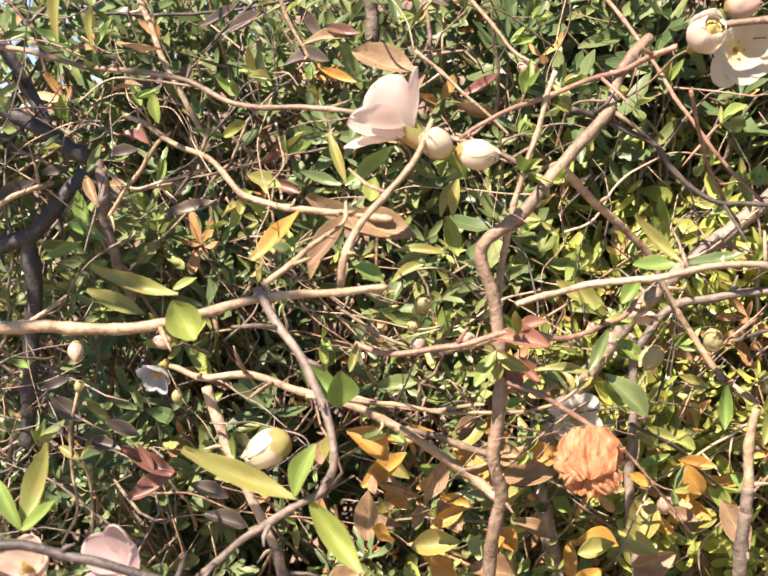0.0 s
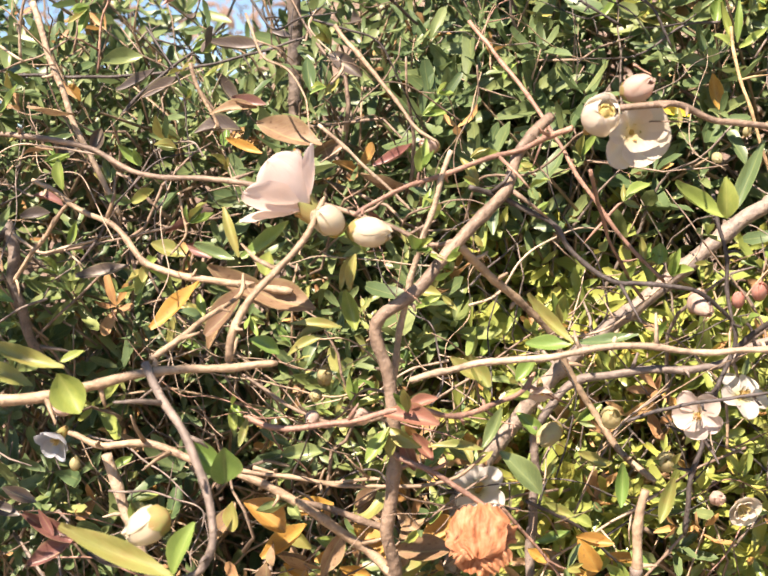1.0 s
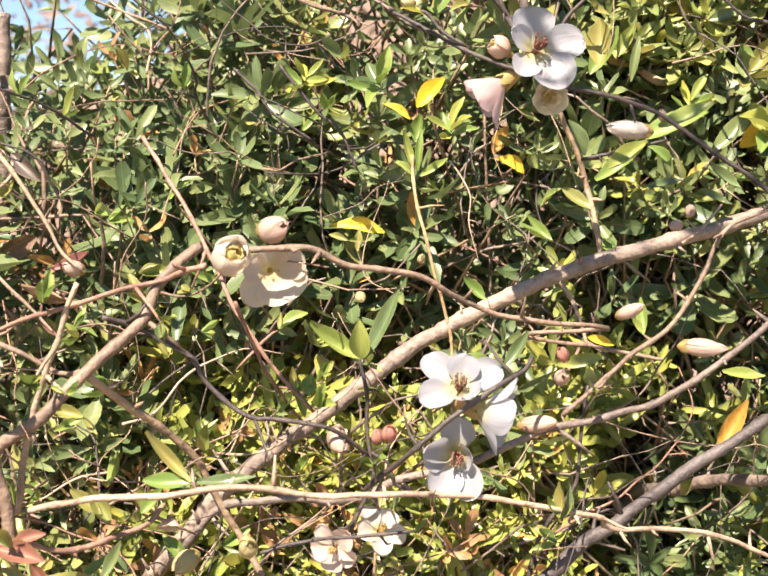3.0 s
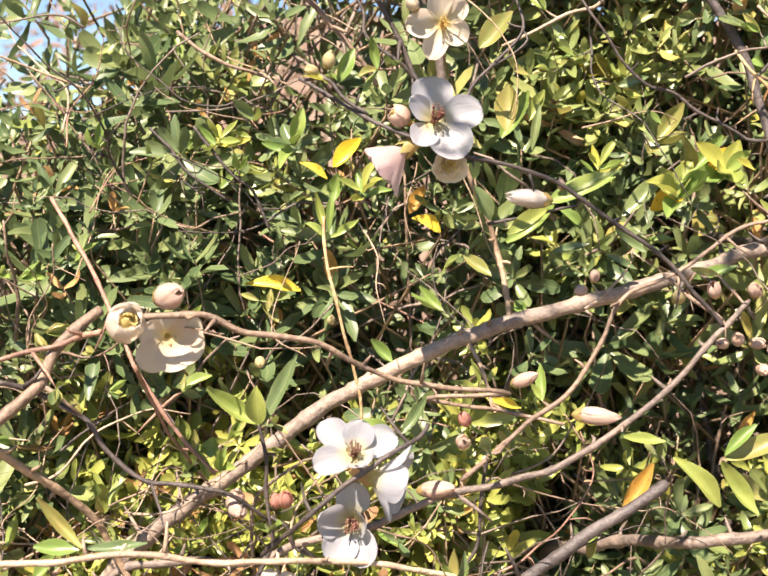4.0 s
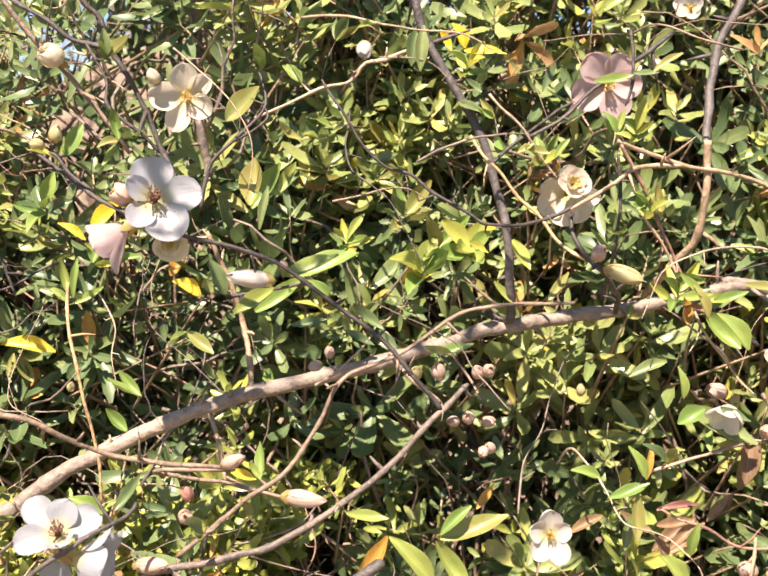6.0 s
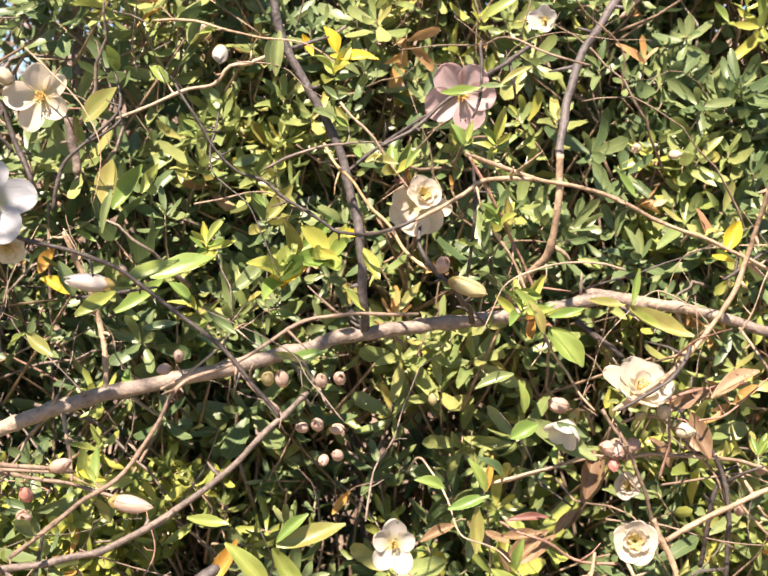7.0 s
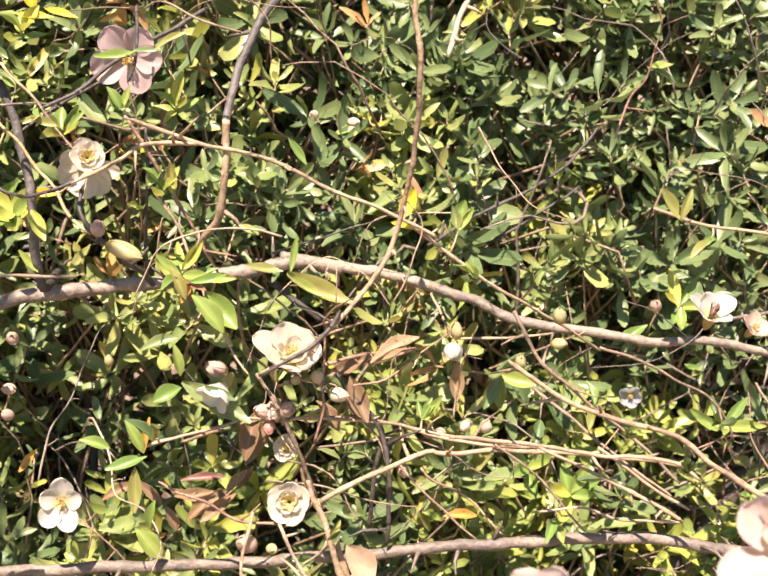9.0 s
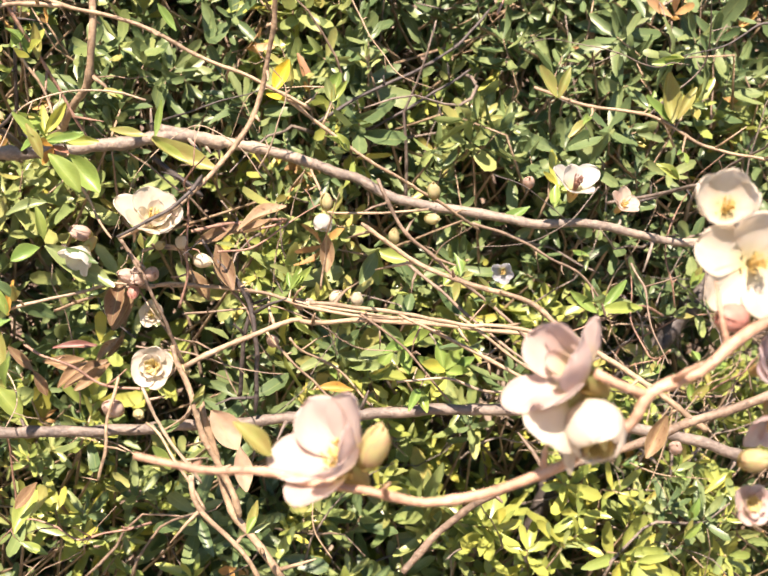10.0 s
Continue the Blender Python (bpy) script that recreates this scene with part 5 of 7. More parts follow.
branch(middle_quince, BARK["bough"], 4.6, 3.2, [(0.604, 0.690, 1.190), (0.638, 0.695, 1.186), (0.681, 0.696, 1.181), (0.730, 0.695, 1.169), (0.759, 0.690, 1.159), (0.809, 0.680, 1.156), (0.847, 0.675, 1.153), (0.880, 0.675, 1.156), (0.945, 0.680, 1.148), (0.985, 0.680, 1.153), (1.044, 0.690, 1.152)])
branch(middle_quince, BARK["grey"], 3.0, 2.0, [(0.087, 0.620, 0.968), (0.109, 0.620, 0.993), (0.140, 0.620, 0.998), (0.177, 0.610, 1.000), (0.202, 0.605, 1.011), (0.238, 0.600, 1.021), (0.263, 0.600, 1.032), (0.285, 0.600, 1.039), (0.330, 0.600, 1.050), (0.360, 0.600, 1.068), (0.390, 0.600, 1.091), (0.418, 0.602, 1.122), (0.434, 0.605, 1.136)])
branch(middle_quince, BARK["brown"], 2.2, 1.3, [(0.130, 0.565, 1.132), (0.158, 0.570, 1.132), (0.177, 0.575, 1.124), (0.212, 0.585, 1.117), (0.244, 0.600, 1.099), (0.279, 0.610, 1.091), (0.312, 0.620, 1.086), (0.270, 0.635, 1.081), (0.305, 0.640, 1.074), (0.338, 0.630, 1.069), (0.343, 0.625, 1.069)])
branch(middle_quince, BARK["yellowish"], 1.3, 1.2, [(0.215, 0.690, 1.177), (0.216, 0.685, 1.155), (0.223, 0.680, 1.124), (0.234, 0.680, 1.082), (0.238, 0.680, 1.051)])
branch(middle_quince, BARK["redbrown"], 1.1, 0.9, [(0.173, 0.770, 1.165), (0.195, 0.770, 1.153), (0.233, 0.772, 1.130), (0.283, 0.770, 1.105)])
branch(middle_quince, BARK["dark"], 1.4, 1.6, [(0.202, 0.640, 1.250), (0.229, 0.620, 1.233), (0.249, 0.605, 1.222), (0.284, 0.600, 1.210), (0.329, 0.605, 1.198), (0.359, 0.605, 1.178), (0.384, 0.603, 1.161), (0.400, 0.602, 1.145), (0.419, 0.602, 1.123)])
branch(middle_quince, BARK["tan"], 2.4, 1.8, [(0.321, 0.678, 1.119), (0.319, 0.685, 1.138), (0.314, 0.688, 1.161), (0.306, 0.685, 1.180), (0.293, 0.680, 1.209)])
branch(middle_quince, BARK["tan"], 1.9, 1.2, [(0.298, 0.675, 1.105), (0.303, 0.660, 1.092), (0.308, 0.650, 1.072)])
branch(middle_quince, BARK["brown"], 1.2, 1.8, [(0.489, 0.610, 1.181), (0.436, 0.608, 1.176), (0.398, 0.604, 1.153), (0.367, 0.602, 1.138), (0.356, 0.600, 1.116), (0.340, 0.599, 1.091), (0.317, 0.600, 1.073), (0.300, 0.600, 1.058), (0.285, 0.600, 1.045)])
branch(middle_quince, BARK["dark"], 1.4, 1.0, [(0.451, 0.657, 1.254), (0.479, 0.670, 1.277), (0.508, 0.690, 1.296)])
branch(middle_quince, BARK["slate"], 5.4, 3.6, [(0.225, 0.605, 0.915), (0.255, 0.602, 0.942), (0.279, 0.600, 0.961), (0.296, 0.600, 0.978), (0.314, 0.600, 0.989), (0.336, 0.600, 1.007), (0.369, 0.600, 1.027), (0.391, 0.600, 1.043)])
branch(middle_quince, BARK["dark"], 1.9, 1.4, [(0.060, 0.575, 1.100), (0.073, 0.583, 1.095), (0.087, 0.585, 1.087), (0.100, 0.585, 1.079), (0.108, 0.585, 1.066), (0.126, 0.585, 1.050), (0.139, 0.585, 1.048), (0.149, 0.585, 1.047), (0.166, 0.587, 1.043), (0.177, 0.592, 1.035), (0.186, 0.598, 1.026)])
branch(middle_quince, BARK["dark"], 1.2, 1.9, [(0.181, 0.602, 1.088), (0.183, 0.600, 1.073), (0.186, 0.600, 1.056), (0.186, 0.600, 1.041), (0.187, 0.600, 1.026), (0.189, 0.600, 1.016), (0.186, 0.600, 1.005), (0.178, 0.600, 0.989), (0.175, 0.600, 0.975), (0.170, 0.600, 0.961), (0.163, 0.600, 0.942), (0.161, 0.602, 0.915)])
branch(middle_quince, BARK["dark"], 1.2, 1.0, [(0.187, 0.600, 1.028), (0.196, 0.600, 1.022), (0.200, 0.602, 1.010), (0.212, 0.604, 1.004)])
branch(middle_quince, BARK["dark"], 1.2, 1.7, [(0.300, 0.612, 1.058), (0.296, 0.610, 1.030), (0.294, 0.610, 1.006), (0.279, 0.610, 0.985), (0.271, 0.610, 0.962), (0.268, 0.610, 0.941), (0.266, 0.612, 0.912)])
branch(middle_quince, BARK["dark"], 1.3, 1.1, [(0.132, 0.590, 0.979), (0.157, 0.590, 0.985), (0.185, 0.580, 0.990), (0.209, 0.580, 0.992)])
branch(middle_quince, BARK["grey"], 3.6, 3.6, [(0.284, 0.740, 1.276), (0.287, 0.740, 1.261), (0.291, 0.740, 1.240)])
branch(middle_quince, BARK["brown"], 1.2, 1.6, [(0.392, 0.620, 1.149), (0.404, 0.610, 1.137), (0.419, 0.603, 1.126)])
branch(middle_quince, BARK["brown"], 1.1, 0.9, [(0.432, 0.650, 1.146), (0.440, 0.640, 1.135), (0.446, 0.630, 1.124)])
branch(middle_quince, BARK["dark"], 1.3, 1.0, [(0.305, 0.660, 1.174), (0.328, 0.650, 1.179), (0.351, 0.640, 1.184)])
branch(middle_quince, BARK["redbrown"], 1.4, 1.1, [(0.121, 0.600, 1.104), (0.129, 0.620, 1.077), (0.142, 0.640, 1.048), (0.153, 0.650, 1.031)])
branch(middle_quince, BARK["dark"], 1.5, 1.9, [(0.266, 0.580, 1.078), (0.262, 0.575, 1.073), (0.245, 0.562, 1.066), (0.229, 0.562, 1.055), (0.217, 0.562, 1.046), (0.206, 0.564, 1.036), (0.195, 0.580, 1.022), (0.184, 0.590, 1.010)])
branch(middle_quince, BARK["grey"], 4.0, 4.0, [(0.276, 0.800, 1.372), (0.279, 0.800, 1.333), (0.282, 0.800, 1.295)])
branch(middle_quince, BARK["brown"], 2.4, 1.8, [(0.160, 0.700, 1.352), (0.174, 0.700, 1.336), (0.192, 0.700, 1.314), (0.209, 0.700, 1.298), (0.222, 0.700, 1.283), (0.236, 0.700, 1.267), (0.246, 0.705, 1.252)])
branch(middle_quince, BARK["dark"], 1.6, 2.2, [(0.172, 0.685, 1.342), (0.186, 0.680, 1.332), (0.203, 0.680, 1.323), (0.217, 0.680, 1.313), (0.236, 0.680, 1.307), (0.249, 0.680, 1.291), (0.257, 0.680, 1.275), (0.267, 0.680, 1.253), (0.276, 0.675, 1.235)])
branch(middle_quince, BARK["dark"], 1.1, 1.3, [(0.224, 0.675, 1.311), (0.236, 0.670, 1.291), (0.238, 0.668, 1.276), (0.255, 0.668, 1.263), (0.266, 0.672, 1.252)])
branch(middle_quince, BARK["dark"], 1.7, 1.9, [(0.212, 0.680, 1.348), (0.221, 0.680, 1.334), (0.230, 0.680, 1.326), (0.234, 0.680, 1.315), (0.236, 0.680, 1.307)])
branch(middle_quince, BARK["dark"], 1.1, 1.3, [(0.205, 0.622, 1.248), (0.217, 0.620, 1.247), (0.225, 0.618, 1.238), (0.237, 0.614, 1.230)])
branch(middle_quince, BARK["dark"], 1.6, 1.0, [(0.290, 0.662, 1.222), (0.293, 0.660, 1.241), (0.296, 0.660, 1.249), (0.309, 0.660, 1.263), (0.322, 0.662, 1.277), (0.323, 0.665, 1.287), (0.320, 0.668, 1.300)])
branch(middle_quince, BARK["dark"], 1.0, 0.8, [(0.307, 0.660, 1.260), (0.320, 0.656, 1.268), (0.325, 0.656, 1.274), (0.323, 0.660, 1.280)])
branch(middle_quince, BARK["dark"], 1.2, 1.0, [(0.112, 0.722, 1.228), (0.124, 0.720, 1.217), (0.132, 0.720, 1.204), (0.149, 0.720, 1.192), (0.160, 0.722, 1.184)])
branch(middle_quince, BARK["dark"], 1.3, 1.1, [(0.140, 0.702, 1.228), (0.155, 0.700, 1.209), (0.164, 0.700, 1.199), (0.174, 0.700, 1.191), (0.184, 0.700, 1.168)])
branch(middle_quince, BARK["brown"], 1.7, 1.3, [(0.126, 0.742, 1.287), (0.140, 0.740, 1.276), (0.158, 0.740, 1.267), (0.184, 0.742, 1.259)])
branch(middle_quince, BARK["pale"], 1.2, 1.6, [(0.318, 0.702, 1.276), (0.331, 0.700, 1.282), (0.356, 0.700, 1.294), (0.373, 0.700, 1.300), (0.382, 0.700, 1.311), (0.393, 0.700, 1.313), (0.410, 0.695, 1.321)])
bud(middle_quince, "lime", (0.217, 0.620, 1.257), 8.0, (0.25, -0.35, 0.9))
bud(middle_quince, "lime", (0.209, 0.620, 1.252), 7.0, (-0.85, -0.45, 0.2))
leaf(middle_quince, LEAF["lime"], (0.217, 0.620, 1.246), (0.204, 0.617, 1.249), 0.3, 30)
rosette(middle_quince, ("green", "lime"), (0.374, 0.690, 1.207), (0.1, -0.7, 0.7), 8, 17, 0.4, 1)
rosette(middle_quince, ("olive", "deep"), (0.408, 0.692, 1.222), (0.2, -0.6, 0.75), 6, 24, 0.45, 2)
rosette(middle_quince, ("lime", "green"), (0.446, 0.682, 1.205), (-0.1, -0.7, 0.6), 6, 24, 0.6, 3)
rosette(middle_quince, ("green", "lime"), (0.418, 0.684, 1.190), (-0.1, -0.6, 0.8), 5, 28, 0.6, 4)
rosette(middle_quince, ("green", "olive"), (0.428, 0.694, 1.204), (0.3, -0.6, 0.7), 5, 28, 0.4, 5)
rosette(middle_quince, ("lime", "green"), (0.238, 0.702, 1.192), (0.0, -0.5, 0.9), 6, 19, 0.4, 6)
rosette(middle_quince, ("green", "lime"), (0.155, 0.705, 1.222), (0.3, -0.6, 0.7), 7, 18, 0.4, 7)
rosette(middle_quince, ("green", "deep"), (0.197, 0.712, 1.219), (-0.2, -0.7, 0.7), 7, 20, 0.45, 8)
rosette(middle_quince, ("lime", "green"), (0.443, 0.702, 1.312), (0.1, -0.6, 0.8), 6, 20, 0.45, 9)
leaf(middle_quince, LEAF["green"], (0.343, 0.680, 1.186), (0.380, 0.676, 1.200), 0.45, -10)
leaf(middle_quince, LEAF["olive"], (0.302, 0.680, 1.272), (0.320, 0.676, 1.292), 0.55, 10)
leaf(middle_quince, LEAF["olive"], (0.319, 0.680, 1.252), (0.317, 0.672, 1.225), 0.6, 15)
flower(middle_quince, "white", (0.2295, 0.573, 1.064), (-0.08, -0.80, 0.60), [(-48, 72, 84, 22, 15), (14, 66, 56, 16, 16), (68, 72, 78, 21, 17), (146, 60, 26, 17, 16), (244, 72, 78, 20, 16)], 0.0, 0.55, "spent", (), 0.4)
flower(middle_quince, "white", (0.2375, 0.570, 1.0545), (0.86, -0.10, -0.26), [(-10, 50, 56, 24, 14), (60, 56, 40, 25, 23), (122, 56, 34, 25, 24), (190, 52, 40, 22, 20), (285, 46, 36, 22, 20)], 0.3, 0.4, None)
flower(middle_quince, "white", (0.229, 0.578, 1.031), (-0.16, -0.97, -0.05), [(4, 74, 92, 18, 17), (284, 62, 40, 19, 18), (206, 64, 52, 22, 18), (156, 62, 54, 23, 17), (78, 50, 14, 14, 14)], 0.0, 0.5, "spent", (), 0.42)
bud(middle_quince, "blush", (0.171, 0.595, 1.034), 11.0, (0.35, -0.84, -0.41))
bud(middle_quince, "pinkbud", (0.196, 0.580, 1.040), 8.6, (0.03, -0.67, 0.74))
flower(middle_quince, "white", (0.269, 0.598, 1.226), (0.02, -0.94, 0.33), [(-5, 74, 84, 21, 21), (80, 74, 84, 23, 19), (150, 72, 78, 24, 22), (212, 68, 66, 18, 15), (298, 56, 46, 17, 12)], 0.0, 0.5, "spent", (), 0.48)
globe_flower(middle_quince, "blush", (0.257, 0.606, 1.226), 12.5, (-0.84, -0.30, 0.42))
flower(middle_quince, "pink", (0.2555, 0.607, 1.2125), (-0.80, 0.05, -0.55), [(20, 40, 22, 20, 16), (95, 44, 30, 22, 18), (170, 48, 40, 23, 17), (240, 44, 28, 21, 17), (310, 40, 20, 20, 16)], 0.4, 0.4, None)
cup_flower(middle_quince, "cream", (0.277, 0.607, 1.206), 19.0, (0.10, -0.86, -0.45))
flower(middle_quince, "creamy", (0.280, 0.673, 1.284), (-0.02, -0.99, -0.10), [(-6, 72, 74, 18, 16), (48, 72, 72, 17, 12), (122, 72, 70, 16, 15), (200, 74, 76, 20, 14), (270, 72, 74, 20, 16)], 0.0, 0.9, "gold", (), 0.5)
bud(middle_quince, "cream", (0.263, 0.660, 1.292), 8.5, (-0.54, -0.55, 0.63))
globe_flower(middle_quince, "cream", (0.212, 0.670, 1.299), 15.0, (-0.70, -0.53, 0.48))
bud(middle_quince, "pale", (0.321, 0.607, 1.188), 19.6, (-0.98, -0.19, 0.09), 0.6)
bud(middle_quince, "blush", (0.335, 0.607, 1.195), 5.5, (-0.37, -0.30, 0.88))
bud(middle_quince, "blush", (0.356, 0.650, 1.138), 7.3, (-0.89, -0.43, -0.12))
bud(middle_quince, "blush", (0.363, 0.650, 1.145), 6.7, (-0.08, -0.42, 0.91))
bud(middle_quince, "blush", (0.420, 0.620, 1.140), 8.8, (-0.28, -0.36, 0.89))
bud(middle_quince, "blush", (0.441, 0.620, 1.140), 8.0, (-0.23, -0.77, 0.59))
bud(middle_quince, "blush", (0.434, 0.645, 1.109), 7.3, (-0.76, -0.63, 0.11))
bud(middle_quince, "blush", (0.442, 0.645, 1.111), 8.4, (-0.24, -0.84, 0.48))
bud(middle_quince, "blush", (0.452, 0.645, 1.109), 7.3, (0.80, -0.58, 0.10))
bud(middle_quince, "blush", (0.444, 0.610, 1.100), 6.4, (-0.25, -0.90, -0.35))
bud(middle_quince, "blush", (0.311, 0.575, 1.100), 13.4, (0.68, -0.62, 0.39), 0.6)
bud(middle_quince, "blush", (0.345, 0.573, 1.083), 18.2, (0.95, -0.32, -0.02), 0.6)
bud(middle_quince, "pinkbud", (0.289, 0.620, 1.072), 8.0, (-0.39, -0.54, 0.75))
bud(middle_quince, "blush", (0.288, 0.620, 1.060), 8.8, (-0.03, -0.84, 0.55))
bud(middle_quince, "blush", (0.270, 0.600, 1.040), 17.4, (0.84, -0.52, 0.15), 0.6)
bud(middle_quince, "blush", (0.170, 0.600, 1.034), 11.6, (0.10, -0.61, 0.79))
bud(middle_quince, "pinkbud", (0.191, 0.600, 1.034), 7.7, (0.08, -0.61, 0.79))
bud(middle_quince, "lime", (0.183, 0.600, 1.106), 6.1, (0.11, -0.84, -0.53))
bud(middle_quince, "lime", (0.219, 0.680, 1.118), 5.6, (0.05, -0.68, 0.73))
bud(middle_quince, "pale", (0.377, 0.660, 1.314), 10.7, (-0.11, -0.73, -0.68))
leaf(middle_quince, LEAF["green"], (0.249, 0.592, 1.069), (0.231, 0.592, 1.077), 0.50, 0)
leaf(middle_quince, LEAF["deep"], (0.254, 0.592, 1.071), (0.266, 0.592, 1.089), 0.40, 0)
leaf(middle_quince, LEAF["green"], (0.216, 0.690, 1.168), (0.210, 0.690, 1.191), 0.25, 0)
leaf(middle_quince, LEAF["green"], (0.218, 0.690, 1.168), (0.220, 0.690, 1.191), 0.22, 0)
leaf(middle_quince, LEAF["green"], (0.216, 0.690, 1.165), (0.203, 0.690, 1.174), 0.30, 0)
leaf(middle_quince, LEAF["green"], (0.219, 0.690, 1.165), (0.235, 0.690, 1.175), 0.30, 0)
leaf(middle_quince, LEAF["yellow"], (0.201, 0.740, 1.130), (0.167, 0.740, 1.134), 0.36, 0)
leaf(middle_quince, LEAF["olive"], (0.176, 0.745, 1.127), (0.187, 0.745, 1.110), 0.50, 0)
leaf(middle_quince, LEAF["yellow"], (0.221, 0.740, 1.206), (0.238, 0.740, 1.224), 0.60, 0)
leaf(middle_quince, LEAF["green"], (0.224, 0.750, 1.203), (0.221, 0.750, 1.185), 0.60, 0)
leaf(middle_quince, LEAF["yellow"], (0.200, 0.745, 1.209), (0.217, 0.745, 1.199), 0.40, 0)
leaf(middle_quince, LEAF["orange"], (0.269, 0.750, 1.178), (0.278, 0.750, 1.195), 0.60, 0)
leaf(middle_quince, LEAF["yellow"], (0.270, 0.750, 1.175), (0.288, 0.750, 1.166), 0.60, 0)
leaf(middle_quince, LEAF["orange"], (0.221, 0.750, 1.133), (0.218, 0.750, 1.155), 0.50, 0)
leaf(middle_quince, LEAF["green"], (0.318, 0.700, 1.223), (0.334, 0.700, 1.250), 0.50, 0)
leaf(middle_quince, LEAF["green"], (0.334, 0.610, 1.190), (0.363, 0.610, 1.202), 0.40, 0)
leaf(middle_quince, LEAF["green"], (0.331, 0.620, 1.183), (0.310, 0.620, 1.169), 0.45, 0)
leaf(middle_quince, LEAF["deep"], (0.296, 0.650, 1.195), (0.305, 0.650, 1.176), 0.45, 0)
leaf(middle_quince, LEAF["deep"], (0.322, 0.620, 1.213), (0.326, 0.620, 1.236), 0.25, 0)
leaf(middle_quince, LEAF["deep"], (0.408, 0.655, 1.303), (0.409, 0.655, 1.328), 0.35, 0)
leaf(middle_quince, LEAF["yellow"], (0.422, 0.680, 1.330), (0.429, 0.680, 1.318), 0.50, 0)
leaf(middle_quince, LEAF["yellow"], (0.440, 0.700, 1.321), (0.461, 0.700, 1.321), 0.35, 0)
leaf(middle_quince, LEAF["deep"], (0.429, 0.655, 1.287), (0.445, 0.655, 1.282), 0.50, 0)
leaf(middle_quince, LEAF["deep"], (0.434, 0.655, 1.300), (0.443, 0.655, 1.293), 0.50, 0)
leaf(middle_quince, LEAF["yellow"], (0.435, 0.710, 1.196), (0.410, 0.710, 1.181), 0.55, 0)
leaf(middle_quince, LEAF["yellow"], (0.445, 0.720, 1.210), (0.468, 0.720, 1.216), 0.35, 0)
leaf(middle_quince, LEAF["olive"], (0.421, 0.600, 1.055), (0.457, 0.600, 1.068), 0.30, 0)
leaf(middle_quince, LEAF["green"], (0.421, 0.600, 1.057), (0.437, 0.600, 1.073), 0.30, 0)
leaf(middle_quince, LEAF["green"], (0.394, 0.600, 1.056), (0.419, 0.600, 1.030), 0.32, 0)
leaf(middle_quince, LEAF["green"], (0.419, 0.600, 1.054), (0.439, 0.600, 1.026), 0.40, 0)
leaf(middle_quince, LEAF["green"], (0.396, 0.620, 1.060), (0.373, 0.620, 1.063), 0.30, 0)
leaf(middle_quince, LEAF["orange"], (0.384, 0.660, 1.009), (0.401, 0.660, 1.039), 0.40, 0)
leaf(middle_quince, LEAF["orange"], (0.456, 0.680, 1.050), (0.466, 0.680, 1.065), 0.40, 0)
leaf(middle_quince, LEAF["green"], (0.253, 0.660, 1.097), (0.241, 0.660, 1.110), 0.50, 0)
leaf(middle_quince, LEAF["deep"], (0.394, 0.660, 1.158), (0.376, 0.660, 1.172), 0.35, 0)
leaf(middle_quince, LEAF["deep"], (0.362, 0.660, 1.163), (0.342, 0.660, 1.159), 0.30, 0)
leaf(middle_quince, LEAF["green"], (0.421, 0.660, 1.144), (0.446, 0.660, 1.151), 0.35, 0)
branch(middle_quince, BARK["bough"], 6.2, 10.0, [(0.046, 0.700, 0.912), (0.05, 0.71, 0.8), (0.16, 0.72, 0.35), (0.25, 0.72, -0.03)])
branch(middle_quince, BARK["grey"], 3.2, 6.0, [(0.088, 0.620, 0.970), (0.09, 0.63, 0.8), (0.19, 0.70, 0.3), (0.24, 0.72, -0.03)])
# Unseen spray added to shade the bough.
shade_spray(middle_quince, 23, (0.25, 0.36, 1.58), (0.10, 0.05, 0.05), 45)
tangle(middle_quince, 15, 36, (0.05, 0.28), (1.14, 1.34), (0.70, 0.80))
tangle(middle_quince, 12, 22, (0.10, 0.50), (0.95, 1.34), (0.63, 0.74))
right_quince = thing("flowering_quince", (0.65, 0.72, 0), "flowering quince with arching twigs and clustered cream flowers", "shrub", "flowering quinces")
branch(right_quince, BARK["slate"], 3.2, 3.4, [(0.400, 0.670, 1.364), (0.410, 0.665, 1.326), (0.423, 0.662, 1.303), (0.440, 0.658, 1.277), (0.451, 0.655, 1.250), (0.460, 0.650, 1.215), (0.463, 0.650, 1.188), (0.467, 0.660, 1.164)])
branch(right_quince, BARK["slate"], 3.2, 3.0, [(0.610, 0.680, 1.372), (0.597, 0.670, 1.354), (0.582, 0.660, 1.331), (0.572, 0.645, 1.307), (0.567, 0.635, 1.288), (0.565, 0.630, 1.277), (0.564, 0.625, 1.266)])
branch(right_quince, BARK["tan"], 1.6, 1.2, [(0.510, 0.615, 1.267), (0.530, 0.620, 1.261), (0.549, 0.622, 1.256), (0.588, 0.625, 1.251), (0.623, 0.625, 1.237), (0.658, 0.625, 1.226), (0.687, 0.625, 1.214), (0.675, 0.630, 1.218), (0.715, 0.630, 1.193), (0.758, 0.640, 1.172), (0.804, 0.660, 1.148)])
branch(right_quince, BARK["redbrown"], 1.4, 1.1, [(0.512, 0.615, 1.266), (0.528, 0.620, 1.242), (0.542, 0.630, 1.221), (0.566, 0.640, 1.183)])
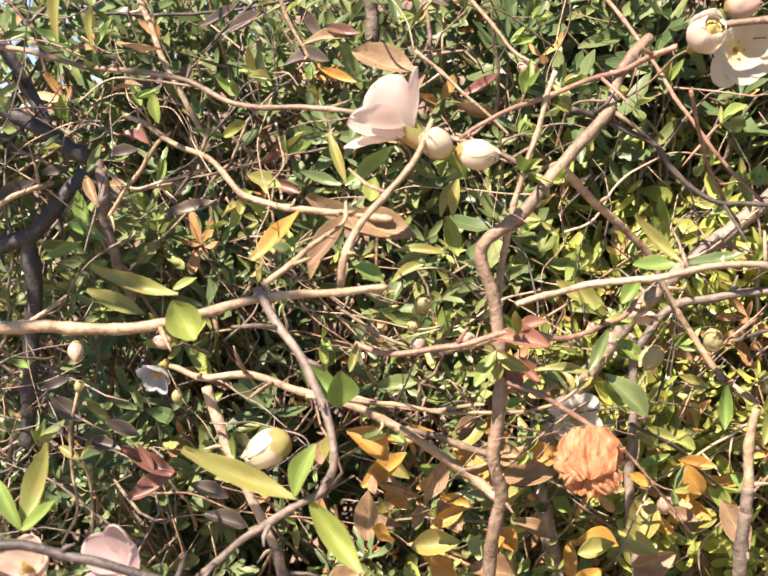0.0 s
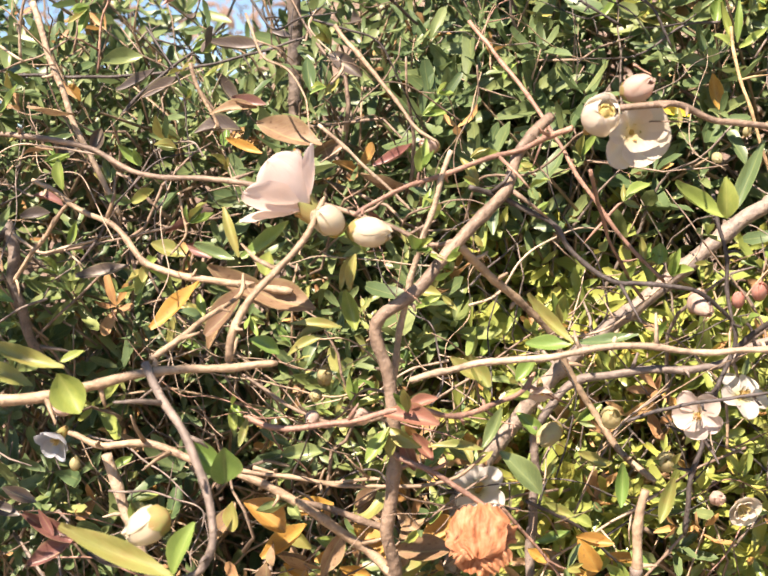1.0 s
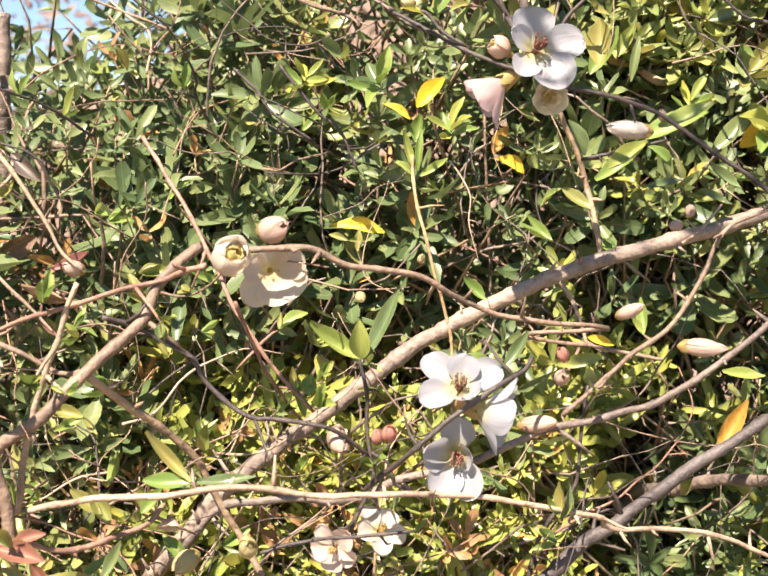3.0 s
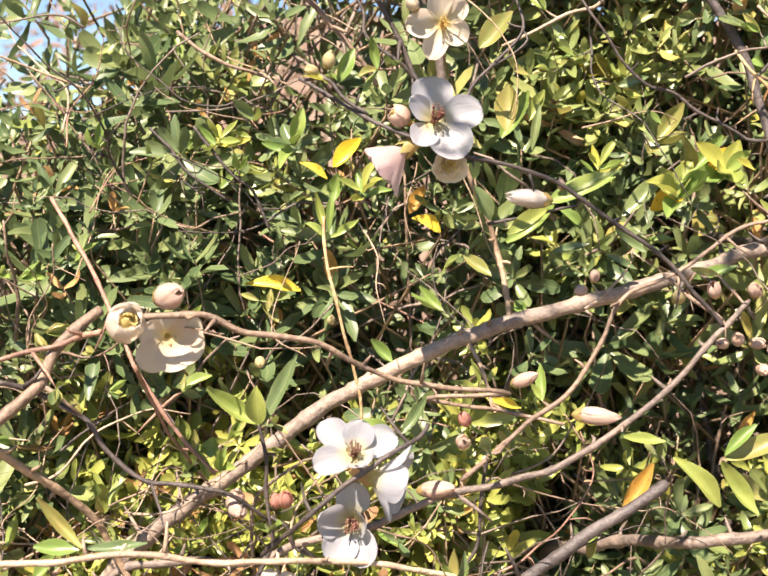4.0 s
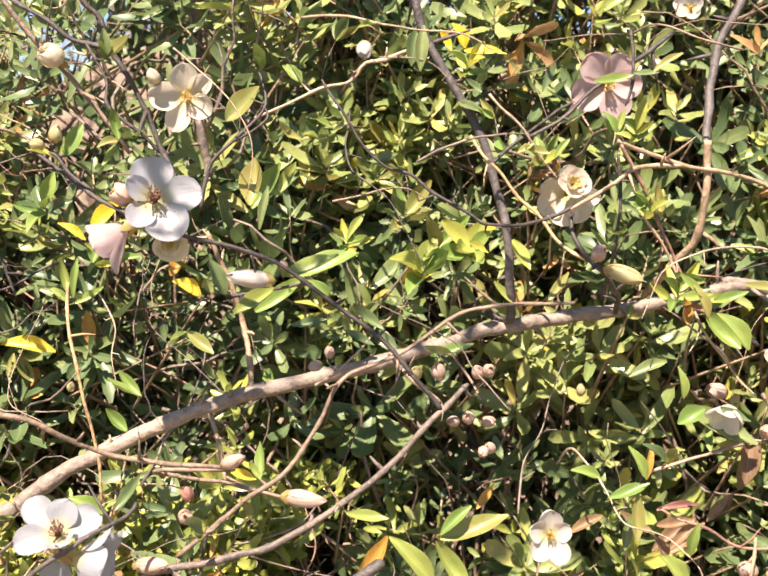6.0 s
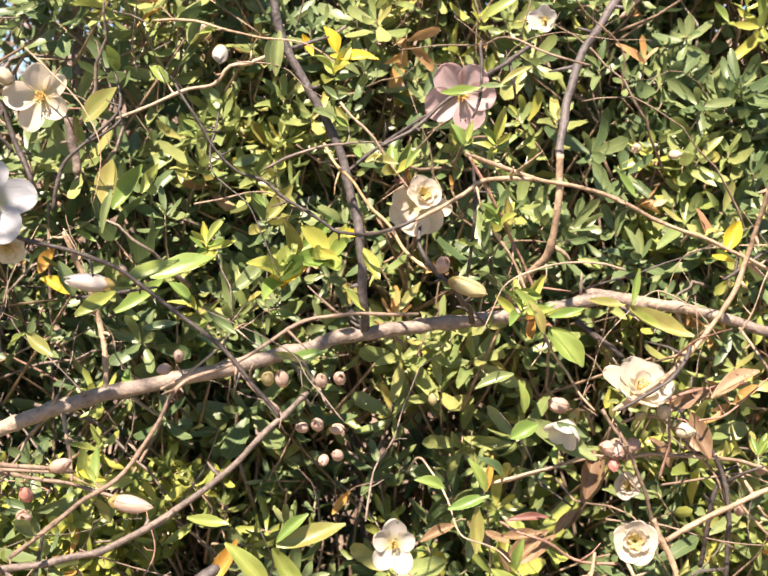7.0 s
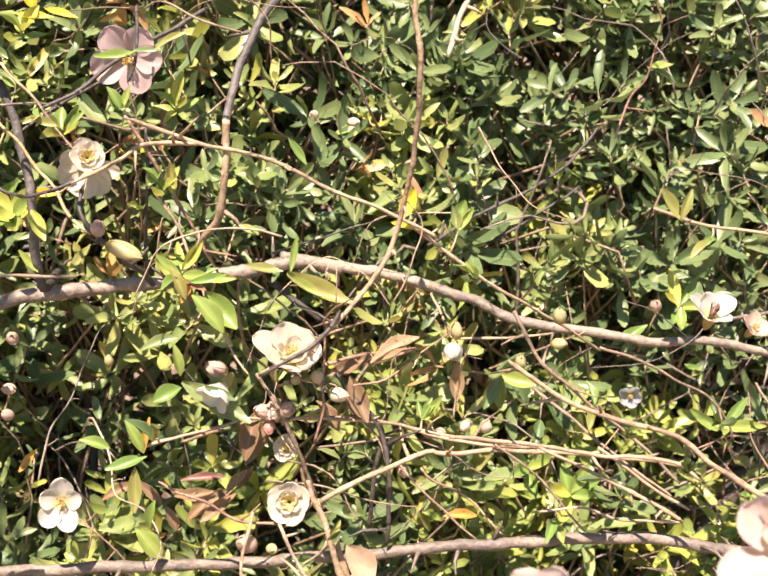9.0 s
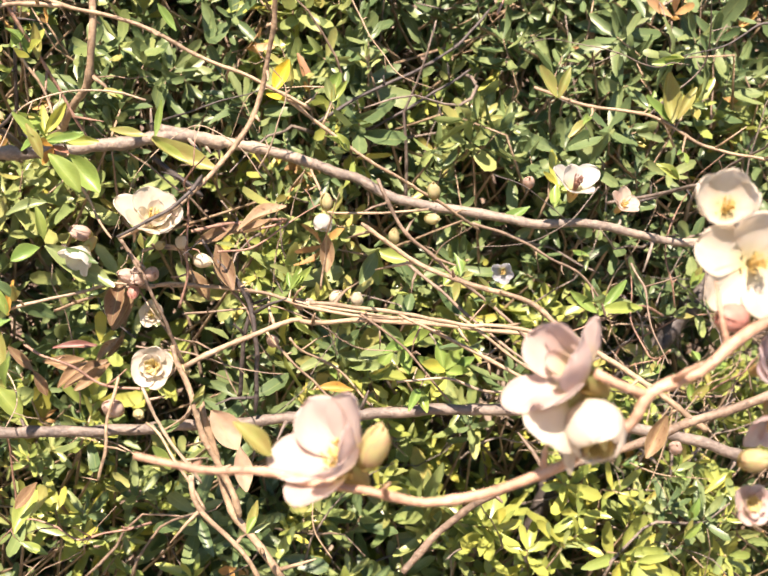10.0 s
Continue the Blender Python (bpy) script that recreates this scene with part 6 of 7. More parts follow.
branch(right_quince, BARK["tan"], 1.9, 1.7, [(0.647, 0.545, 1.358), (0.649, 0.545, 1.333), (0.655, 0.550, 1.303), (0.659, 0.565, 1.272), (0.657, 0.583, 1.223), (0.646, 0.583, 1.194), (0.624, 0.580, 1.165), (0.604, 0.578, 1.149), (0.588, 0.575, 1.139)])
branch(right_quince, BARK["pale"], 2.4, 2.0, [(0.705, 0.660, 1.363), (0.694, 0.650, 1.342), (0.687, 0.640, 1.316)])
branch(right_quince, BARK["tan"], 2.0, 1.5, [(0.627, 0.585, 1.069), (0.655, 0.588, 1.084), (0.685, 0.590, 1.098), (0.695, 0.590, 1.097), (0.731, 0.590, 1.101), (0.796, 0.585, 1.101), (0.832, 0.580, 1.099)])
branch(right_quince, BARK["tan"], 1.3, 1.0, [(0.551, 0.650, 1.081), (0.586, 0.620, 1.102), (0.616, 0.610, 1.109), (0.660, 0.610, 1.109), (0.698, 0.600, 1.105), (0.740, 0.595, 1.103), (0.791, 0.590, 1.101)])
branch(right_quince, BARK["grey"], 4.4, 4.2, [(0.425, 0.660, 0.993), (0.508, 0.640, 1.007), (0.567, 0.632, 1.013), (0.632, 0.620, 1.024), (0.693, 0.605, 1.037), (0.747, 0.593, 1.047), (0.803, 0.585, 1.054), (0.860, 0.575, 1.053), (0.925, 0.570, 1.046), (0.978, 0.560, 1.034)])
branch(right_quince, BARK["tan"], 2.2, 1.5, [(0.891, 0.490, 1.077), (0.852, 0.500, 1.101), (0.817, 0.510, 1.118), (0.796, 0.515, 1.132), (0.763, 0.520, 1.139), (0.737, 0.522, 1.147), (0.708, 0.525, 1.164)])
branch(right_quince, BARK["brown"], 1.4, 1.0, [(0.754, 0.630, 1.129), (0.791, 0.600, 1.103), (0.822, 0.570, 1.084)])
branch(right_quince, BARK["tan"], 2.6, 3.2, [(0.638, 0.590, 1.048), (0.648, 0.588, 1.019), (0.660, 0.586, 0.987), (0.686, 0.580, 0.956), (0.706, 0.580, 0.925)])
branch(right_quince, BARK["tan"], 2.0, 1.5, [(0.634, 0.540, 1.023), (0.640, 0.535, 1.006), (0.662, 0.530, 0.987), (0.677, 0.530, 0.966)])
branch(right_quince, BARK["tan"], 1.5, 1.2, [(0.828, 0.660, 1.239), (0.860, 0.650, 1.231), (0.898, 0.640, 1.229), (0.934, 0.630, 1.214), (0.979, 0.620, 1.209)])
branch(right_quince, BARK["dark"], 1.6, 1.2, [(0.701, 0.720, 1.200), (0.731, 0.720, 1.222), (0.765, 0.720, 1.241), (0.795, 0.730, 1.263), (0.814, 0.740, 1.286)])
branch(right_quince, BARK["dark"], 1.4, 1.1, [(0.724, 0.740, 1.189), (0.756, 0.740, 1.209), (0.787, 0.740, 1.231), (0.806, 0.740, 1.246)])
branch(right_quince, BARK["brown"], 2.4, 3.0, [(0.743, 0.500, 0.990), (0.760, 0.500, 1.013), (0.783, 0.490, 1.038), (0.813, 0.480, 1.057), (0.845, 0.470, 1.074), (0.869, 0.460, 1.090), (0.907, 0.450, 1.110)])
branch(right_quince, BARK["dark"], 1.8, 1.4, [(0.661, 0.620, 1.044), (0.660, 0.610, 1.079), (0.662, 0.605, 1.105), (0.642, 0.600, 1.125), (0.632, 0.595, 1.139)])
branch(right_quince, BARK["brown"], 1.5, 1.2, [(0.627, 0.600, 1.067), (0.614, 0.590, 1.094), (0.603, 0.585, 1.116), (0.594, 0.585, 1.131)])
branch(right_quince, BARK["dark"], 1.4, 1.1, [(0.917, 0.700, 1.169), (0.945, 0.680, 1.184), (0.952, 0.660, 1.191)])
branch(right_quince, BARK["grey"], 1.6, 1.3, [(0.893, 0.680, 1.170), (0.914, 0.660, 1.179), (0.930, 0.620, 1.193)])
branch(right_quince, BARK["dark"], 2.4, 2.4, [(0.600, 0.700, 1.172), (0.619, 0.700, 1.160), (0.633, 0.700, 1.150)])
branch(right_quince, BARK["redbrown"], 1.4, 1.0, [(0.626, 0.600, 1.142), (0.648, 0.610, 1.147), (0.677, 0.620, 1.150), (0.676, 0.630, 1.146), (0.659, 0.630, 1.140)])
branch(right_quince, BARK["tan"], 1.2, 0.9, [(0.698, 0.680, 1.175), (0.706, 0.660, 1.157), (0.711, 0.650, 1.152), (0.750, 0.640, 1.158), (0.768, 0.640, 1.161)])
branch(right_quince, BARK["tan"], 1.2, 0.9, [(0.644, 0.560, 0.997), (0.618, 0.580, 1.028), (0.609, 0.600, 1.032)])
branch(right_quince, BARK["tan"], 1.1, 0.9, [(0.528, 0.620, 1.228), (0.542, 0.620, 1.209), (0.560, 0.610, 1.171), (0.573, 0.600, 1.149), (0.584, 0.590, 1.136)])
branch(right_quince, BARK["dark"], 2.0, 1.6, [(0.640, 0.600, 1.127), (0.658, 0.600, 1.109), (0.667, 0.600, 1.081), (0.670, 0.605, 1.039)])
branch(right_quince, BARK["dark"], 1.1, 1.5, [(0.588, 0.565, 1.142), (0.600, 0.563, 1.150), (0.614, 0.565, 1.158), (0.623, 0.572, 1.167), (0.629, 0.580, 1.175)])
branch(right_quince, BARK["dark"], 1.2, 1.0, [(0.513, 0.612, 1.325), (0.514, 0.610, 1.312), (0.514, 0.608, 1.297), (0.511, 0.608, 1.285)])
branch(right_quince, BARK["dark"], 1.4, 1.8, [(0.466, 0.630, 1.268), (0.484, 0.632, 1.279), (0.499, 0.635, 1.294), (0.524, 0.640, 1.312), (0.550, 0.650, 1.331)])
branch(right_quince, BARK["tan"], 2.6, 3.0, [(0.563, 0.625, 1.270), (0.565, 0.626, 1.252), (0.565, 0.628, 1.234), (0.563, 0.635, 1.215), (0.556, 0.645, 1.202), (0.551, 0.655, 1.192), (0.548, 0.672, 1.180)])
branch(right_quince, BARK["tan"], 1.7, 1.3, [(0.549, 0.622, 1.256), (0.533, 0.620, 1.255), (0.519, 0.615, 1.253), (0.510, 0.615, 1.245), (0.499, 0.612, 1.238), (0.484, 0.610, 1.230)])
branch(right_quince, BARK["dark"], 1.3, 1.0, [(0.486, 0.610, 1.231), (0.472, 0.612, 1.225), (0.461, 0.625, 1.220), (0.447, 0.645, 1.220), (0.439, 0.648, 1.225), (0.419, 0.650, 1.235), (0.405, 0.650, 1.245), (0.389, 0.650, 1.250), (0.374, 0.650, 1.265), (0.364, 0.650, 1.280), (0.354, 0.652, 1.295)])
branch(right_quince, BARK["dark"], 2.3, 1.5, [(0.528, 0.662, 1.172), (0.523, 0.640, 1.181), (0.515, 0.625, 1.188), (0.508, 0.617, 1.195), (0.499, 0.614, 1.203), (0.492, 0.614, 1.211), (0.488, 0.618, 1.218), (0.489, 0.626, 1.228)])
branch(right_quince, BARK["yellowish"], 1.1, 1.3, [(0.436, 0.645, 1.268), (0.443, 0.640, 1.257), (0.453, 0.640, 1.248), (0.463, 0.638, 1.235), (0.474, 0.632, 1.225), (0.485, 0.622, 1.210), (0.495, 0.615, 1.203)])
branch(right_quince, BARK["pale"], 1.0, 0.8, [(0.443, 0.632, 1.290), (0.449, 0.630, 1.283), (0.462, 0.630, 1.272), (0.474, 0.632, 1.256), (0.483, 0.634, 1.246)])
branch(right_quince, BARK["dark"], 1.2, 1.4, [(0.520, 0.645, 1.262), (0.522, 0.645, 1.247), (0.523, 0.645, 1.228), (0.523, 0.655, 1.203), (0.524, 0.675, 1.180)])
flower(right_quince, "creamy", (0.4905, 0.642, 1.238), (-0.22, -0.92, -0.20), [(188, 70, 62, 17, 18), (240, 70, 64, 17, 17), (296, 68, 66, 15, 14), (136, 72, 70, 17, 16), (90, 72, 84, 18, 11)], 0.1, 0.5, None)
bud(right_quince, "blush", (0.500, 0.606, 1.207), 9.0, (0.1, -0.75, 0.6))
bud(right_quince, "lime", (0.512, 0.606, 1.197), 17.0, (0.86, -0.35, -0.28), 0.66)
rosette(right_quince, ("redpetal", "russet", "orange"), (0.482, 0.636, 1.251), (-0.6, -0.3, 0.6), 5, 9, 0.35, 21)
rosette(right_quince, ("green", "olive", "lime"), (0.476, 0.640, 1.257), (0.1, -0.5, 0.8), 5, 20, 0.45, 22)
rosette(right_quince, ("lime", "green"), (0.535, 0.662, 1.276), (-0.2, -0.6, 0.8), 7, 19, 0.4, 23)
rosette(right_quince, ("lime", "green", "green"), (0.545, 0.606, 1.187), (0.1, -0.6, 0.8), 7, 20, 0.4, 24)
rosette(right_quince, ("orange", "redpetal"), (0.550, 0.602, 1.181), (0.2, -0.7, -0.2), 4, 12, 0.45, 25)
leaf(right_quince, LEAF["green"], (0.558, 0.600, 1.178), (0.576, 0.594, 1.160), 0.6, 10)
leaf(right_quince, LEAF["lime"], (0.556, 0.602, 1.184), (0.574, 0.596, 1.187), 0.4, 20)
rosette(right_quince, ("lime", "green"), (0.533, 0.622, 1.231), (0.1, -0.3, 0.95), 5, 17, 0.5, 26)
leaf(right_quince, LEAF["lime"], (0.461, 0.640, 1.212), (0.470, 0.632, 1.196), 0.5, 0)
leaf(right_quince, LEAF["lime"], (0.449, 0.645, 1.204), (0.437, 0.640, 1.210), 0.5, 0)
branch(right_quince, BARK["pale"], 1.2, 1.0, [(0.530, 0.602, 1.091), (0.542, 0.600, 1.096), (0.560, 0.600, 1.101), (0.583, 0.600, 1.109), (0.606, 0.600, 1.109)])
branch(right_quince, BARK["tan"], 1.3, 1.5, [(0.604, 0.596, 1.109), (0.615, 0.598, 1.112), (0.640, 0.600, 1.112), (0.668, 0.600, 1.111), (0.685, 0.600, 1.106), (0.713, 0.598, 1.102), (0.746, 0.594, 1.102)])
branch(right_quince, BARK["brown"], 1.1, 0.9, [(0.640, 0.608, 1.120), (0.658, 0.606, 1.102), (0.667, 0.604, 1.085)])
branch(right_quince, BARK["tan"], 1.1, 0.8, [(0.672, 0.602, 1.088), (0.680, 0.600, 1.079), (0.697, 0.600, 1.064), (0.721, 0.600, 1.045)])
branch(right_quince, BARK["tan"], 1.0, 0.8, [(0.686, 0.606, 1.084), (0.694, 0.608, 1.077), (0.719, 0.610, 1.064), (0.740, 0.606, 1.043)])
branch(right_quince, BARK["redbrown"], 1.0, 1.2, [(0.540, 0.602, 1.072), (0.549, 0.600, 1.067), (0.568, 0.600, 1.061), (0.585, 0.600, 1.051), (0.607, 0.598, 1.052)])
branch(right_quince, BARK["tan"], 1.2, 1.3, [(0.592, 0.596, 1.058), (0.588, 0.590, 1.037), (0.588, 0.588, 1.020), (0.585, 0.588, 1.000)])
branch(right_quince, BARK["pale"], 1.4, 1.2, [(0.603, 0.586, 1.062), (0.608, 0.580, 1.053), (0.618, 0.578, 1.034), (0.629, 0.578, 1.020), (0.642, 0.578, 1.004)])
branch(right_quince, BARK["tan"], 1.9, 2.6, [(0.620, 0.588, 1.080), (0.623, 0.585, 1.072), (0.632, 0.582, 1.055), (0.640, 0.580, 1.032), (0.654, 0.580, 1.009), (0.664, 0.580, 0.985)])
branch(right_quince, BARK["brown"], 1.4, 1.1, [(0.722, 0.574, 1.182), (0.727, 0.570, 1.173), (0.740, 0.570, 1.155), (0.758, 0.570, 1.142), (0.779, 0.568, 1.127), (0.798, 0.564, 1.114), (0.820, 0.556, 1.096)])
branch(right_quince, BARK["tan"], 1.5, 1.4, [(0.690, 0.562, 1.114), (0.731, 0.560, 1.113), (0.758, 0.558, 1.111), (0.775, 0.555, 1.109), (0.789, 0.552, 1.111), (0.811, 0.546, 1.110), (0.824, 0.540, 1.102)])
branch(right_quince, BARK["tan"], 1.2, 1.4, [(0.738, 0.556, 1.113), (0.752, 0.550, 1.108), (0.779, 0.545, 1.097), (0.815, 0.535, 1.081)])
branch(right_quince, BARK["tan"], 1.2, 1.2, [(0.772, 0.560, 1.113), (0.781, 0.558, 1.108), (0.805, 0.552, 1.092), (0.822, 0.545, 1.084)])
branch(right_quince, BARK["brown"], 1.0, 0.8, [(0.722, 0.588, 1.105), (0.747, 0.588, 1.089), (0.759, 0.588, 1.078), (0.781, 0.590, 1.055)])
branch(right_quince, BARK["pale"], 0.9, 1.2, [(0.746, 0.582, 1.068), (0.774, 0.580, 1.072), (0.798, 0.578, 1.067), (0.830, 0.574, 1.068)])
branch(right_quince, BARK["brown"], 1.3, 0.9, [(0.789, 0.622, 1.157), (0.817, 0.620, 1.150), (0.840, 0.620, 1.139), (0.859, 0.620, 1.131), (0.874, 0.620, 1.117), (0.880, 0.620, 1.105)])
leaf(right_quince, LEAF["brown"], (0.640, 0.600, 1.136), (0.651, 0.594, 1.112), 0.5, 10)
leaf(right_quince, LEAF["brown"], (0.651, 0.600, 1.144), (0.677, 0.600, 1.160), 0.3, -20)
leaf(right_quince, LEAF["deep"], (0.549, 0.596, 1.129), (0.587, 0.590, 1.110), 0.35, 10)
leaf(right_quince, LEAF["green"], (0.548, 0.598, 1.132), (0.543, 0.596, 1.150), 0.4, 10)
rosette(right_quince, ("green", "lime", "green"), (0.788, 0.640, 1.062), (0.0, -0.7, 0.7), 7, 22, 0.5, 27)
rosette(right_quince, ("green", "green", "deep"), (0.762, 0.650, 1.074), (-0.3, -0.7, 0.6), 6, 26, 0.5, 28)
rosette(right_quince, ("green", "deep"), (0.892, 0.660, 1.105), (0.2, -0.6, 0.8), 7, 26, 0.35, 29)
rosette(right_quince, ("green", "lime"), (0.853, 0.660, 1.180), (0.0, -0.6, 0.8), 6, 24, 0.4, 30)
rosette(right_quince, ("deep", "green"), (0.740, 0.655, 1.130), (0.2, -0.8, -0.4), 5, 30, 0.42, 31)
branch(right_quince, BARK["pale"], 1.6, 1.2, [(0.600, 0.655, 1.350), (0.614, 0.645, 1.365), (0.636, 0.640, 1.366), (0.673, 0.640, 1.372), (0.693, 0.640, 1.371), (0.713, 0.640, 1.371), (0.747, 0.640, 1.376), (0.786, 0.640, 1.378), (0.812, 0.640, 1.381), (0.85, 0.65, 1.37)])
flower(right_quince, "pink", (0.509, 0.638, 1.299), (-0.08, -0.97, -0.16), [(-40, 74, 80, 19, 18), (30, 74, 80, 18, 17), (85, 72, 78, 18, 16), (155, 74, 80, 19, 18), (245, 74, 84, 20, 19)], 0.0, 0.5, "gold", (), 0.4)
cup_flower(right_quince, "creamy", (0.4905, 0.630, 1.243), 19.0, (0.06, -0.90, 0.42))
flower(right_quince, "pale", (0.487, 0.629, 1.049), (-0.10, -0.97, 0.20), [(0, 70, 56, 15, 14), (68, 68, 50, 13, 12), (150, 70, 64, 17, 13), (215, 70, 62, 16, 13), (290, 66, 50, 13, 13)], 0.1, 0.6, "gold", (), 0.4)
flower(right_quince, "creamy", (0.6045, 0.585, 1.147), (0.08, -0.66, 0.75), [(-12, 72, 40, 19, 20), (48, 70, 26, 18, 20), (110, 74, 30, 19, 21), (172, 76, 34, 19, 21), (232, 74, 38, 19, 20), (290, 76, 60, 22, 17)], 0.35, 0.4, "gold", [(20, 66, 10, 13, 14, "creamy"), (140, 66, 10, 13, 14, "creamy"), (260, 66, 10, 13, 14, "cream")], 0.35)
flower(right_quince, "pale", (0.572, 0.590, 1.131), (-0.52, -0.45, -0.72), ring(5, 48, 26, 15, 12, 20), 0.4, 0.4, None)
bud(right_quince, "blush", (0.568, 0.600, 1.136), 10.8, (-0.92, -0.34, 0.20))
bud(right_quince, "cream", (0.621, 0.590, 1.137), 8.9, (0.05, -0.85, 0.53))
bud(right_quince, "cream", (0.632, 0.590, 1.128), 9.9, (0.77, -0.63, -0.02))
bud(right_quince, "blush", (0.599, 0.595, 1.116), 12.9, (-0.23, -0.96, -0.14))
cup_flower(right_quince, "creamy", (0.609, 0.600, 1.094), 14.5, (-0.42, -0.84, 0.34))
cup_flower(right_quince, "creamy", (0.611, 0.588, 1.067), 22.5, (-0.28, -0.90, 0.32))
bud(right_quince, "lime", (0.627, 0.590, 1.066), 7.7, (0.64, -0.76, 0.06))
globe_flower(right_quince, "pale", (0.700, 0.614, 1.156), 11.5, (-0.08, -0.42, -0.91))
bud(right_quince, "lime", (0.701, 0.614, 1.162), 8.5, (-0.18, -0.22, 0.96))
bud(right_quince, "cream", (0.725, 0.620, 1.106), 8.7, (-0.06, -0.60, 0.80))
bud(right_quince, "blush", (0.692, 0.620, 1.101), 7.5, (-0.73, -0.43, 0.54))
half_flower(right_quince, "pale", (0.5507, 0.6278, 1.3403), 16.8, (-0.51, -0.83, 0.22))
bud(right_quince, "blush", (0.366, 0.700, 1.328), 9.1, (0.04, -0.78, 0.63))
bud(right_quince, "blush", (0.453, 0.650, 1.137), 8.6, (-0.04, -0.87, 0.49))
bud(right_quince, "lime", (0.413, 0.660, 1.133), 8.9, (0.00, -0.78, 0.63))
bud(right_quince, "lime", (0.507, 0.650, 1.127), 6.4, (-0.08, -0.23, 0.97))
bud(right_quince, "blush", (0.454, 0.640, 1.095), 7.4, (-0.64, -0.60, 0.48))
flower(right_quince, "pale", (0.829, 0.565, 1.186), (0.02, -0.52, 0.85), [(-75, 62, 40, 17, 16), (-20, 56, 20, 14, 14), (60, 60, 36, 17, 15), (140, 66, 50, 12, 12), (215, 66, 50, 12, 12)], 0.2, 0.5, "spent", (), 0.5)
half_flower(right_quince, "blush", (0.8679, 0.5927, 1.1763), 19.8, (0.27, -0.67, 0.69))
bud(right_quince, "lime", (0.766, 0.630, 1.172), 9.3, (-0.19, -0.33, 0.92))
bud(right_quince, "blush", (0.820, 0.620, 1.183), 7.8, (-0.33, -0.74, 0.59))
bud(right_quince, "lime", (0.766, 0.630, 1.156), 8.4, (0.75, -0.64, 0.16))
bud(right_quince, "lime", (0.745, 0.630, 1.143), 8.4, (-0.20, -0.48, 0.85))
bud(right_quince, "cream", (0.710, 0.610, 1.108), 7.6, (0.38, -0.63, 0.68))
bud(right_quince, "blush", (0.697, 0.610, 1.104), 6.5, (-0.76, -0.59, 0.27))
bud(right_quince, "blush", (0.591, 0.600, 1.038), 11.8, (-0.69, -0.62, 0.37))
bud(right_quince, "lime", (0.604, 0.600, 1.036), 6.9, (0.31, -0.95, -0.02))
bud(right_quince, "blush", (0.677, 0.610, 1.080), 8.2, (-0.46, -0.72, 0.52))
bud(right_quince, "cream", (0.614, 0.650, 1.277), 6.4, (-0.42, -0.90, 0.12))
bud(right_quince, "cream", (0.636, 0.650, 1.275), 6.5, (0.78, -0.62, 0.07))
half_flower(right_quince, "white", (0.8117, 0.6226, 1.13), 14.6, (-0.25, -0.91, -0.34))
bud(right_quince, "blush", (0.861, 0.460, 1.076), 8.0, (-0.40, -0.72, 0.57))
bud(right_quince, "blush", (0.594, 0.592, 1.116), 10.5, (-0.55, -0.60, 0.20))
bud(right_quince, "blush", (0.606, 0.592, 1.118), 9.5, (0.30, -0.80, 0.30))
bud(right_quince, "pinkbud", (0.597, 0.593, 1.108), 8.0, (-0.10, -0.70, -0.60))
bud(right_quince, "lime", (0.609, 0.592, 1.134), 6.0, (0.40, -0.70, 0.40))
leaf(right_quince, LEAF["brown"], (0.629, 0.610, 1.134), (0.652, 0.606, 1.147), 0.40, 20)
leaf(right_quince, LEAF["brown"], (0.645, 0.612, 1.141), (0.670, 0.608, 1.151), 0.34, -20)
leaf(right_quince, LEAF["paledry"], (0.640, 0.614, 1.128), (0.652, 0.610, 1.108), 0.50, 10)
leaf(right_quince, LEAF["brown"], (0.590, 0.606, 1.112), (0.586, 0.600, 1.086), 0.46, 0)
branch(right_quince, BARK["brown"], 1.4, 1.0, [(0.588, 0.590, 1.137), (0.597, 0.592, 1.126), (0.603, 0.592, 1.120), (0.604, 0.593, 1.108)])
branch(right_quince, BARK["tan"], 1.2, 0.9, [(0.600, 0.594, 1.130), (0.612, 0.594, 1.134), (0.622, 0.592, 1.133), (0.631, 0.592, 1.127)])
leaf(right_quince, LEAF["green"], (0.350, 0.700, 1.186), (0.381, 0.700, 1.201), 0.36, 0)
leaf(right_quince, LEAF["green"], (0.350, 0.700, 1.184), (0.322, 0.700, 1.162), 0.40, 0)
leaf(right_quince, LEAF["green"], (0.352, 0.700, 1.182), (0.366, 0.700, 1.170), 0.50, 0)
leaf(right_quince, LEAF["deep"], (0.372, 0.660, 1.157), (0.389, 0.660, 1.149), 0.40, 0)
leaf(right_quince, LEAF["olive"], (0.416, 0.650, 1.150), (0.434, 0.650, 1.146), 0.30, 0)
leaf(right_quince, LEAF["yellow"], (0.413, 0.715, 1.184), (0.428, 0.715, 1.192), 0.70, 0)
leaf(right_quince, LEAF["olive"], (0.414, 0.715, 1.192), (0.422, 0.715, 1.179), 0.50, 0)
leaf(right_quince, LEAF["green"], (0.407, 0.680, 1.230), (0.398, 0.680, 1.238), 0.50, 0)
leaf(right_quince, LEAF["deep"], (0.390, 0.700, 1.178), (0.416, 0.700, 1.204), 0.40, 0)
leaf(right_quince, LEAF["yellow"], (0.441, 0.720, 1.197), (0.456, 0.720, 1.214), 0.40, 0)
leaf(right_quince, LEAF["green"], (0.551, 0.567, 1.181), (0.568, 0.565, 1.163), 0.45, 0)
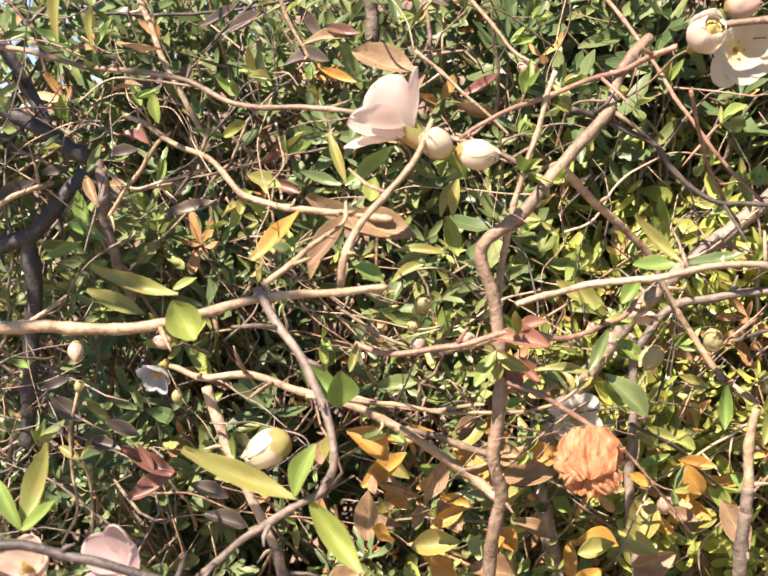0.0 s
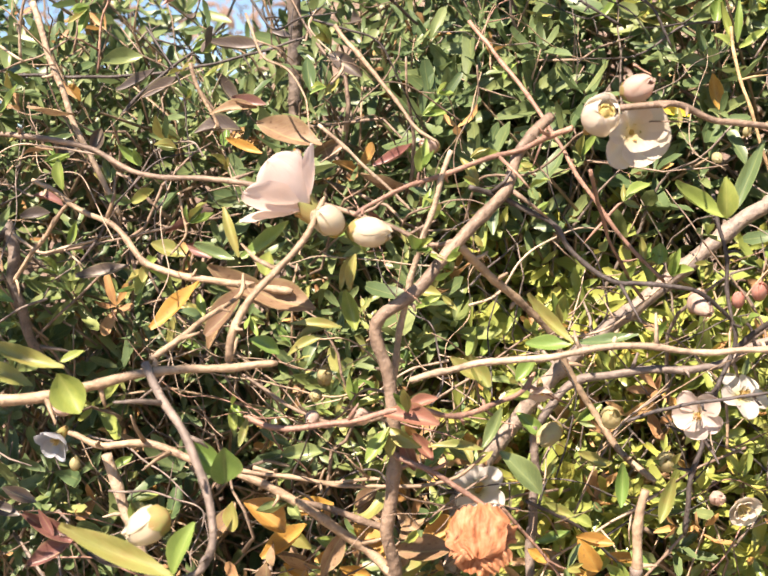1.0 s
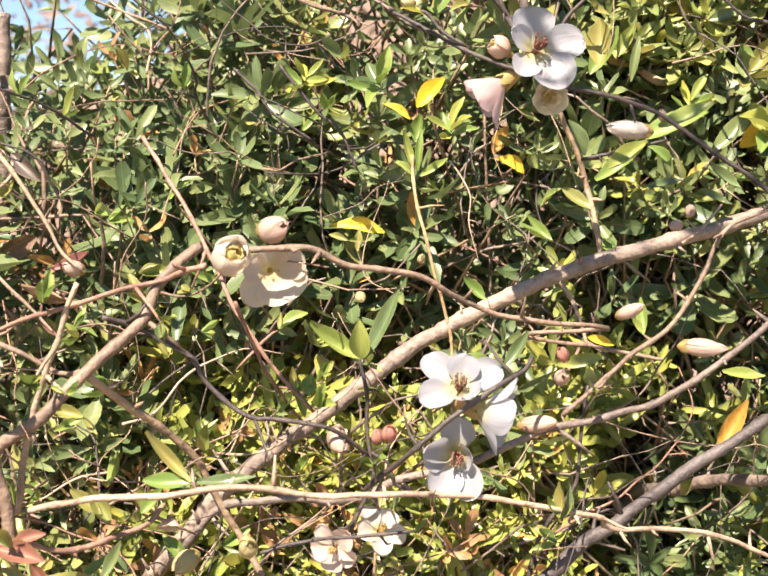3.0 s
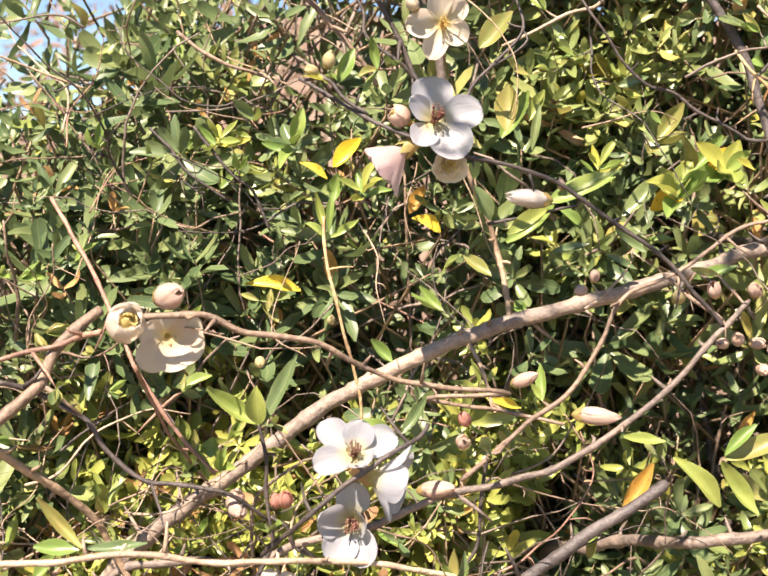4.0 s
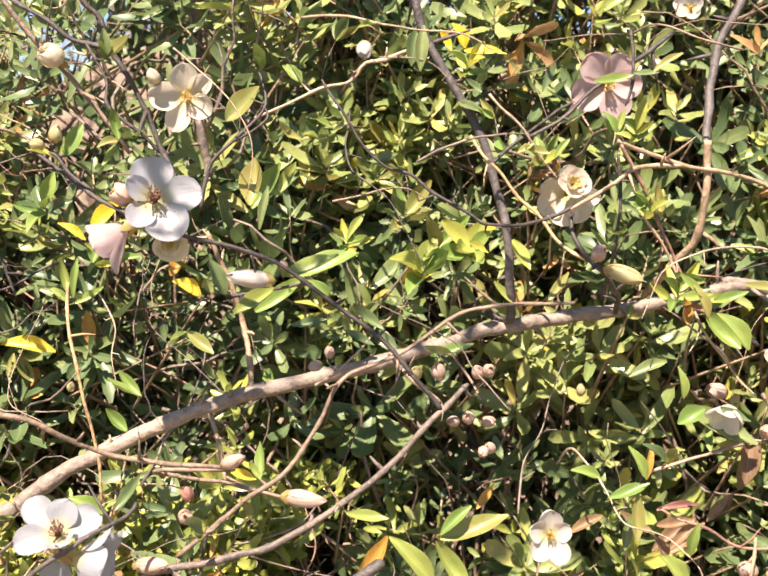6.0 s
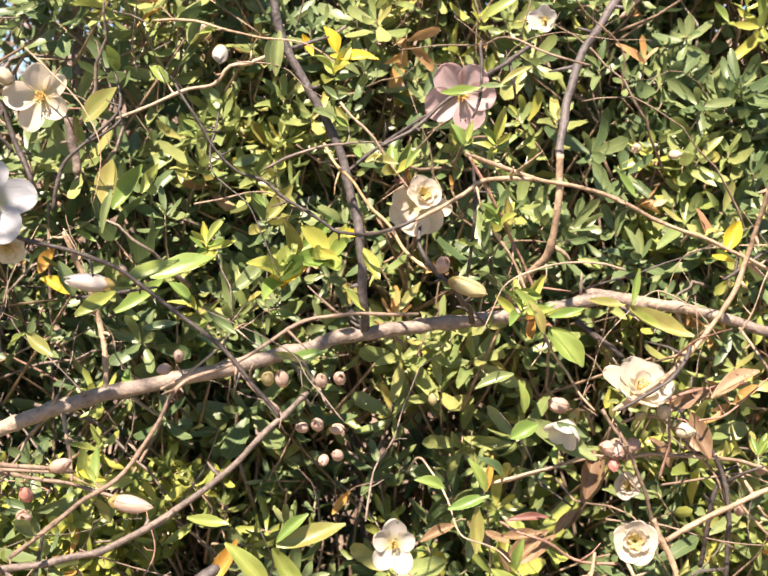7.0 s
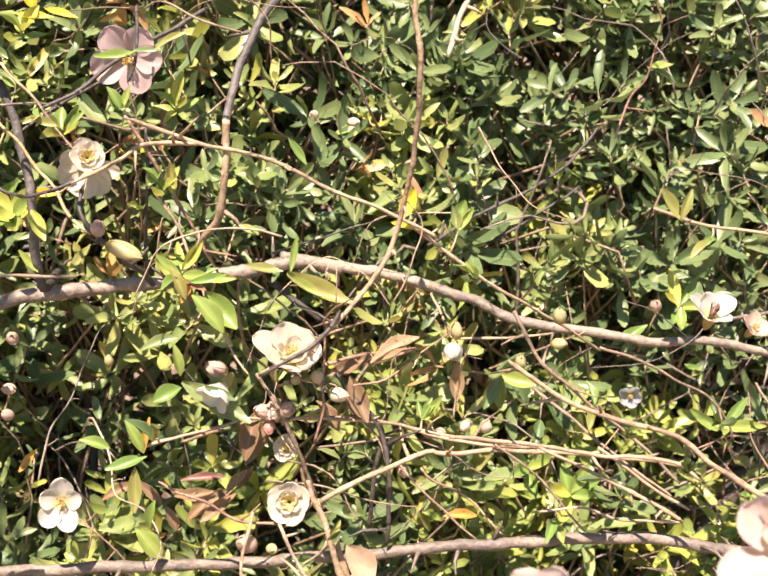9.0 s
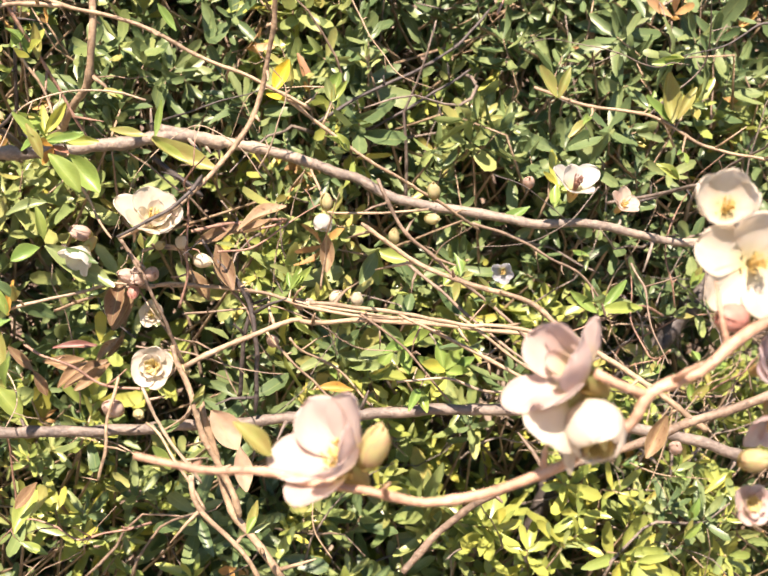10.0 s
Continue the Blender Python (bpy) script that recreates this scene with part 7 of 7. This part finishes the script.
leaf(right_quince, LEAF["olive"], (0.548, 0.570, 1.178), (0.539, 0.570, 1.195), 0.30, 0)
leaf(right_quince, LEAF["green"], (0.546, 0.570, 1.188), (0.532, 0.570, 1.200), 0.36, 0)
leaf(right_quince, LEAF["green"], (0.550, 0.570, 1.187), (0.568, 0.570, 1.192), 0.30, 0)
leaf(right_quince, LEAF["olive"], (0.601, 0.600, 1.191), (0.638, 0.600, 1.177), 0.30, 0)
leaf(right_quince, LEAF["green"], (0.603, 0.600, 1.192), (0.605, 0.600, 1.212), 0.25, 0)
leaf(right_quince, LEAF["green"], (0.602, 0.600, 1.190), (0.621, 0.600, 1.180), 0.36, 0)
leaf(right_quince, LEAF["olive"], (0.599, 0.600, 1.192), (0.579, 0.600, 1.194), 0.30, 0)
leaf(right_quince, LEAF["olive"], (0.483, 0.640, 1.179), (0.494, 0.640, 1.195), 0.36, 0)
leaf(right_quince, LEAF["green"], (0.465, 0.650, 1.176), (0.454, 0.650, 1.188), 0.36, 0)
leaf(right_quince, LEAF["yellow"], (0.446, 0.730, 1.326), (0.437, 0.730, 1.341), 0.60, 0)
leaf(right_quince, LEAF["yellow"], (0.452, 0.730, 1.328), (0.472, 0.730, 1.324), 0.30, 0)
leaf(right_quince, LEAF["deep"], (0.405, 0.670, 1.307), (0.408, 0.670, 1.329), 0.50, 0)
leaf(right_quince, LEAF["deep"], (0.431, 0.650, 1.286), (0.446, 0.650, 1.281), 0.40, 0)
leaf(right_quince, LEAF["green"], (0.599, 0.630, 1.263), (0.610, 0.630, 1.249), 0.40, 0)
leaf(right_quince, LEAF["green"], (0.641, 0.620, 1.357), (0.650, 0.620, 1.347), 0.50, 0)
leaf(right_quince, LEAF["green"], (0.524, 0.620, 1.231), (0.531, 0.620, 1.243), 0.60, 0)
leaf(right_quince, LEAF["olive"], (0.538, 0.620, 1.226), (0.535, 0.620, 1.245), 0.40, 0)
leaf(right_quince, LEAF["yellow"], (0.668, 0.640, 1.222), (0.675, 0.640, 1.240), 0.60, 0)
leaf(right_quince, LEAF["yellow"], (0.664, 0.650, 1.219), (0.679, 0.650, 1.216), 0.35, 0)
leaf(right_quince, LEAF["green"], (0.701, 0.640, 1.224), (0.705, 0.640, 1.236), 0.70, 0)
leaf(right_quince, LEAF["green"], (0.531, 0.600, 1.088), (0.520, 0.600, 1.106), 0.40, 0)
leaf(right_quince, LEAF["orange"], (0.531, 0.600, 1.088), (0.533, 0.600, 1.108), 0.22, 0)
leaf(right_quince, LEAF["green"], (0.533, 0.600, 1.086), (0.511, 0.600, 1.078), 0.40, 0)
leaf(right_quince, LEAF["green"], (0.512, 0.620, 1.084), (0.495, 0.620, 1.088), 0.50, 0)
leaf(right_quince, LEAF["olive"], (0.527, 0.600, 1.080), (0.528, 0.600, 1.054), 0.30, 0)
leaf(right_quince, LEAF["deep"], (0.530, 0.620, 1.063), (0.528, 0.620, 1.043), 0.40, 0)
leaf(right_quince, LEAF["green"], (0.549, 0.570, 1.132), (0.535, 0.570, 1.124), 0.70, 0)
leaf(right_quince, LEAF["deep"], (0.561, 0.580, 1.131), (0.578, 0.580, 1.124), 0.30, 0)
leaf(right_quince, LEAF["brown"], (0.597, 0.610, 1.107), (0.587, 0.610, 1.081), 0.45, 0)
leaf(right_quince, LEAF["brown"], (0.625, 0.620, 1.117), (0.639, 0.620, 1.100), 0.45, 0)
leaf(right_quince, LEAF["brown"], (0.703, 0.615, 1.144), (0.705, 0.615, 1.122), 0.50, 0)
leaf(right_quince, LEAF["brown"], (0.584, 0.630, 1.060), (0.593, 0.630, 1.074), 0.40, 0)
leaf(right_quince, LEAF["brown"], (0.558, 0.660, 1.031), (0.583, 0.660, 1.050), 0.36, 0)
leaf(right_quince, LEAF["brown"], (0.507, 0.660, 1.041), (0.527, 0.660, 1.052), 0.30, 0)
leaf(right_quince, LEAF["brown"], (0.565, 0.650, 1.033), (0.585, 0.650, 1.051), 0.36, 0)
leaf(right_quince, LEAF["brown"], (0.546, 0.670, 1.046), (0.563, 0.670, 1.039), 0.40, 0)
leaf(right_quince, LEAF["brown"], (0.633, 0.620, 1.137), (0.660, 0.620, 1.146), 0.30, 0)
leaf(right_quince, LEAF["orange"], (0.707, 0.630, 1.048), (0.728, 0.630, 1.049), 0.36, 0)
leaf(right_quince, LEAF["yellow"], (0.310, 0.660, 1.076), (0.325, 0.660, 1.071), 0.45, 0)
leaf(right_quince, LEAF["deep"], (0.525, 0.620, 1.140), (0.546, 0.620, 1.149), 0.35, 0)
leaf(right_quince, LEAF["green"], (0.334, 0.700, 1.233), (0.343, 0.700, 1.251), 0.50, 0)
leaf(right_quince, LEAF["brown"], (0.543, 0.630, 1.049), (0.528, 0.630, 1.063), 0.40, 0)
leaf(right_quince, LEAF["brown"], (0.548, 0.630, 1.055), (0.571, 0.630, 1.058), 0.30, 0)
leaf(right_quince, LEAF["brown"], (0.557, 0.630, 1.040), (0.573, 0.630, 1.057), 0.35, 0)
leaf(right_quince, LEAF["brown"], (0.578, 0.630, 1.057), (0.590, 0.630, 1.072), 0.40, 0)
leaf(right_quince, LEAF["brown"], (0.552, 0.620, 1.038), (0.544, 0.620, 1.052), 0.50, 0)
leaf(right_quince, LEAF["russet"], (0.552, 0.640, 1.061), (0.577, 0.640, 1.064), 0.20, 0)
leaf(right_quince, LEAF["olive"], (0.837, 0.640, 1.234), (0.824, 0.640, 1.252), 0.50, 0)
leaf(right_quince, LEAF["olive"], (0.838, 0.640, 1.234), (0.843, 0.640, 1.253), 0.40, 0)
leaf(right_quince, LEAF["olive"], (0.908, 0.630, 1.226), (0.901, 0.630, 1.256), 0.45, 0)
leaf(right_quince, LEAF["green"], (0.908, 0.630, 1.226), (0.889, 0.630, 1.241), 0.40, 0)
leaf(right_quince, LEAF["olive"], (0.911, 0.630, 1.229), (0.920, 0.630, 1.249), 0.40, 0)
leaf(right_quince, LEAF["deep"], (0.788, 0.750, 1.089), (0.770, 0.750, 1.113), 0.50, 0)
leaf(right_quince, LEAF["deep"], (0.822, 0.750, 1.073), (0.800, 0.750, 1.101), 0.42, 0)
leaf(right_quince, LEAF["green"], (0.760, 0.740, 1.026), (0.774, 0.740, 1.049), 0.50, 0)
leaf(right_quince, LEAF["deep"], (0.951, 0.720, 1.091), (0.929, 0.720, 1.130), 0.25, 0)
leaf(right_quince, LEAF["green"], (0.819, 0.680, 1.149), (0.841, 0.680, 1.163), 0.40, 0)
leaf(right_quince, LEAF["paledry"], (0.644, 0.585, 1.045), (0.661, 0.585, 1.023), 0.70, 0)
leaf(right_quince, LEAF["paledry"], (0.661, 0.580, 1.026), (0.667, 0.580, 1.000), 0.42, 0)
leaf(right_quince, LEAF["brown"], (0.838, 0.440, 1.077), (0.845, 0.440, 1.098), 0.42, 0)
leaf(right_quince, LEAF["green"], (0.530, 0.570, 1.056), (0.544, 0.570, 1.040), 0.60, 0)
leaf(right_quince, LEAF["brown"], (0.540, 0.600, 0.977), (0.551, 0.600, 0.993), 0.50, 0)
leaf(right_quince, LEAF["orange"], (0.716, 0.660, 1.041), (0.735, 0.660, 1.040), 0.30, 0)
leaf(right_quince, LEAF["green"], (0.540, 0.600, 0.962), (0.549, 0.620, 0.981), 0.50, 0)
leaf(right_quince, LEAF["green"], (0.514, 0.606, 1.301), (0.493, 0.606, 1.297), 0.30, 0)
leaf(right_quince, LEAF["deep"], (0.513, 0.604, 1.302), (0.527, 0.604, 1.303), 0.30, 0)
leaf(right_quince, LEAF["olive"], (0.523, 0.606, 1.302), (0.540, 0.606, 1.314), 0.25, 0)
leaf(right_quince, LEAF["green"], (0.508, 0.612, 1.271), (0.500, 0.612, 1.282), 0.45, 0)
leaf(right_quince, LEAF["green"], (0.508, 0.612, 1.271), (0.512, 0.612, 1.284), 0.40, 0)
leaf(right_quince, LEAF["green"], (0.507, 0.612, 1.270), (0.501, 0.612, 1.277), 0.60, 0)
leaf(right_quince, LEAF["green"], (0.509, 0.612, 1.271), (0.513, 0.612, 1.275), 0.60, 0)
leaf(right_quince, LEAF["olive"], (0.466, 0.620, 1.264), (0.457, 0.620, 1.259), 0.50, 0)
leaf(right_quince, LEAF["olive"], (0.475, 0.620, 1.259), (0.461, 0.620, 1.262), 0.45, 0)
leaf(right_quince, LEAF["green"], (0.488, 0.630, 1.268), (0.480, 0.630, 1.257), 0.30, 0)
branch(right_quince, BARK["grey"], 4.6, 8.0, [(0.425, 0.660, 0.993), (0.385, 0.73, 0.970), (0.37, 0.80, 0.90), (0.50, 0.80, 0.5), (0.63, 0.72, -0.03)])
branch(right_quince, BARK["dark"], 3.2, 7.0, [(0.467, 0.660, 1.166), (0.47, 0.83, 1.13), (0.52, 0.80, 0.85), (0.62, 0.76, 0.4), (0.65, 0.72, -0.03)])
branch(right_quince, BARK["tan"], 3.2, 7.0, [(0.705, 0.580, 0.928), (0.71, 0.62, 0.6), (0.67, 0.72, -0.03)])
branch(right_quince, BARK["dark"], 9.0, 11.0, [(1.035, 0.765, 1.155), (1.022, 0.760, 1.133), (1.004, 0.758, 1.103), (0.988, 0.756, 1.079), (0.973, 0.756, 1.056), (0.951, 0.760, 1.025), (0.90, 0.77, 0.90), (0.80, 0.76, 0.4), (0.68, 0.73, -0.03)])
tangle(right_quince, 17, 46, (0.91, 1.06), (0.98, 1.12), (0.66, 0.76))
tangle(right_quince, 13, 40, (0.45, 1.02), (0.92, 1.32), (0.58, 0.72))
near_quince = thing("flowering_quince", (0.85, 0.33, 0), "flowering quince twig with blush-white blossom close by", "shrub", "flowering quinces")
branch(near_quince, BARK["near"], 1.7, 2.7, [(0.608, 0.340, 1.102), (0.629, 0.337, 1.100), (0.652, 0.333, 1.101), (0.675, 0.328, 1.099), (0.709, 0.322, 1.097), (0.736, 0.315, 1.107), (0.758, 0.310, 1.121), (0.772, 0.308, 1.133), (0.777, 0.308, 1.144), (0.793, 0.308, 1.152), (0.805, 0.310, 1.162), (0.822, 0.312, 1.173)])
branch(near_quince, BARK["near"], 2.4, 1.9, [(0.757, 0.310, 1.149), (0.765, 0.309, 1.146), (0.777, 0.308, 1.143)])
flower(near_quince, "near", (0.755, 0.314, 1.146), (-0.82, -0.28, 0.50), [(4, 66, 56, 20, 10), (78, 58, 6, 22, 24), (150, 64, 34, 25, 21), (205, 62, 52, 28, 18), (285, 54, 14, 23, 22), (335, 50, 8, 21, 17)], 0.5, 0.35, None, [(30, 50, 0, 14, 13, "near"), (150, 50, 0, 14, 13, "near"), (270, 50, 0, 14, 13, "near")])
globe_flower(near_quince, "creamy", (0.758, 0.314, 1.136), 23.0, (-0.02, -0.84, -0.54))
flower(near_quince, "creamy", (0.752, 0.317, 1.138), (-0.50, -0.02, -0.86), [(0, 56, 36, 19, 18), (70, 58, 36, 23, 23), (140, 50, 22, 25, 12), (200, 54, 30, 22, 20), (285, 56, 34, 21, 21)], 0.35, 0.4, None)
flower(near_quince, "near", (0.681, 0.333, 1.104), (-0.66, -0.36, 0.66), [(0, 54, 30, 26, 23), (62, 52, 8, 23, 20), (122, 60, 22, 21, 22), (176, 70, 58, 24, 24), (232, 62, 46, 27, 21), (302, 54, 34, 26, 22)], 0.3, 0.45, "gold", (), 0.36)
bud(near_quince, "limepink", (0.6875, 0.327, 1.112), 15.5, (0.20, -0.30, 0.93), 0.74)
flower(near_quince, "creamy", (0.812, 0.347, 1.203), (-0.30, -0.82, 0.48), [(0, 74, 10, 17, 18), (72, 72, 12, 16, 17), (144, 70, 6, 16, 19), (216, 72, 14, 16, 18), (288, 74, 16, 17, 18)], 0.5, 0.3, "gold", (), 0.4)
flower(near_quince, "creamy", (0.820, 0.337, 1.186), (-0.20, -0.96, 0.18), [(10, 70, 50, 20, 22), (80, 72, 70, 21, 20), (150, 74, 78, 20, 20), (215, 74, 80, 21, 19), (285, 74, 78, 21, 19)], 0.1, 0.5, "gold", (), 0.5)
bud(near_quince, "pinkbud", (0.808, 0.318, 1.169), 11.9, (-0.91, -0.40, -0.05))
flower(near_quince, "pink", (0.827, 0.325, 1.151), (0.35, -0.80, 0.48), [(-70, 66, 44, 17, 15), (-20, 62, 40, 16, 15), (40, 66, 50, 18, 16), (120, 66, 50, 18, 16), (200, 66, 60, 18, 16), (260, 68, 56, 17, 15)], 0.1, 0.6, "spent", (), 0.35)
half_flower(near_quince, "pink", (0.830, 0.323, 1.134), 22.0, (-0.10, -0.75, -0.65))
bud(near_quince, "limepink", (0.822, 0.316, 1.119), 10.4, (0.54, -0.79, 0.30))
cup_flower(near_quince, "near", (0.828, 0.324, 1.100), 15.0, (0.1, -0.93, 0.3))
leaf(near_quince, LEAF["olive"], (0.654, 0.335, 1.106), (0.640, 0.337, 1.117), 0.42, 0)
branch(near_quince, BARK["near"], 2.7, 5.0, [(0.820, 0.312, 1.172), (0.87, 0.32, 1.16), (0.95, 0.34, 0.9), (0.90, 0.34, 0.4), (0.85, 0.33, -0.03)])
